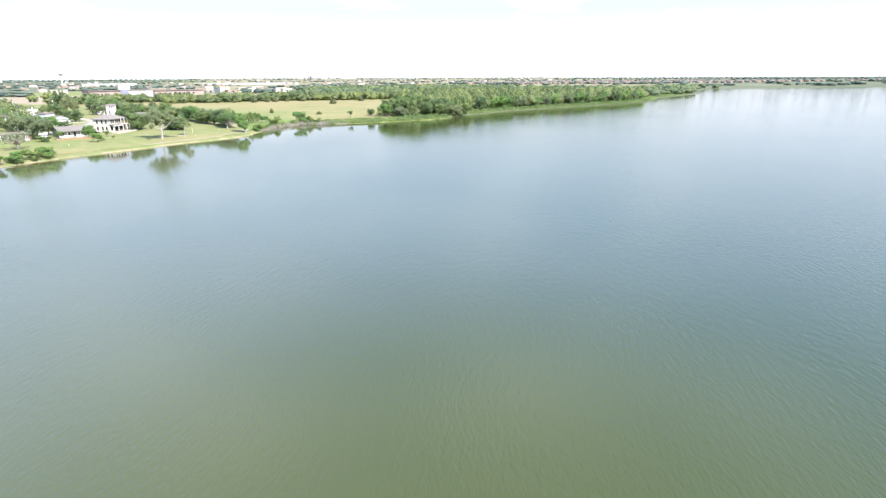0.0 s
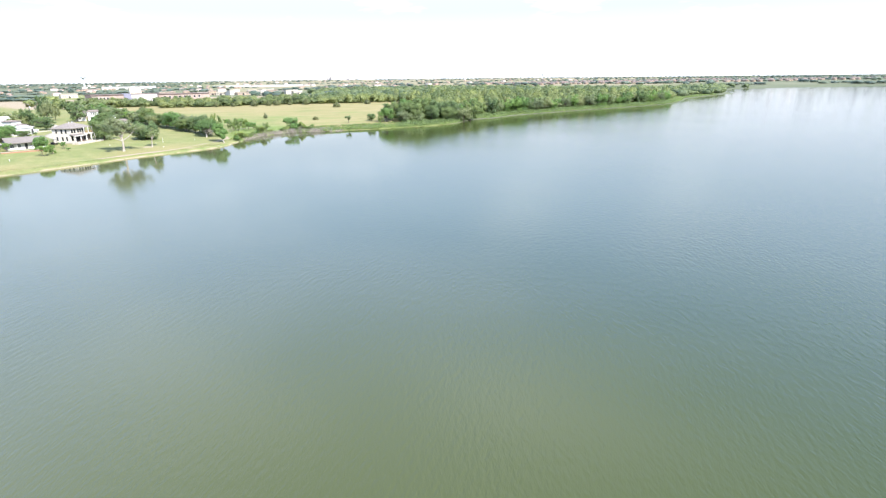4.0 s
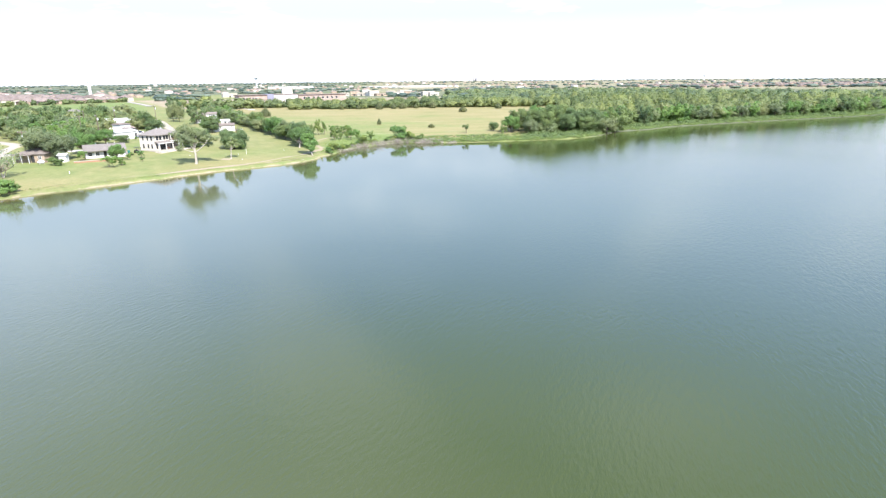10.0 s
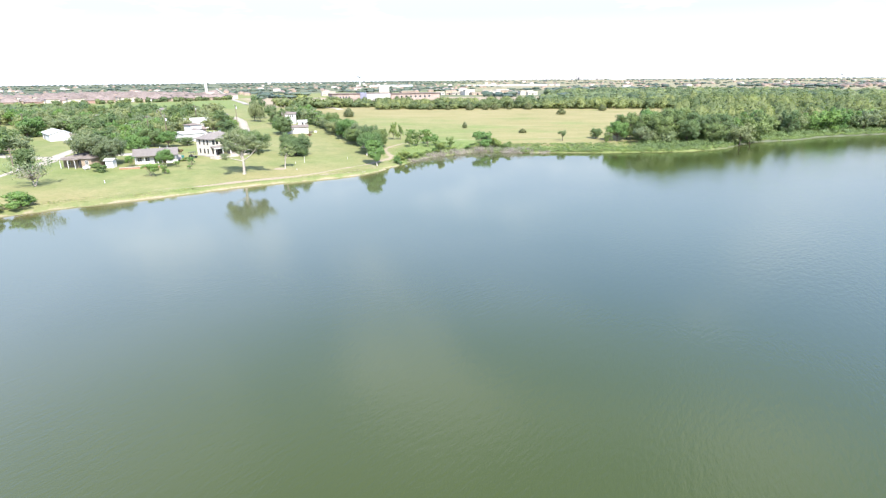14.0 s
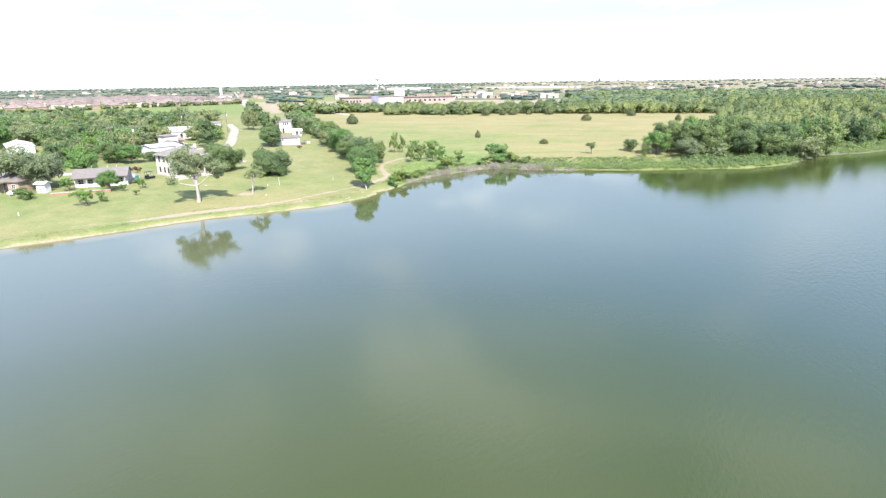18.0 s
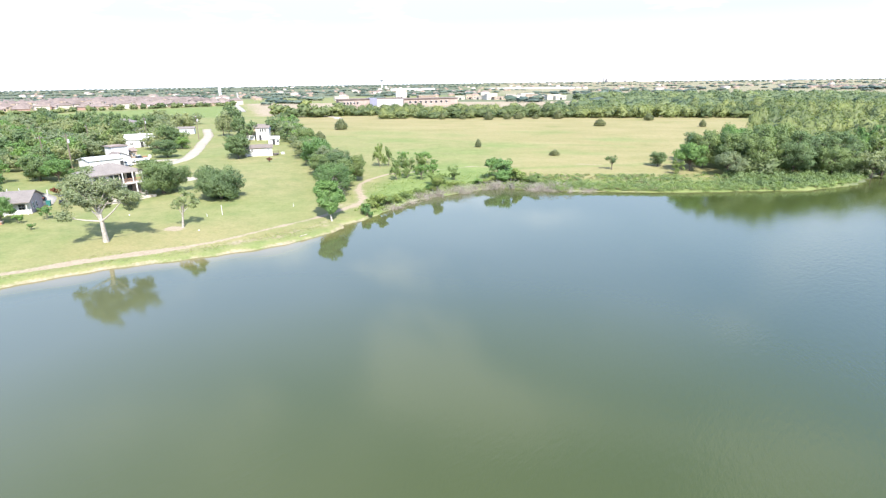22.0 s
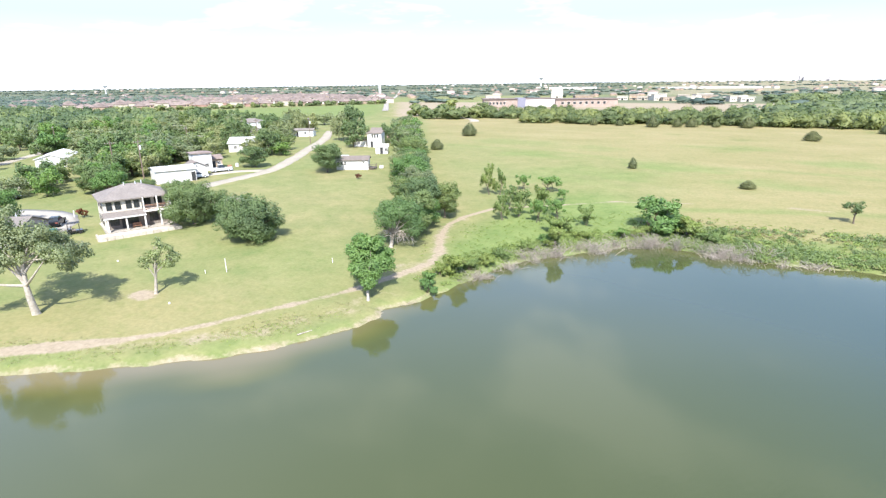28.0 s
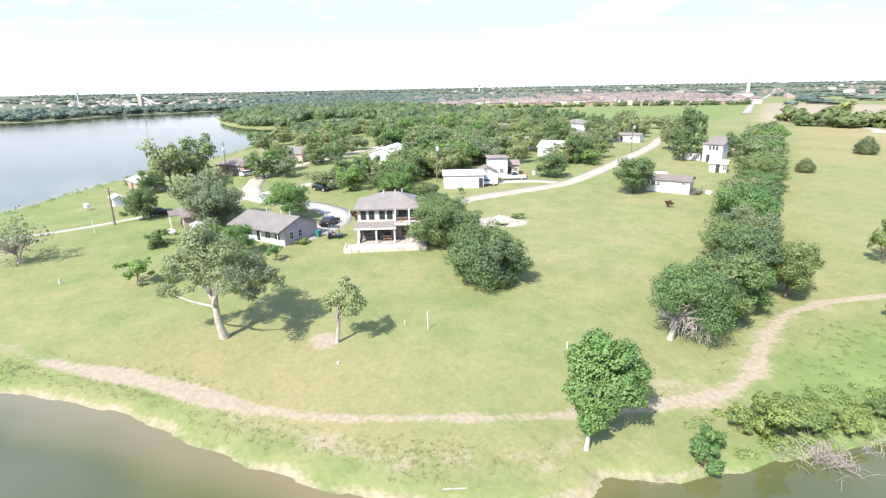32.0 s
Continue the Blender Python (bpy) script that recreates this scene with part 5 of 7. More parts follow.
# ---- weeds and reeds on the banks ----
def weeds(name, seed, pts, size, hi, material, label, per=26, leaf_size=0.62):
    rng = np.random.default_rng(seed)
    n = len(pts)
    c = np.repeat(np.column_stack([pts, np.maximum(height(pts[:, 0], pts[:, 1]), 0)]), per, 0)
    hh = np.repeat(hi * rng.uniform(0.5, 1.3, n), per)
    r = np.repeat(size * rng.uniform(0.6, 1.3, n), per)
    m = n * per
    d = rng.normal(size=(m, 3))
    d /= np.linalg.norm(d, axis=1)[:, None]
    c = c + d * np.column_stack([r, r, hh * 0.4]) * (rng.random((m, 1)) ** 0.5) + np.column_stack([np.zeros(m), np.zeros(m), hh * 0.5])
    nrm = d * 0.6 + rng.normal(size=(m, 3)) * 0.35 + (0, 0, 0.6)
    nrm /= np.linalg.norm(nrm, axis=1)[:, None]
    t = rng.normal(size=(m, 3)) + (0, 0, 0.5)
    t -= nrm * (t * nrm).sum(1)[:, None]
    t /= np.linalg.norm(t, axis=1)[:, None]
    b = np.cross(nrm, t)
    s = leaf_size * (0.2 * size / 0.9 * (0.6 + 0.8 * rng.random((m, 1))) + 0.06)
    V = np.stack([c - t * s, c - b * s * 0.4, c + t * s, c + b * s * 0.4], 1).reshape(-1, 3)
    soft = d * 0.6 + nrm * 0.4 + (0, 0, 0.5)
    soft /= np.linalg.norm(soft, axis=1)[:, None]
    return tagged(np_mesh(name, V, np.arange(4 * m).reshape(-1, 4), material, None, np.repeat(soft, 4, 0)), label, "plants", kind="stuff")


east = spline([NEAR_SHORE[-2], NEAR_SHORE[-1]] + EAST_SHORE[:20], 1.0)
idx = wr.integers(0, len(east), 7600)
off = wr.uniform(0.05, 1.0, 7600) ** 1.25 * 15.5
pts = east[idx] + np.stack([wr.normal(0, 0.6, 7600), off], 1)
clumpy = np.sin(pts[:, 0] * 0.31 + 2 * np.sin(pts[:, 1] * 0.2)) + np.sin(pts[:, 0] * 0.13 + pts[:, 1] * 0.37) + wr.normal(0, 0.5, 7600)
pts = pts[(shore_distance(pts[:, 0], pts[:, 1]) > 0.2) & (clumpy > -1.3)]
third = len(pts) // 3
weeds("bank_scrub", 3, pts[:third], 0.95, 0.7, LEAF_WILLOW, "thick yellow-green scrub and reeds along the far bank", 52)
weeds("bank_bushes", 4, pts[third: third * 2 + third // 2], 1.0, 0.85, LEAF_OAK, "low green bushes along the far bank", 52)
weeds("bank_straw", 14, pts[third * 2 + third // 2:], 0.8, 0.6, LEAF_STRAW, "dry straw-coloured grass along the far bank", 46)
rim = spline([NEAR_SHORE[-1]] + EAST_SHORE[:18], 1.0)
idx = wr.integers(0, len(rim), 4200)
pts = rim[idx] + wr.uniform(0.0, 1.0, (4200, 1)) ** 1.3 * np.array([[-3.2, 5.2]]) + wr.normal(0, 0.5, (4200, 2))
rim_d = shore_distance(pts[:, 0], pts[:, 1])
pts = pts[(rim_d > 0.05) & (rim_d < 6)]
weeds("rim_scrub", 23, pts, 0.8, 0.75, LEAF_WILLOW, "dense yellow-green scrub at the water's edge", 44)
edge = spline(EAST_SHORE[4:17], 1.0)
pick = edge[wr.integers(0, len(edge), 1500)] + np.stack([wr.uniform(-7, 1.5, 1500), wr.uniform(1, 13, 1500)], 1)
pick = pick[shore_distance(pick[:, 0], pick[:, 1]) > 1.2]
weeds("edge_shrubs", 15, pick, 1.5, 1.8, LEAF_OAK, "rounded green shrubs before the lakeside woods", 70)
bank = spline(NEAR_SHORE[4:17], 0.5)
idx = wr.integers(0, len(bank), 5200)
pts = bank[idx] + np.stack([-wr.uniform(0.2, 6.5, 5200), wr.uniform(0.2, 6.5, 5200)], 1) * 0.7
tuft_d = shore_distance(pts[:, 0], pts[:, 1])
pts = pts[(tuft_d > 0.7) & (tuft_d < 6) & (line_distance(pts[:, 0], pts[:, 1], TRAIL) > 1.1) & (0.5 * wiggle(pts[:, 0] * 0.45, pts[:, 1] * 0.4) + wr.normal(0, 0.35, 5200) > 0.2)]
weeds("bank_tufts", 21, pts[::2], 0.3, 0.05, LEAF_WILLOW, "low rough weeds on the bank between the trail and the water", 10, 0.5)
weeds("bank_straw_tufts", 22, pts[1::2], 0.3, 0.05, LEAF_STRAW, "short dry tufts on the bank between the trail and the water", 10, 0.5)
marsh = spline(NEAR_SHORE[21:29], 0.8)
idx = wr.integers(0, len(marsh), 700)
pts = marsh[idx] + np.stack([wr.uniform(-5, 1.0, 700), wr.uniform(-0.5, 5, 700)], 1)
pts = pts[shore_distance(pts[:, 0], pts[:, 1]) > 0.3]
weeds("marsh_plants", 5, pts, 0.5, 0.45, LEAF_WILLOW, "rank waterside weeds in the marshy corner", 46)
pts = jitter_grid(wr, -60, 30, 160, 216, 0.95, lambda x, y: (side(x, y, HEDGE[0], HEDGE[-1]) > 2) & (shore_distance(x, y) > 2) & (shore_distance(x, y) < 18) & (line_distance(x, y, TRAIL) > 2) & (wr.random(len(x)) < 0.5))
weeds("meadow_plants", 6, pts, 0.42, 0.13, LEAF_WILLOW, "lush green meadow growth behind the bank", 24, 0.55)
west = spline(FAR_SHORE[-6:] + NEAR_SHORE[:2], 1.5)
idx = wr.integers(0, len(west), 260)
pts = west[idx] + np.stack([wr.normal(0, 1, 260), wr.uniform(0.2, 5, 260)], 1)
pts = pts[shore_distance(pts[:, 0], pts[:, 1]) > 0.3]
weeds("west_bank_scrub", 8, pts, 0.9, 0.9, LEAF_OAK, "sparse scrub along the western bank", 20)

# grey drowned brush standing in the shallows
BRUSH = []
for i in range(4):
    rng = np.random.default_rng(90 + i)
    paths = []
    for _ in range(52):
        a, ln = rng.random() * 6.283, 0.8 + 1.4 * rng.random()
        f = rng.normal(size=2) * 0.7
        paths.append(bough(rng, (f[0], f[1], -0.25), (f[0] + ln * math.cos(a), f[1] + ln * math.sin(a), 0.1 + 1.1 * rng.random()), 0.024, 0.006, 0.22, 4))
    V, F = tubes(paths, 3)
    o = np_mesh("dead_brush", V, F, DEADWOOD)
    BRUSH.append(tagged(o, "tangle of bleached dead branches in shallow water", "brush", "drowned brush at the shore"))
br = random.Random(4)
spots = spline([(-32.4, 161), (-31.0, 166.5), (-29.2, 171), (-27, 175), (-22, 180.3), (-17.6, 186), (-13, 188.8), (-2, 186.6), (8, 188)], 0.75)
for i, (x, y) in enumerate(spots):
    if i > 4 and math.sin(i * 0.9) + math.sin(i * 0.37) < (-0.15 if y > 168 else 0.7):
        continue
    m = Matrix.LocRotScale((x + br.uniform(-1.6, 0.9), y + br.uniform(-1.0, 1.4), 0.0), Euler((0, 0, br.uniform(0, 6.28))), (br.uniform(0.6, 1.3), br.uniform(0.6, 1.2), br.uniform(0.8, 2.1) * (1.0 if y > 168 else 0.5)))
    if i < 4:
        BRUSH[i].matrix_world = m
    else:
        copy_thing(BRUSH[i % 4], m)
for i, (x, y) in enumerate(spline([(-28.6, 171.5), (-25.6, 177), (-20.5, 181.8), (-16, 187.6), (-8, 188.6), (2, 187.6)], 1.15)):
    if math.sin(i * 0.7) + math.sin(i * 0.31) > -0.6:
        copy_thing(BRUSH[i % 4], Matrix.LocRotScale((x - 0.6 + br.uniform(-1.0, 1.0), y + 0.5 + br.uniform(-0.8, 1.0), 0.05), Euler((0, 0, br.uniform(0, 6.28))), (br.uniform(0.5, 0.95), br.uniform(0.5, 0.95), br.uniform(1.2, 2.3))))
for x, y, s in ((-37.0, 144.6, 0.7), (-37.6, 146.8, 0.6), (-36.6, 152.2, 0.7), (-35.6, 156.4, 0.7), (-35.3, 150.6, 0.6), (-34.9, 152.0, 0.5)):
    copy_thing(BRUSH[int(x * 7) % 4], Matrix.LocRotScale((x, y, 0), Euler((0, 0, x)), (s, s, s * 0.7)))


# ---- the two-storey house ----
def lake_house():
    h = thing("two_storey_house", 0, 0, 0, 0, "white two-storey house with hipped grey roof, porch and balcony", "house")
    part("foundation", boxes((-0.3, 11.3, -0.3, 10.3, -1.4, 0.0)), CONCRETE, h)
    terrace = part("terrace", boxes((-1.8, 11.6, -3.2, -0.3, -1.3, -0.08)), STONE, h, "pale stone terrace")
    for i in range(11):
        part("wall_stone", boxes((-2.0 + i * 1.25, -0.8 + i * 1.25, -3.55, -3.2, -1.2, 0.10 + 0.04 * (i % 2)), bevel=0.04), STONE, terrace)
    for i in range(3):
        part("wall_stone", boxes((-2.15, -1.8, -3.2 + i, -2.22 + i, -1.2, 0.12), bevel=0.04), STONE, terrace)
    part("lower_wall", boxes((0.0, 0.25, 2.2, 10, 0, 3.1), (0.25, 11.0, 2.2, 2.45, 0, 3.1), (0.0, 11.0, 9.75, 10, 0, 3.1), (10.75, 11.0, 2.45, 9.75, 0, 3.1)), PORCH, h, "shaded porch wall")
    part("side_wall", boxes((-0.02, 0.2, 0.1, 2.2, 0, 0.55), (-0.02, 0.2, 0.1, 0.45, 0.55, 2.75), (-0.02, 0.2, 1.7, 2.2, 0.55, 2.75)), CREAM, h)
    part("upper_wall", boxes((0.0, 6.3, 1.5, 1.75, 3.0, 5.75), (0.0, 0.25, 1.75, 10, 3.0, 5.75), (0.25, 11.0, 9.75, 10, 3.0, 5.75), (6.05, 6.3, 1.75, 4.0, 3.0, 5.75), (6.3, 11.0, 3.9, 4.1, 3.0, 5.75), (10.75, 11.0, 4.1, 9.75, 3.0, 5.75)), CREAM, h)
    part("upper_floor", boxes((0.0, 11.0, 1.75, 9.75, 2.95, 3.2), (6.3, 11.3, 0.4, 1.75, 2.9, 3.2)), WHITE, h)
    part("cladding", boxes((-0.06, 0.0, 2.2, 10, 0, 3.1)), CREAM, h)
    # roofs
    part("roof", hip(0, 11.2, 1.4, 10, 5.75, 2.1, 0.22, 0.6), SHINGLE, h, "grey shingle hipped roof")
    for x, y in ((4.4, 5.2), (6.4, 5.4), (7.6, 6.4)):
        part("vent_pipe", rod(bmesh.new(), (x, y, 7.0), (x, y, 8.2), 0.10, 0.10), STEEL, h)
    part("porch_roof", solid([(-0.45, -0.5, 2.72), (6.5, -0.5, 2.72), (6.5, 1.5, 3.45), (-0.45, 1.5, 3.45), (-0.45, -0.5, 2.55), (6.5, -0.5, 2.55), (6.5, 1.5, 3.28), (-0.45, 1.5, 3.28)], [(0, 1, 2, 3), (7, 6, 5, 4), (0, 4, 5, 1), (1, 5, 6, 2), (2, 6, 7, 3), (3, 7, 4, 0)]), SHINGLE, h, "lean-to shingle porch roof")
    part("fascia", boxes((-0.5, 6.55, -0.56, -0.5, 2.48, 2.74)), WHITE, h)
    for x in (0.12, 3.15, 6.25, 9.0, 11.0):
        post = part("post", boxes((x - 0.13, x + 0.13, -0.35, -0.09, 0, 2.75 if x < 6.5 else 2.9), bevel=0.02), WHITE, h)
        part("post_base", boxes((x - 0.2, x + 0.2, -0.42, -0.02, 0.0, 0.35)), STONE, post)
    for x in (6.45, 8.8, 11.0):
        part("balcony_post", boxes((x - 0.1, x + 0.1, 0.5, 0.7, 3.2, 5.7)), WHITE, h)
    rail = part("balcony_rail", boxes((6.4, 11.1, 0.55, 0.63, 4.1, 4.2), (6.4, 11.1, 0.55, 0.63, 3.35, 3.42)), TERRACOTTA, h, "reddish timber balcony rail")
    for i in range(20):
        part("baluster", boxes((6.55 + i * 0.235, 6.59 + i * 0.235, 0.57, 0.61, 3.42, 4.1)), TERRACOTTA, rail)
    part("porch_floor", boxes((-0.2, 11.3, -0.5, 2.2, -0.02, 0.06)), CONCRETE, h)
    for cx in (0.95, 2.35, 4.15, 5.45):
        window(h, cx, 1.46, 4.55, 0.95, 1.5, frame_mat=TRIM)
    for cx in (7.6, 9.6):
        window(h, cx, 3.86, 4.5, 1.4, 1.7, frame_mat=TRIM)
    for cx, w in ((1.5, 1.6), (4.6, 1.8), (8.2, 1.6)):
        window(h, cx, 2.16, 1.5, w, 1.6, frame_mat=TRIM)
    door = part("door", boxes((2.65, 3.55, 2.12, 2.2, 0.06, 2.1)), TRIM, h, "dark front door")
    part("door_handle", boxes((3.4, 3.46, 2.05, 2.12, 1.0, 1.12)), STEEL, door)
    for cy in (3.5, 5.5, 8.0):
        window(h, -0.02, cy, 4.5, 0.7, 1.6, "left", TRIM)
        window(h, -0.08, cy, 1.5, 0.7, 1.6, "left", TRIM)
    part("bench", boxes((4.2, 5.7, 0.9, 1.35, 0.40, 0.48), (4.2, 5.7, 1.3, 1.36, 0.48, 0.95), (4.25, 4.32, 0.92, 1.3, 0.06, 0.4), (5.58, 5.65, 0.92, 1.3, 0.06, 0.4)), TERRACOTTA, h)
    h.matrix_world = Matrix.LocRotScale((-88.8, 146.6, gz(-89, 150) + 0.35), Euler((0, 0, radians(68.5))), (0.86, 0.86, 0.86))
    return h


lake_house()


def grey_house():
    h = thing("grey_house", 0, 0, 0, 0, "single-storey mauve-grey house with a shallow gabled roof", "house")
    part("wall", gable_walls(0, 13.4, 0, 8.6, -0.8, 2.5, 1.55), MAUVE, h)
    part("front_wall", boxes((0.05, 13.35, -0.05, 0.0, -0.3, 2.4)), WHITE, h, "white-painted lake front")
    part("roof", gable(0, 13.4, -1.3, 9.0, 2.45, 1.75, 0.16, 0.45), SHINGLE, h, "grey shingle roof")
    for x in (4.0, 8.0, 10.4):
        part("vent_pipe", rod(bmesh.new(), (x, 4.6, 3.6), (x, 4.6, 4.6), 0.08, 0.08), STEEL, h)
    for cy in (1.7, 3.9):
        window(h, 13.42, cy, 1.25, 1.05, 1.35, "right")
    for cx in (1.6, 4.0, 9.0, 11.6):
        window(h, cx, -0.08, 1.25, 1.4, 1.3)
    part("door", boxes((6.0, 7.0, -0.1, -0.05, 0, 2.05)), TRIM, h)
    for x in (0.4, 3.2, 8.4, 12.9):
        part("post", boxes((x - 0.07, x + 0.07, -1.3, -1.16, -0.2, 2.3)), WHITE, h)
    h.matrix_world = Matrix.LocRotScale((-103.0, 130.8, gz(-99, 133) + 0.15), Euler((0, 0, radians(34.8))), (0.8, 0.8, 0.9))
    return h


grey_house()

# low timber retaining wall on the lawn before the grey house
gw = thing("garden_wall", -96.5, 126.6, gz(-96.5, 126.6), 34.8, "low brown timber retaining wall with a pale cap", "wall")
part("backing", boxes((-6.0, 5.2, 0.08, 0.9, -0.5, 0.42)), BRICK_TAN, gw)
part("cap", boxes((-6.1, 5.3, -0.04, 1.0, 0.42, 0.5), bevel=0.015), DRIFT_CAP, gw, "pale weathered cap")
slat = None
for k in range(32):
    u = -6.0 + k * 0.35
    bm_s = boxes((0.02, 0.31, -0.02, 0.08, -0.4, 0.42), bevel=0.01)
    if slat is None:
        slat = part("slat", bm_s, TERRACOTTA, gw)
        slat.location.x = u
    else:
        bm_s.free()
        sl = new("slat", slat.data)
        sl.parent = gw
        sl.location.x = u


def cottage(name, x, y, rz, w, d, hh, rise, wall, roof, label, kind="gable", doors=((0.45, "front"),), wins=(0.2, 0.75), cat="house", base=0.4):
    """A plain small building; its front is its -y side."""
    h = thing(name, x, y, gz(x, y), rz, label, cat, "buildings of the village")
    part("wall", gable_walls(-w / 2, w / 2, -d / 2, d / 2, -base, hh, rise) if kind == "gable" else boxes((-w / 2, w / 2, -d / 2, d / 2, -base, hh)), wall, h)
    if kind == "gable":
        part("roof", gable(-w / 2, w / 2, -d / 2, d / 2, hh - 0.02, rise + 0.14, 0.12, 0.35), roof, h)
    elif kind == "hip":
        part("roof", hip(-w / 2, w / 2, -d / 2, d / 2, hh + 0.05, rise, 0.15, 0.4), roof, h)
    else:
        part("roof", boxes((-w / 2 - 0.2, w / 2 + 0.2, -d / 2 - 0.2, d / 2 + 0.2, hh, hh + 0.18)), roof, h)
    for u, s in doors:
        dd_ = part("door", boxes((-w / 2 + u * w - 0.45, -w / 2 + u * w + 0.45, -d / 2 - 0.06, -d / 2, 0, 2.0)), TRIM, h)
        part("door_handle", boxes((-w / 2 + u * w + 0.3, -w / 2 + u * w + 0.36, -d / 2 - 0.1, -d / 2 - 0.06, 0.98, 1.08)), STEEL, dd_)
    for u in wins:
        window(h, -w / 2 + u * w, -d / 2 - 0.03, min(1.45, hh * 0.55), 1.0, 1.0)
    return h


def big_door(h, cx, y, w, hh, mat):
    return part("garage_door", boxes(*[(cx - w / 2, cx + w / 2, y - 0.06, y - 0.01, i * hh / 5 + 0.02, (i + 1) * hh / 5) for i in range(5)]), mat, h)


# white sheds and the house behind them
gar = cottage("garage", -121.5, 180.2, 67, 8.6, 7, 2.9, 0.5, WHITE, WHITE_METAL, "long low white garage with a white metal roof", "gable", (), ())
# dark panel in place of an open doorway, its shade in the colour
big_door(gar, 3.7, -3.5, 0.9, 2.1, TRIM)
mid_ = cottage("garden_house", -121.9, 186.3, -23, 4.6, 4.8, 2.5, 1.25, WHITE, SHINGLE_BROWN, "small white gabled house with a brown roof", "gable", (), ())
part("gable_vent", boxes((2.3, 2.34, -0.2, 0.2, 2.6, 2.9)), TRIM, mid_)
cottage("white_house", -128.6, 193.0, 67, 4.6, 4.6, 4.6, 0.4, WHITE, SHINGLE_TAN, "narrow white two-storey house with a flat taupe roof", "hip", (), (0.25, 0.7))
cottage("white_house", -129.0, 196.5, 67, 4.6, 4.2, 2.6, 0.8, BRICK_TAN, SHINGLE_TAN, "tan bungalow with a taupe shingle roof", "gable", ((0.5, "front"),), (0.2, 0.8))
# mobile home and its neighbours on the lawn
mob = cottage("mobile_home", -95.6, 215.2, 32, 8.4, 4.2, 2.6, 0.75, WHITE, SHINGLE_BROWN, "white mobile home with a low taupe roof on the lawn", "gable", (), ())
for cx in (-3.7, -2.75, -1.8):
    window(mob, cx, -2.13, 1.75, 0.75, 0.95)
window(mob, 3.0, -2.13, 2.0, 0.7, 0.45, bars=False)
part("deck", boxes((4.25, 6.2, -1.6, 1.2, 0.3, 0.42)), DECKING, mob)
for cx, cy in ((4.4, -1.5), (6.1, -1.5), (6.1, 1.1)):
    part("post", boxes((cx - 0.06, cx + 0.06, cy - 0.06, cy + 0.06, -0.2, 1.3)), DECKING, mob)
part("rail", boxes((4.4, 6.1, -1.56, -1.46, 1.2, 1.3)), DECKING, mob)
for k in range(2):
    part("step", boxes((4.6, 5.6, -1.9 - 0.3 * k, -1.62 - 0.3 * k, 0.1 - 0.18 * k, 0.22 - 0.18 * k)), DECKING, mob)
two = cottage("annex_house", -118.9, 256.3, 22, 5.0, 4.6, 4.8, 0.7, WHITE, SHINGLE_BROWN, "white two-storey house with three narrow upper windows", "gable", ((0.3, "front"),), ())
for cx in (-0.7, 0.2, 1.1):
    window(two, cx, -2.33, 3.8, 0.5, 1.1, frame_mat=TRIM, bars=False)
cottage("porch_wing", -124.5, 255.0, 22, 4.5, 3.8, 2.3, 0.7, WHITE, SHINGLE_BROWN, "white single-storey wing with a brown roof", "gable", (), (0.4,))
# the shed's open doorway is a dark door panel coloured as the shade inside
cottage("garden_shed", -106.6, 243.0, 30, 3.8, 3.0, 2.2, 0.7, WHITE, WHITE_METAL, "small white garden shed with an open doorway", "gable", ((0.5, "front"),), (0.9,), "shed")
# the point's western houses
cot = cottage("cabin", -114.2, 126.2, 5, 8.0, 6.5, 2.4, 1.2, BRICK_TAN, SHINGLE_BROWN, "small tan cabin with a brown roof under trees", "hip", ((0.6, "front"),), (0.2, 0.85))
part("porch_roof", boxes((-3.6, 1.0, -5.2, -3.2, 2.15, 2.3)), SHINGLE_BROWN, cot)
for x in (-3.4, -1.2, 0.8):
    part("post", boxes((x - 0.06, x + 0.06, -5.1, -4.98, -0.2, 2.15)), WHITE, cot)
cottage("white_shed", -105.9, 125.6, 12, 1.9, 1.8, 2.0, 0.35, WHITE, WHITE_METAL, "tiny white shed beside the cabin", "gable", (), (), "shed")
cottage("brick_house", -178.5, 137.5, 40, 11, 7.5, 2.7, 1.6, BRICK_RED, SHINGLE_BROWN, "red brick house with a brown hipped roof near the lake", "hip", ((0.4, "front"),), (0.15, 0.65, 0.85))
cottage("brick_house", -196, 156, 50, 10, 8, 2.9, 1.8, BRICK_TAN, SHINGLE, "low brick house beside the gravel road", "gable", ((0.5, "front"),), (0.2, 0.8))
barn = cottage("white_barn", -183.3, 184.3, -36, 18, 7.5, 2.6, 1.1, WHITE, WHITE_METAL, "long white metal barn with a shining gabled roof", "gable", ((0.3, "front"),), (), "barn")
part("barn_door", boxes((9.0, 9.08, -1.8, 1.8, 0, 2.4)), STEEL, barn)
cottage("boat_shed", -164, 114.5, 20, 8, 6, 2.6, 0.7, BRICK_TAN, WHITE_METAL, "tan lakeside shed with a white metal roof", "gable", ((0.5, "front"),), (), "shed")
cottage("white_shed", -144.8, 110.2, 20, 2.4, 2.0, 1.8, 0.5, WHITE, WHITE_METAL, "small white shed on the western lawn", "gable", (), (0.5,), "shed")
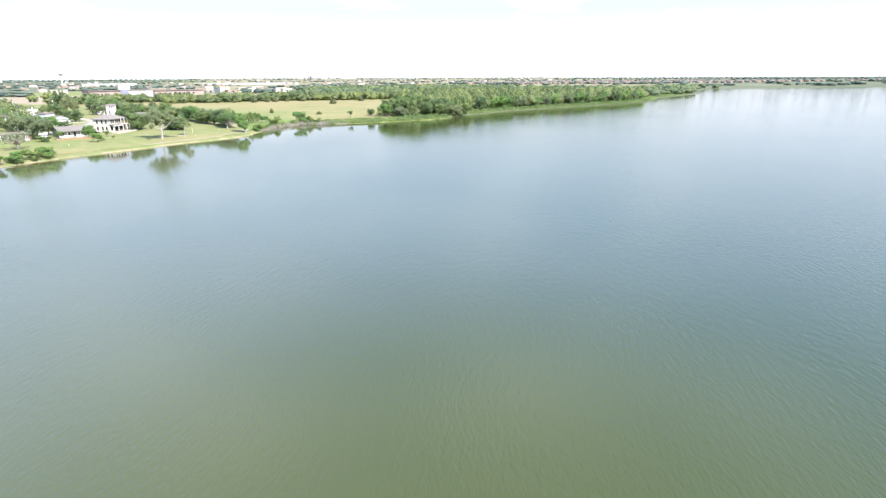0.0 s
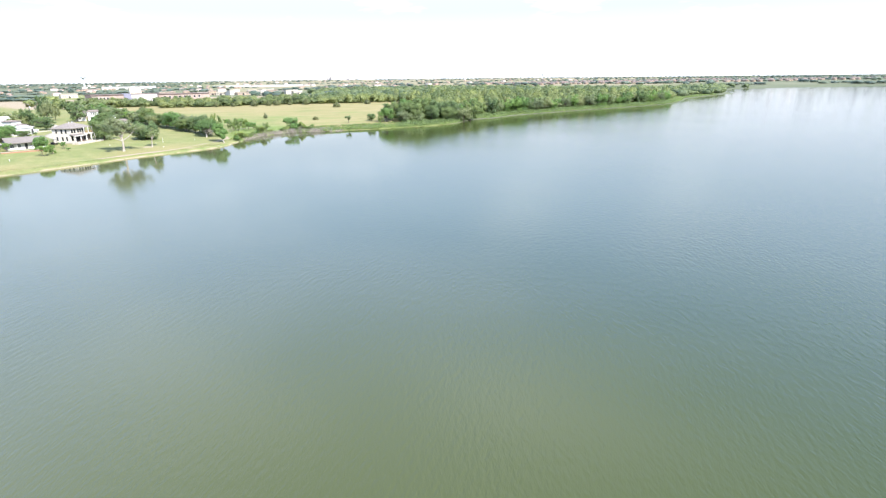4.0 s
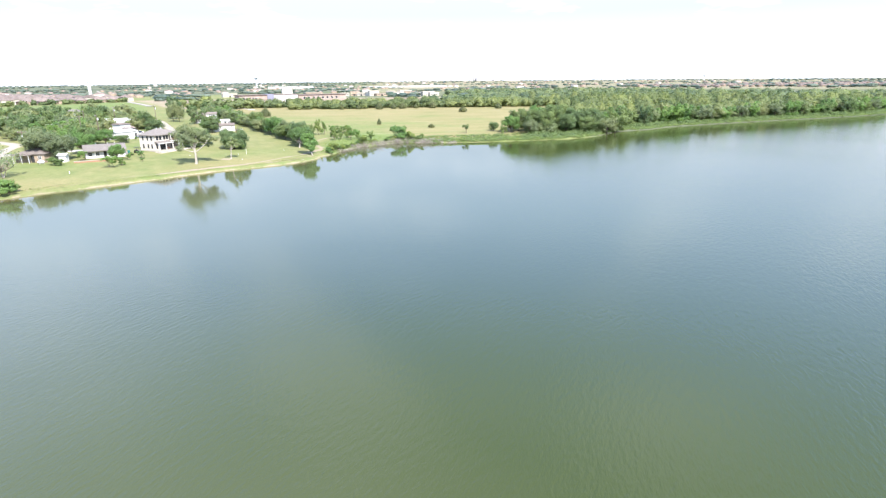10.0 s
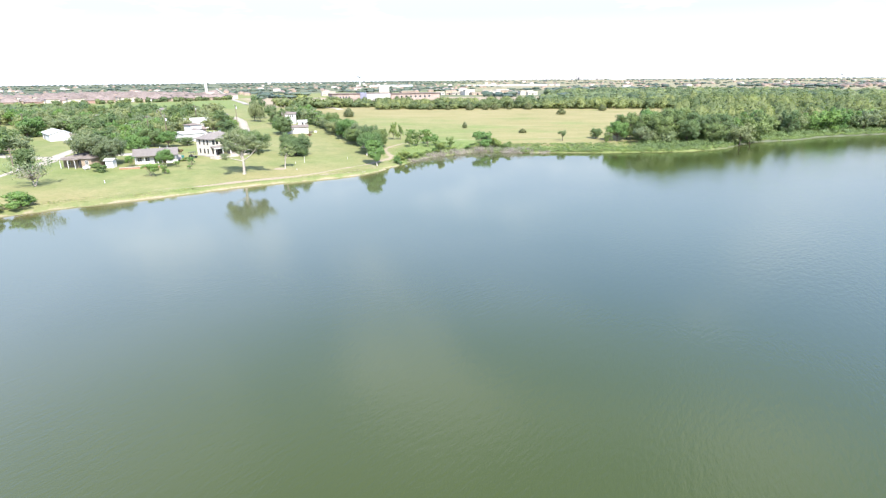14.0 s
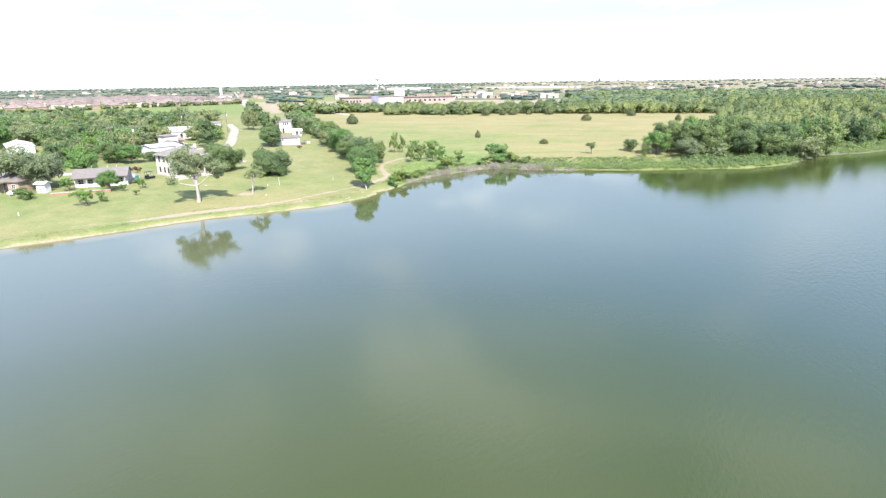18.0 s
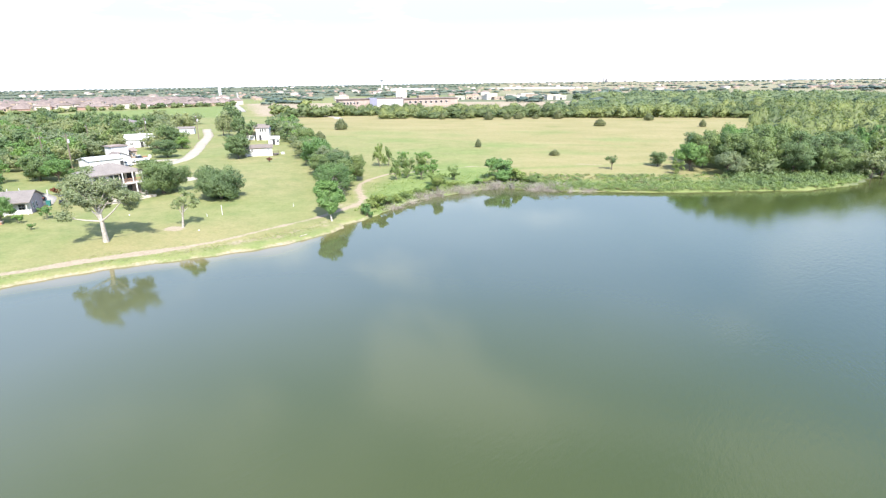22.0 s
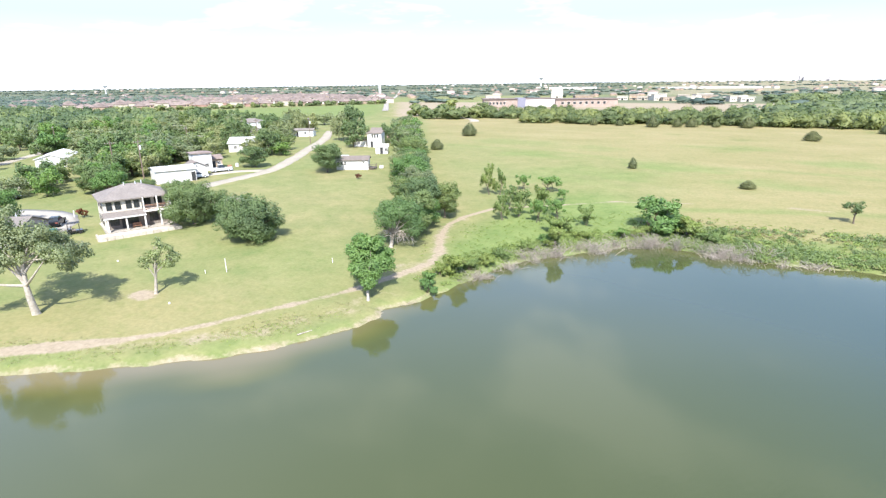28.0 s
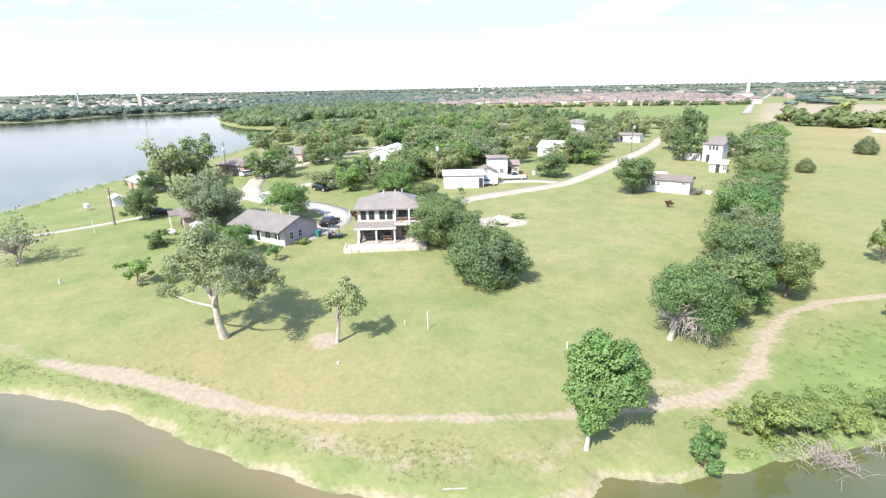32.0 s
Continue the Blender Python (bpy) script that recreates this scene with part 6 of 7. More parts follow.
# houses among the trees further back
cottage("white_house", -151, 228, 35, 11, 8, 2.8, 1.6, WHITE, WHITE_METAL, "white house with a pale metal roof", "gable", ((0.5, "front"),), (0.2, 0.8))
cottage("blue_house", -206, 277.5, 30, 11, 8, 5.0, 1.6, STEEL, SHINGLE, "grey-blue two-storey house with a dark roof", "hip", ((0.3, "front"),), (0.6, 0.85))
cottage("mobile_home", -170.5, 272.5, 30, 11, 4.5, 2.6, 0.6, STEEL, SHINGLE, "grey mobile home with a dark porch", "gable", ((0.4, "front"),), (0.2, 0.7))
cottage("white_house", -175, 228, 30, 9, 7, 2.8, 1.5, WHITE, SHINGLE_BROWN, "white house with brown roof among trees", "gable", ((0.5, "front"),), (0.2, 0.8))
cottage("white_house", -187, 260, 30, 10, 8, 3.0, 1.7, WHITE, SHINGLE, "white house with grey roof among trees", "hip", ((0.5, "front"),), (0.2, 0.8))
cottage("white_house", -165, 205, 60, 9, 7, 2.8, 1.3, WHITE, WHITE_METAL, "white bungalow with a pale roof", "gable", ((0.5, "front"),), (0.2, 0.8))
cottage("white_house", -223, 232, 40, 10, 7, 2.8, 1.4, WHITE, WHITE_METAL, "white house by the gravel road", "gable", ((0.5, "front"),), (0.2, 0.8))
cottage("white_house", -238, 262, 35, 10, 7, 2.8, 1.4, WHITE, SHINGLE, "white house half hidden by trees", "gable", ((0.5, "front"),), (0.2, 0.8))
cottage("white_house", -132, 277, 22, 7, 6, 2.9, 1.4, BRICK_TAN, SHINGLE_BROWN, "tan house at the end of the lane", "gable", ((0.5, "front"),), (0.2, 0.8))


# ---- vehicles ----
def car(x, y, rz, paint, label, long=4.6, tall_=1.45, pickup=False, category="car"):
    c = thing("pickup" if pickup else "car", x, y, gz(x, y) + 0.06, rz, label, category, "parked vehicles")
    L, W2 = long / 2, 0.9
    prof = [(-L, 0.35), (-L, 0.85), (-L + 0.15, 0.95), (-L * 0.45, 1.0), (L * 0.35, 0.98), (L * 0.9, 0.85), (L, 0.7), (L, 0.35)]
    part("body", solid([(px, sy, pz) for sy in (-W2, W2) for px, pz in prof], [tuple(range(8)), tuple(range(15, 7, -1))] + [(i, (i + 1) % 8, 8 + (i + 1) % 8, 8 + i) for i in range(8)]), paint, c)
    a0, a1, b0, b1 = (-L * 0.25, L * 0.35, -L * 0.15, L * 0.15) if pickup else (-L * 0.82, L * 0.42, -L * 0.5, L * 0.12)
    cab = part("cabin", solid([(a0, -0.82, 0.97), (a1, -0.82, 0.97), (a1, 0.82, 0.97), (a0, 0.82, 0.97), (b0, -0.62, tall_), (b1, -0.62, tall_), (b1, 0.62, tall_), (b0, 0.62, tall_)], [(0, 3, 2, 1), (4, 5, 6, 7), (0, 1, 5, 4), (1, 2, 6, 5), (2, 3, 7, 6), (3, 0, 4, 7)]), GLASS, c, "dark tinted windows")
    part("roof", boxes((b0 - 0.05, b1 + 0.05, -0.64, 0.64, tall_ - 0.02, tall_ + 0.05), bevel=0.02), paint, c)
    for sx in (-L * 0.62, L * 0.62):
        for sy in (-0.86, 0.86):
            w = part("wheel", rod(bmesh.new(), (sx, sy - 0.11, 0.33), (sx, sy + 0.11, 0.33), 0.33, 0.33, 14), RUBBER, c)
            part("rim", rod(bmesh.new(), (sx, sy - 0.125, 0.33), (sx, sy + 0.125, 0.33), 0.2, 0.2, 10), STEEL, w)
    for sy in (-0.62, 0.62):
        part("headlight", boxes((L - 0.06, L + 0.02, sy - 0.18, sy + 0.18, 0.6, 0.75)), LAMP_GLASS, c)
        part("tail_light", boxes((-L - 0.02, -L + 0.05, sy - 0.18, sy + 0.18, 0.68, 0.84)), RUST_PAINT, c)
    return c


car(-102.6, 145.6, 140, BLACK_PAINT, "black sedan parked on the pale driveway", 4.3)
car(-133.0, 151.0, 30, BLACK_PAINT, "black car parked on grass under a tree", 4.5, 1.6)
car(-122.0, 193.8, 70, WHITE_PAINT, "white pickup beside the white sheds", 5.4, 1.8, True)
car(-118.8, 184.8, 70, STEEL, "pale car before the white sheds", 4.4)
car(-170.5, 139.0, 120, WHITE_PAINT, "white car beside the brick house")
car(-184.0, 148.0, 60, BLACK_PAINT, "dark car beside the gravel road", 4.6, 1.6)
car(-190.0, 152.0, 60, RUST_PAINT, "faded red car beside the gravel road", 4.4)
car(-199.0, 166.0, 60, BLACK_PAINT, "dark pickup by the gravel road", 5.4, 1.8, True)
car(-126.0, 119.0, 100, BLACK_PAINT, "dark car at the end of the gravel road", 4.6)

cart = thing("golf_cart", -94.8, 144.6, gz(-94.8, 144.6), 70, "small dark golf cart parked on the lawn", "golf cart")
part("body", boxes((-1.1, 1.1, -0.6, 0.6, 0.3, 0.6), (-1.0, -0.4, -0.55, 0.55, 0.6, 0.9), bevel=0.04), BLACK_PAINT, cart)
part("canopy", boxes((-1.1, 0.8, -0.65, 0.65, 1.75, 1.82), bevel=0.02), TRIM, cart)
part("seat", boxes((-0.45, 0.1, -0.5, 0.5, 0.6, 0.78), (-0.5, -0.38, -0.5, 0.5, 0.78, 1.2)), PORCH, cart)
for sx, sy in ((-0.9, -0.55), (-0.9, 0.55), (0.65, -0.55), (0.65, 0.55)):
    part("strut", boxes((sx - 0.025, sx + 0.025, sy - 0.025, sy + 0.025, 0.6, 1.75)), TRIM, cart)
    part("wheel", rod(bmesh.new(), (sx * 0.95, sy - 0.1, 0.24), (sx * 0.95, sy + 0.1, 0.24), 0.24, 0.24, 12), RUBBER, cart)
bin_ = thing("wheelie_bin", -96.6, 142.4, gz(-96.6, 142.4), 35, "green plastic wheeled bin by the grey house", "bin")
part("body", solid([(-0.28, -0.3, 0.1), (0.28, -0.3, 0.1), (0.28, 0.3, 0.1), (-0.28, 0.3, 0.1), (-0.36, -0.4, 1.0), (0.36, -0.4, 1.0), (0.36, 0.4, 1.0), (-0.36, 0.4, 1.0)], [(3, 2, 1, 0), (4, 5, 6, 7), (0, 1, 5, 4), (1, 2, 6, 5), (2, 3, 7, 6), (3, 0, 4, 7)]), TEAL, bin_)
part("lid", boxes((-0.4, 0.4, -0.44, 0.44, 1.0, 1.07), bevel=0.02), TEAL, bin_)
for sy in (-0.3, 0.3):
    part("wheel", rod(bmesh.new(), (-0.3, sy - 0.04, 0.11), (-0.3, sy + 0.04, 0.11), 0.11, 0.11, 10), RUBBER, bin_)


# ---- poles, stakes and small things ----
def utility_pole(x, y, h, rz, drum=True):
    p = thing("utility_pole", x, y, gz(x, y), rz, "weathered wooden utility pole with a crossarm", "utility pole", "utility poles")
    part("shaft", rod(bmesh.new(), (0, 0, -0.3), (0, 0, h), 0.17, 0.11, 10), POLE, p)
    arm = part("crossarm", boxes((-1.1, 1.1, 0.1, 0.2, h - 0.7, h - 0.56)), POLE, p)
    for x_ in (-1.0, -0.35, 0.35, 1.0):
        part("insulator", rod(bmesh.new(), (x_, 0.15, h - 0.56), (x_, 0.15, h - 0.38), 0.05, 0.035, 8), LAMP_GLASS, arm)
    if drum:
        part("transformer", rod(bmesh.new(), (0, -0.38, h - 2.3), (0, -0.38, h - 1.4), 0.24, 0.24, 12), STEEL, p)
    return p


POLES = ((-116.2, 125.0, 9.0), (-121.8, 112.0, 6.6), (-171, 133.5, 9.6), (-131, 172, 9.6), (-127.5, 176.5, 9.6), (-153, 207, 9.5), (-146, 252, 9.5), (-215, 199, 9.5), (-160, 240, 9.5))
for i, (x, y, h) in enumerate(POLES):
    utility_pole(x, y, h, 25 + 20 * i, i % 2 == 0)


def stake(x, y, h, label, r=0.05):
    s = tagged(part("stake", rod(bmesh.new(), (0, 0, -0.2), (0, 0, h), r, r * 0.85, 8), WHITE), label, "stake", "white stakes on the lawn")
    s.matrix_world = pose(x, y, gz(x, y), random.uniform(-3, 3), random.uniform(-3, 3), 0)


stake(-59.6, 145.3, 1.9, "tall white marker stake on the lawn", 0.06)
stake(-61.6, 143.6, 0.5, "short white stub on the lawn")
stake(-50.5, 155.4, 0.7, "short white marker stake on the lawn")
stake(-92.8, 108.7, 0.6, "short white stub on the western lawn", 0.1)
stake(-57.3, 135.6, 0.18, "small white cap in the grass", 0.12)
stake(-117.5, 109.5, 2.2, "leaning white post by the track", 0.05)
stake(-105.4, 149.8, 1.2, "white mailbox post beside the driveway", 0.12)
stake(-75.9, 140.5, 0.15, "small white cap in the grass", 0.14)

sg = thing("notice_box", -143.3, 104.8, gz(-143.3, 104.8), 30, "white box on short legs on the western lawn", "box")
part("box", boxes((-0.7, 0.7, -0.35, 0.35, 0.5, 1.3), bevel=0.03), WHITE, sg)
for x in (-0.6, 0.6):
    part("leg", boxes((x - 0.05, x + 0.05, -0.05, 0.05, -0.1, 0.5)), WHITE, sg)
tk2 = thing("propane_tank", -109.5, 121.2, gz(-109.5, 121.2), 60, "white rounded tank on the grass by the cabin", "tank")
bm_ = bmesh.new()
bmesh.ops.create_uvsphere(bm_, u_segments=16, v_segments=10, radius=0.5, matrix=Matrix.LocRotScale((0, 0, 0.55), None, (1.9, 1, 1)))
part("tank", bm_, WHITE_PAINT, tk2, smooth=True)
for x in (-0.55, 0.55):
    part("foot", boxes((x - 0.1, x + 0.1, -0.3, 0.3, -0.05, 0.2)), CONCRETE, tk2)
rv = thing("camper", -103.2, 219.4, gz(-103.2, 219.4), 30, "white rounded camper behind the mobile home", "camper")
part("shell", boxes((-2.2, 2.2, -1.1, 1.1, 0.5, 2.5), bevel=0.35), WHITE_PAINT, rv)
for sx in (-0.5, 0.4):
    for sy in (-1.0, 1.0):
        part("wheel", rod(bmesh.new(), (sx, sy - 0.1, 0.33), (sx, sy + 0.1, 0.33), 0.33, 0.33, 12), RUBBER, rv)
window(rv, 0.8, -1.13, 1.6, 0.9, 0.6)
jk = random.Random(12)
mg = np.linspace(-1, 1, 41)
MU, MV = [a.ravel() for a in np.meshgrid(mg, mg)]
mr = np.hypot(MU, MV)
mx, my = -90.0 + 3.3 * MU + 1.6 * MV, 171.6 + 4.3 * MV - 0.5 * MU
mound_rng = np.random.default_rng(3)
mh = smooth(1, 0.15, mr + 0.16 * wiggle(mx * 1.1, my * 1.1)) * (0.62 + 0.45 * wiggle(mx * 0.9, my * 0.8)) + 0.09 * mound_rng.normal(size=mr.shape) * smooth(1, 0.6, mr)
mq = (np.arange(40)[:, None] * 41 + np.arange(40)[None]).ravel()
mound = np_mesh("rubble_mound", np.stack([mx, my, height(mx, my) + np.where(mr < 0.98, mh - 0.02, -0.1)], 1), np.stack([mq, mq + 1, mq + 42, mq + 41], 1), RUBBLE)
tagged(mound, "low mound of tan earth and broken rubble beside the lane", "rubble")
for i in range(46):
    s = 0.1 + 0.24 * jk.random() ** 2
    o = part("rubble_stone", boxes((-s, s, -s * 0.7, s * 0.7, -0.1, s * 0.6), bevel=s * 0.2), RUBBLE)
    a, q = jk.uniform(0, 6.283), jk.random() ** 0.5
    x, y = -90.0 + 3.3 * q * math.cos(a) + 1.6 * q * math.sin(a), 171.6 + 4.3 * q * math.sin(a) - 0.5 * q * math.cos(a)
    near_i = int(np.argmin(np.hypot(mx - x, my - y)))
    o.matrix_world = pose(x, y, gz(x, y) + max(0.0, float(mh[near_i])), jk.uniform(-15, 15), jk.uniform(-15, 15), jk.uniform(0, 180))
    tagged(o, "pale rubble stone on the mound beside the lane", "stone", "rubble heap")
for i, (x, y) in enumerate(((-89.4, 219.4), (-121.5, 196.5), (-123.5, 197.8), (-120.2, 187.0), (-125.0, 201.5))):
    o = part("crate", boxes((-0.5, 0.5, -0.4, 0.4, 0, 0.7 + 0.2 * (i % 3)), bevel=0.04), (WHITE, STEEL, TERRACOTTA)[i % 3])
    o.matrix_world = pose(x, y, gz(x, y), 0, 0, 33 * i)
    tagged(o, ("white crate beside the houses", "grey crate beside the houses", "brown crate beside the houses")[i % 3], "crate", "odds and ends by the sheds")
log = part("driftwood_log", rod(bmesh.new(), (-0.8, 0, 0.05), (0.8, 0.1, 0.07), 0.07, 0.045, 8), DEADWOOD)
log.matrix_world = pose(-39.4, 138.5, gz(-39.4, 138.5), 0, 0, 65)
tagged(log, "bleached driftwood log lying on the bank", "log")


# ---- the suburb, the school and the far skyline ----
def suburb_house(wall, label, w, d, hh):
    h = thing("suburban_house", 0, 0, 0, 0, label, "house", "houses of the far suburb")
    part("wall", boxes((-w / 2, w / 2, -d / 2, d / 2, -1, hh)), wall, h)
    part("roof", hip(-w / 2, w / 2, -d / 2, d / 2, hh, 3.0, 0.2, 0.5), SHINGLE_TAN, h)
    part("garage_door", boxes((-w / 2 + 0.8, -w / 2 + 5.2, -d / 2 - 0.08, -d / 2, 0, 2.3)), WHITE, h)
    for cx in (w * 0.15, w * 0.36):
        part("window", boxes((cx - 0.8, cx + 0.8, -d / 2 - 0.06, -d / 2, 0.9, 2.3)), GLASS, h)
    return h


SUB = [suburb_house(BRICK_TAN, "tan brick suburban house with a taupe roof", 13, 12, 3.2), suburb_house(BRICK_RED, "reddish brick suburban house with a taupe roof", 14, 11, 3.1), suburb_house(STONE, "pale stone two-storey suburban house with a taupe roof", 12, 11, 5.2)]
sr = random.Random(8)
a_, b_2 = Vector((-585, 335)), Vector((-372, 640))
run = (b_2 - a_).normalized()
back = Vector((-run.y, run.x))
first = {}
for row in range(7):
    for i in range(22):
        p = a_ + run * (i * 17.2 + sr.uniform(-2, 2) + 3 * row) + back * (14 + row * 34)
        k = sr.choice((0, 0, 1, 2))
        m = pose(p.x, p.y, gz(p.x, p.y), 0, 0, math.degrees(math.atan2(run.y, run.x)) + (0 if row % 2 else 180))
        if k not in first:
            first[k] = m
        else:
            copy_thing(SUB[k], m)
for k, m in first.items():
    SUB[k].matrix_world = m


def rooftops(name, seed, pts, wall, roof, label, s=1.0):
    """Far houses, too many and small to count: walls and hipped roofs."""
    rng = np.random.default_rng(seed)
    VW, FW, VR, FR = [], [], [], []
    for x, y in pts:
        z = gz(x, y)
        a = rng.choice((0.3, 1.87)) + rng.normal() * 0.1
        w, d, hh = s * rng.uniform(6, 9), s * rng.uniform(5, 6.5), s * rng.uniform(3, 5.5)
        c, q = math.cos(a), math.sin(a)
        P = [(x + u * w * c - v * d * q, y + u * w * q + v * d * c) for u, v in ((-1, -1), (1, -1), (1, 1), (-1, 1))]
        b = len(VW)
        VW += [(px, py, z - 1) for px, py in P] + [(px, py, z + hh) for px, py in P]
        FW += [(b, b + 1, b + 5, b + 4), (b + 1, b + 2, b + 6, b + 5), (b + 2, b + 3, b + 7, b + 6), (b + 3, b, b + 4, b + 7)]
        r = len(VR)
        VR += [(px, py, z + hh) for px, py in P] + [(x - 0.4 * w * c, y - 0.4 * w * q, z + hh + s * 2.6), (x + 0.4 * w * c, y + 0.4 * w * q, z + hh + s * 2.6)]
        FR += [(r, r + 1, r + 5, r + 4), (r + 2, r + 3, r + 4, r + 5), (r + 1, r + 2, r + 5, r + 5), (r + 3, r, r + 4, r + 4)]
    e = tagged(np_mesh(name, np.array(VW), np.array(FW), wall), label, "houses", kind="stuff")
    me = bpy.data.meshes.new("roofs")
    me.from_pydata(VR, [], [tuple(dict.fromkeys(f)) for f in FR])
    me.materials.append(roof)
    ro = new("roofs", me)
    ro.parent = e
    return e


fr_ = np.random.default_rng(15)
pts = [(a_ + run * u + back * v) for u in np.arange(-60, 420, 19) for v in np.arange(265, 640, 34)]
rooftops("far_suburb", 1, [(p.x + fr_.normal() * 3, p.y + fr_.normal() * 3) for p in pts], BRICK_TAN, SHINGLE_TAN, "close rows of taupe-roofed suburban houses")
pts = [(x + fr_.normal() * 8, y + fr_.normal() * 8) for x in np.arange(500, 1500, 27) for y in np.arange(960, 1700, 60) if 0.45 * x + 0.9 * y > 1260 and x < 1.35 * y + 150 and x > 0.3 * y]
rooftops("east_suburb", 2, pts, BRICK_TAN, SHINGLE_TAN, "rows of tan and taupe houses beyond the eastern woods", 0.66)
pts = [(-940 - abs(fr_.normal()) * 520, fr_.uniform(-420, 620)) for _ in range(430)]
rooftops("west_town", 3, pts, CREAM, SHINGLE_TAN, "pale houses of a town beyond the lake", 0.55)
pts = []
while len(pts) < 420:
    a, r = fr_.uniform(-62, 28), 900 * math.exp(1.35 * fr_.random())
    x, y = r * math.sin(radians(a)), r * math.cos(radians(a))
    if r > 1450 or (-40 < a < -8 and r > 980):
        pts.append((x, y))
rooftops("distant_houses", 4, pts[:230], BRICK_TAN, SHINGLE_TAN, "scattered pale houses towards the horizon", 0.75)
rooftops("distant_sheds", 5, pts[360:], CREAM, SHINGLE_TAN, "long pale warehouses towards the horizon", 1.1)

school = thing("school", -172, 575, gz(-172, 575), 41, "long red-brick school with white and blue blocks", "school")
part("brick_wing", boxes((-56, -20, -14, 14, -1, 5.5), (6, 60, -16, 12, -1, 5)), BRICK_PINK, school)
part("white_hall", boxes((-20, 6, -12, 12, -1, 5.6)), PALE_BLOCK, school)
part("blue_hall", boxes((-27, -20.1, -15, 8, -1, 6.2)), BLUE, school)
part("flat_roof", boxes((-57, -27.2, -15, 15, 5.5, 5.9), (6.1, 61, -17, 13, 5.0, 5.4), (-20.1, 6.05, -12.5, 12.5, 5.6, 6.0)), SHINGLE_TAN, school)
for i in range(6):
    window(school, -54 + i * 3.1, -14.05, 2.9, 1.8, 1.8, bars=False)
for i in range(8):
    window(school, 12 + i * 5.2, -16.05, 2.7, 2.4, 1.8, bars=False)
school.matrix_world = Matrix.LocRotScale((-170, 568, gz(-170, 568)), Euler((0, 0, radians(30))), (0.97, 0.97, 1.25))
def store(x, y, w, d, hh, rz, mat, label):
    o = thing("store", x, y, gz(x, y), rz, label, "building", "flat-roofed buildings")
    part("wall", boxes((-w / 2, w / 2, -d / 2, d / 2, -1, hh)), mat, o)
    part("flat_roof", boxes((-w / 2 - 0.4, w / 2 + 0.4, -d / 2 - 0.4, d / 2 + 0.4, hh, hh + 0.5)), CONCRETE, o)
    part("parapet", boxes((-w / 2 - 0.4, w / 2 + 0.4, -d / 2 - 0.4, -d / 2, hh + 0.5, hh + 1.1)), mat, o)
    part("door", boxes((-1.2, 1.2, -d / 2 - 0.1, -d / 2, 0, 2.4)), GLASS, o)
    for k in (-0.36, -0.22, 0.22, 0.36):
        window(o, k * w, -d / 2 - 0.03, 1.8, 1.6, 1.2, bars=False)
    return o


st_rng = random.Random(31)
for i in range(13):
    u = i / 12
    store(-150 + 128 * u + st_rng.uniform(-3, 3), 792 - 62 * u + st_rng.uniform(-9, 9), st_rng.uniform(9, 17), st_rng.uniform(8, 12), st_rng.uniform(3.2, 6.5), 20 + st_rng.uniform(-12, 12), (CREAM, BRICK_TAN, STONE, CREAM)[i % 4], ("cream flat-roofed store beyond the trees", "tan flat-roofed store beyond the trees", "pale stone store beyond the trees", "small cream shop beyond the trees")[i % 4])
store(-270, 890, 16, 12, 11, 25, CREAM, "tall cream hall beyond the school")
store(-205, 800, 22, 14, 5, 30, BRICK_TAN, "tan hall beyond the school")
store(-330, 800, 20, 14, 5, 30, STONE, "pale hall beside the far road")
store(-173, 1972, 300, 30, 4.5, -8, WHITE_METAL, "long white warehouse on the far plain")
store(-560, 1900, 150, 26, 7, 10, WHITE_METAL, "white warehouse towards the horizon")


def water_tower(x, y, h, r, label):
    t = thing("water_tower", x, y, gz(x, y), 0, label, "water tower", "water towers")
    bm = bmesh.new()
    bmesh.ops.create_uvsphere(bm, u_segments=24, v_segments=12, radius=r, matrix=Matrix.LocRotScale((0, 0, h - r * 0.55), None, (1, 1, 0.55)))
    part("tank", bm, STEEL, t, smooth=True)
    part("stem", rod(bmesh.new(), (0, 0, -1), (0, 0, h - r), r * 0.32, r * 0.24, 16), STEEL, t)
    part("collar", rod(bmesh.new(), (0, 0, h - r * 1.35), (0, 0, h - r * 0.7), r * 0.26, r * 0.6, 16), STEEL, t)
    return t


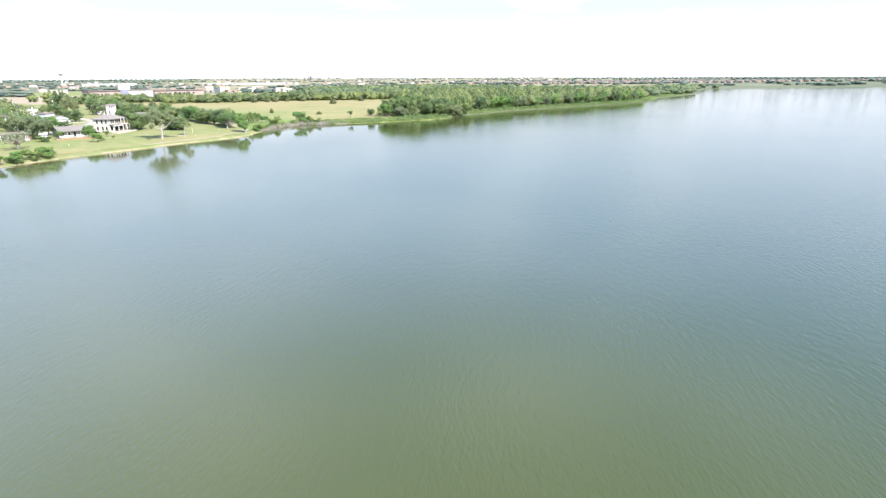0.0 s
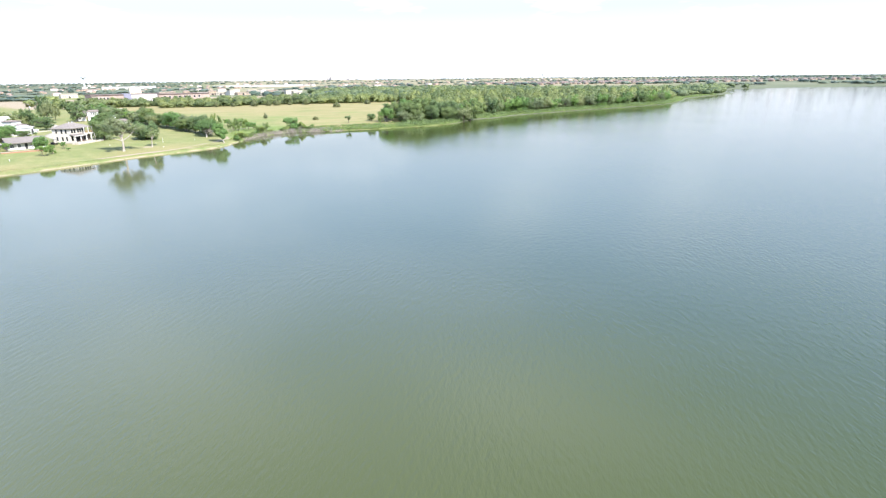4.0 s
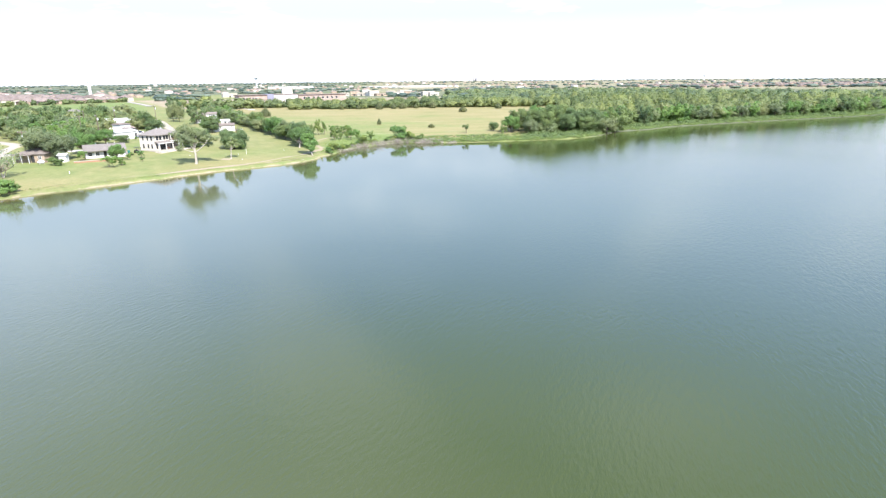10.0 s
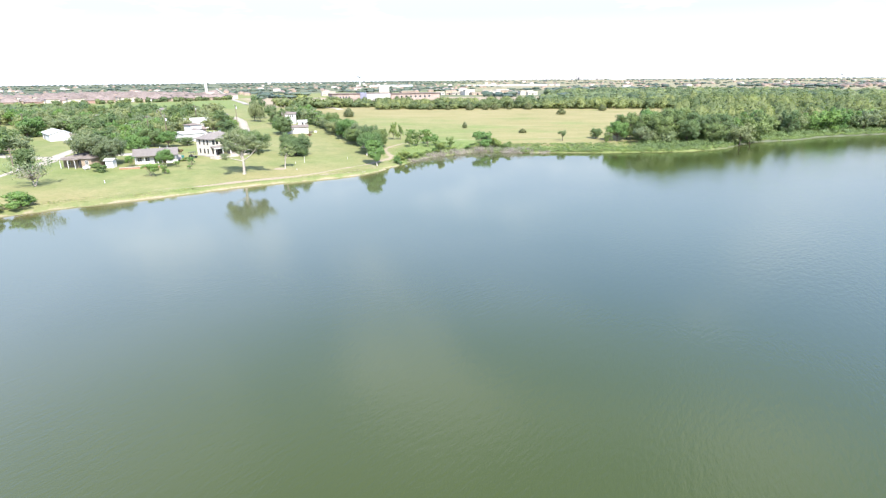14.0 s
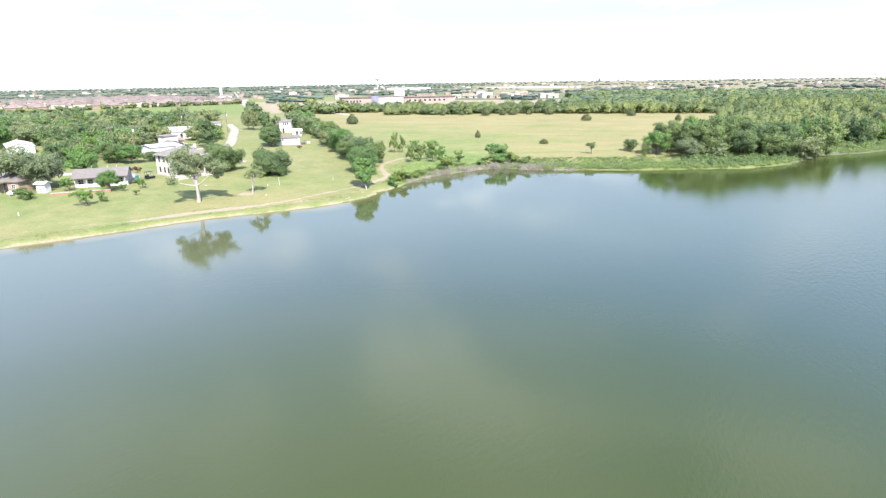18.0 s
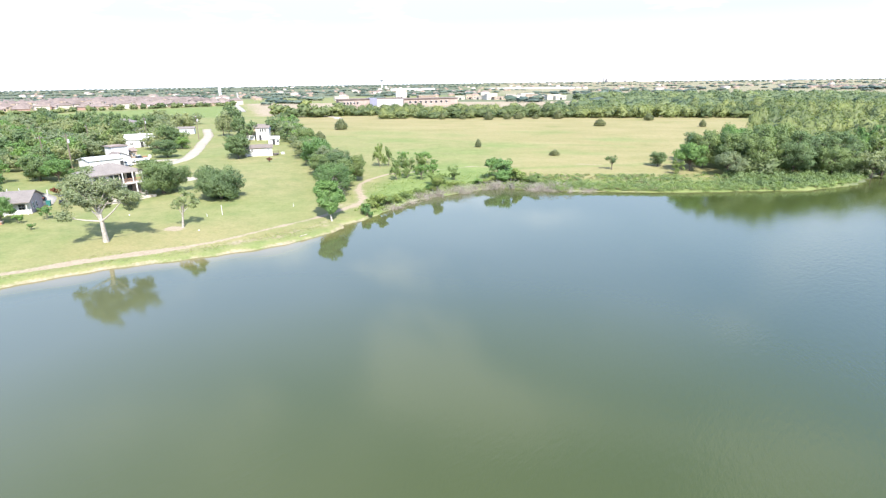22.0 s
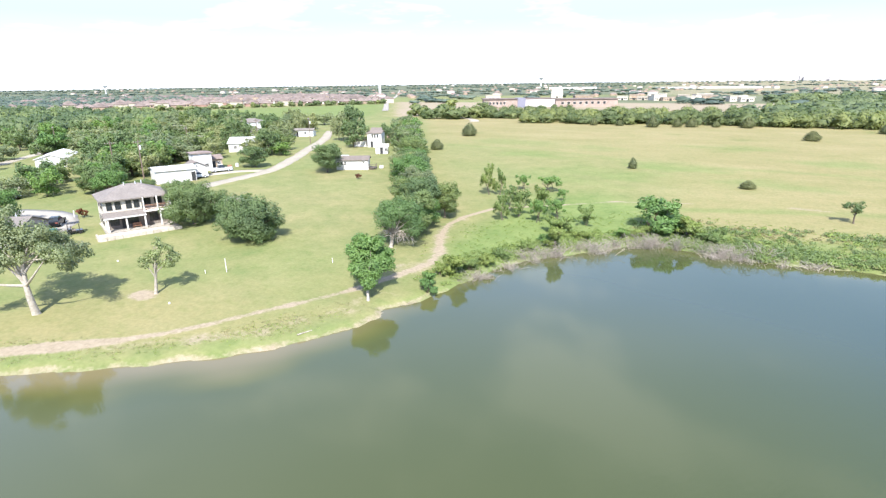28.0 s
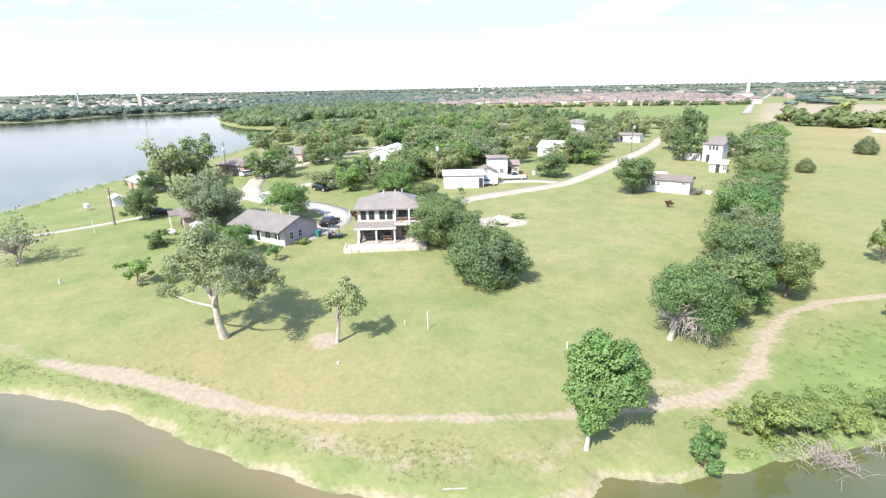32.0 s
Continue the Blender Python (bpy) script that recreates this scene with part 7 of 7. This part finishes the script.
water_tower(-898, 2513, 46, 11, "pale mushroom-shaped water tower on the horizon")
water_tower(1479, 3343, 32, 9, "pale water tower beyond the eastern woods")
water_tower(-1776, 1074, 32, 7, "pale water tower beyond the western woods")
water_tower(-1150, -45, 22, 3.2, "pale water tower beyond the western town")
st = thing("standpipe", -689, 1025, gz(-689, 1025), 0, "slender white standpipe tower beside the far road", "water tower", "water towers")
part("shaft", rod(bmesh.new(), (0, 0, -1), (0, 0, 27), 2.6, 2.6, 20), WHITE, st)
part("cap", rod(bmesh.new(), (0, 0, 27), (0, 0, 30.5), 4.2, 4.2, 20), WHITE, st)
el = thing("concrete_plant", 0, 0, 0, 0, "tall grey industrial tower with a conveyor by the lake", "plant")
part("tower", boxes((-5, 5, -5, 5, -1, 20)), CONCRETE, el)
part("head_house", boxes((-8, 4, -4, 4, 20, 24)), STEEL, el)
part("conveyor", solid([(6, -1, 16), (50, -1, 1), (50, 1, 1), (6, 1, 16), (6, -1, 18), (50, -1, 3), (50, 1, 3), (6, 1, 18)], [(0, 1, 2, 3), (4, 7, 6, 5), (0, 4, 5, 1), (1, 5, 6, 2), (2, 6, 7, 3), (3, 7, 4, 0)]), STEEL, el)
part("low_hall", boxes((-40, -8, -8, 8, -1, 5)), WHITE_METAL, el)
el.matrix_world = Matrix.LocRotScale((-1000, 60, gz(-1000, 60)), Euler((0, 0, radians(60))), (0.6, 0.6, 0.75))
cr_ = random.Random(6)
for i in range(20):
    u = cr_.gauss(0, 1)
    x = 260 + 190 * u if i < 14 else cr_.uniform(-800, -200)
    y = 4720 + cr_.uniform(-60, 60)
    hh, w = (cr_.uniform(24, 50) if abs(u) < 0.8 else cr_.uniform(16, 26)), cr_.uniform(50, 130)
    o = thing("office_tower", x, y, gz(x, y), 0, "distant pale office block on the horizon", "building", "far skyline")
    part("wall", boxes((-w / 2, w / 2, -10, 10, -1, hh)), PALE_BLOCK, o)
    part("roof_plant", boxes((-w / 4, w / 4, -5, 5, hh, hh + 4)), PALE_BLOCK, o)

# first plantings of the library trees
for ob, x, y, h, w, ref in FIRST:
    ob.matrix_world = Matrix.LocRotScale((x, y, gz(x, y) - 0.05), Euler((0, 0, x)), (w / ref[1], w / ref[1], h / ref[0]))
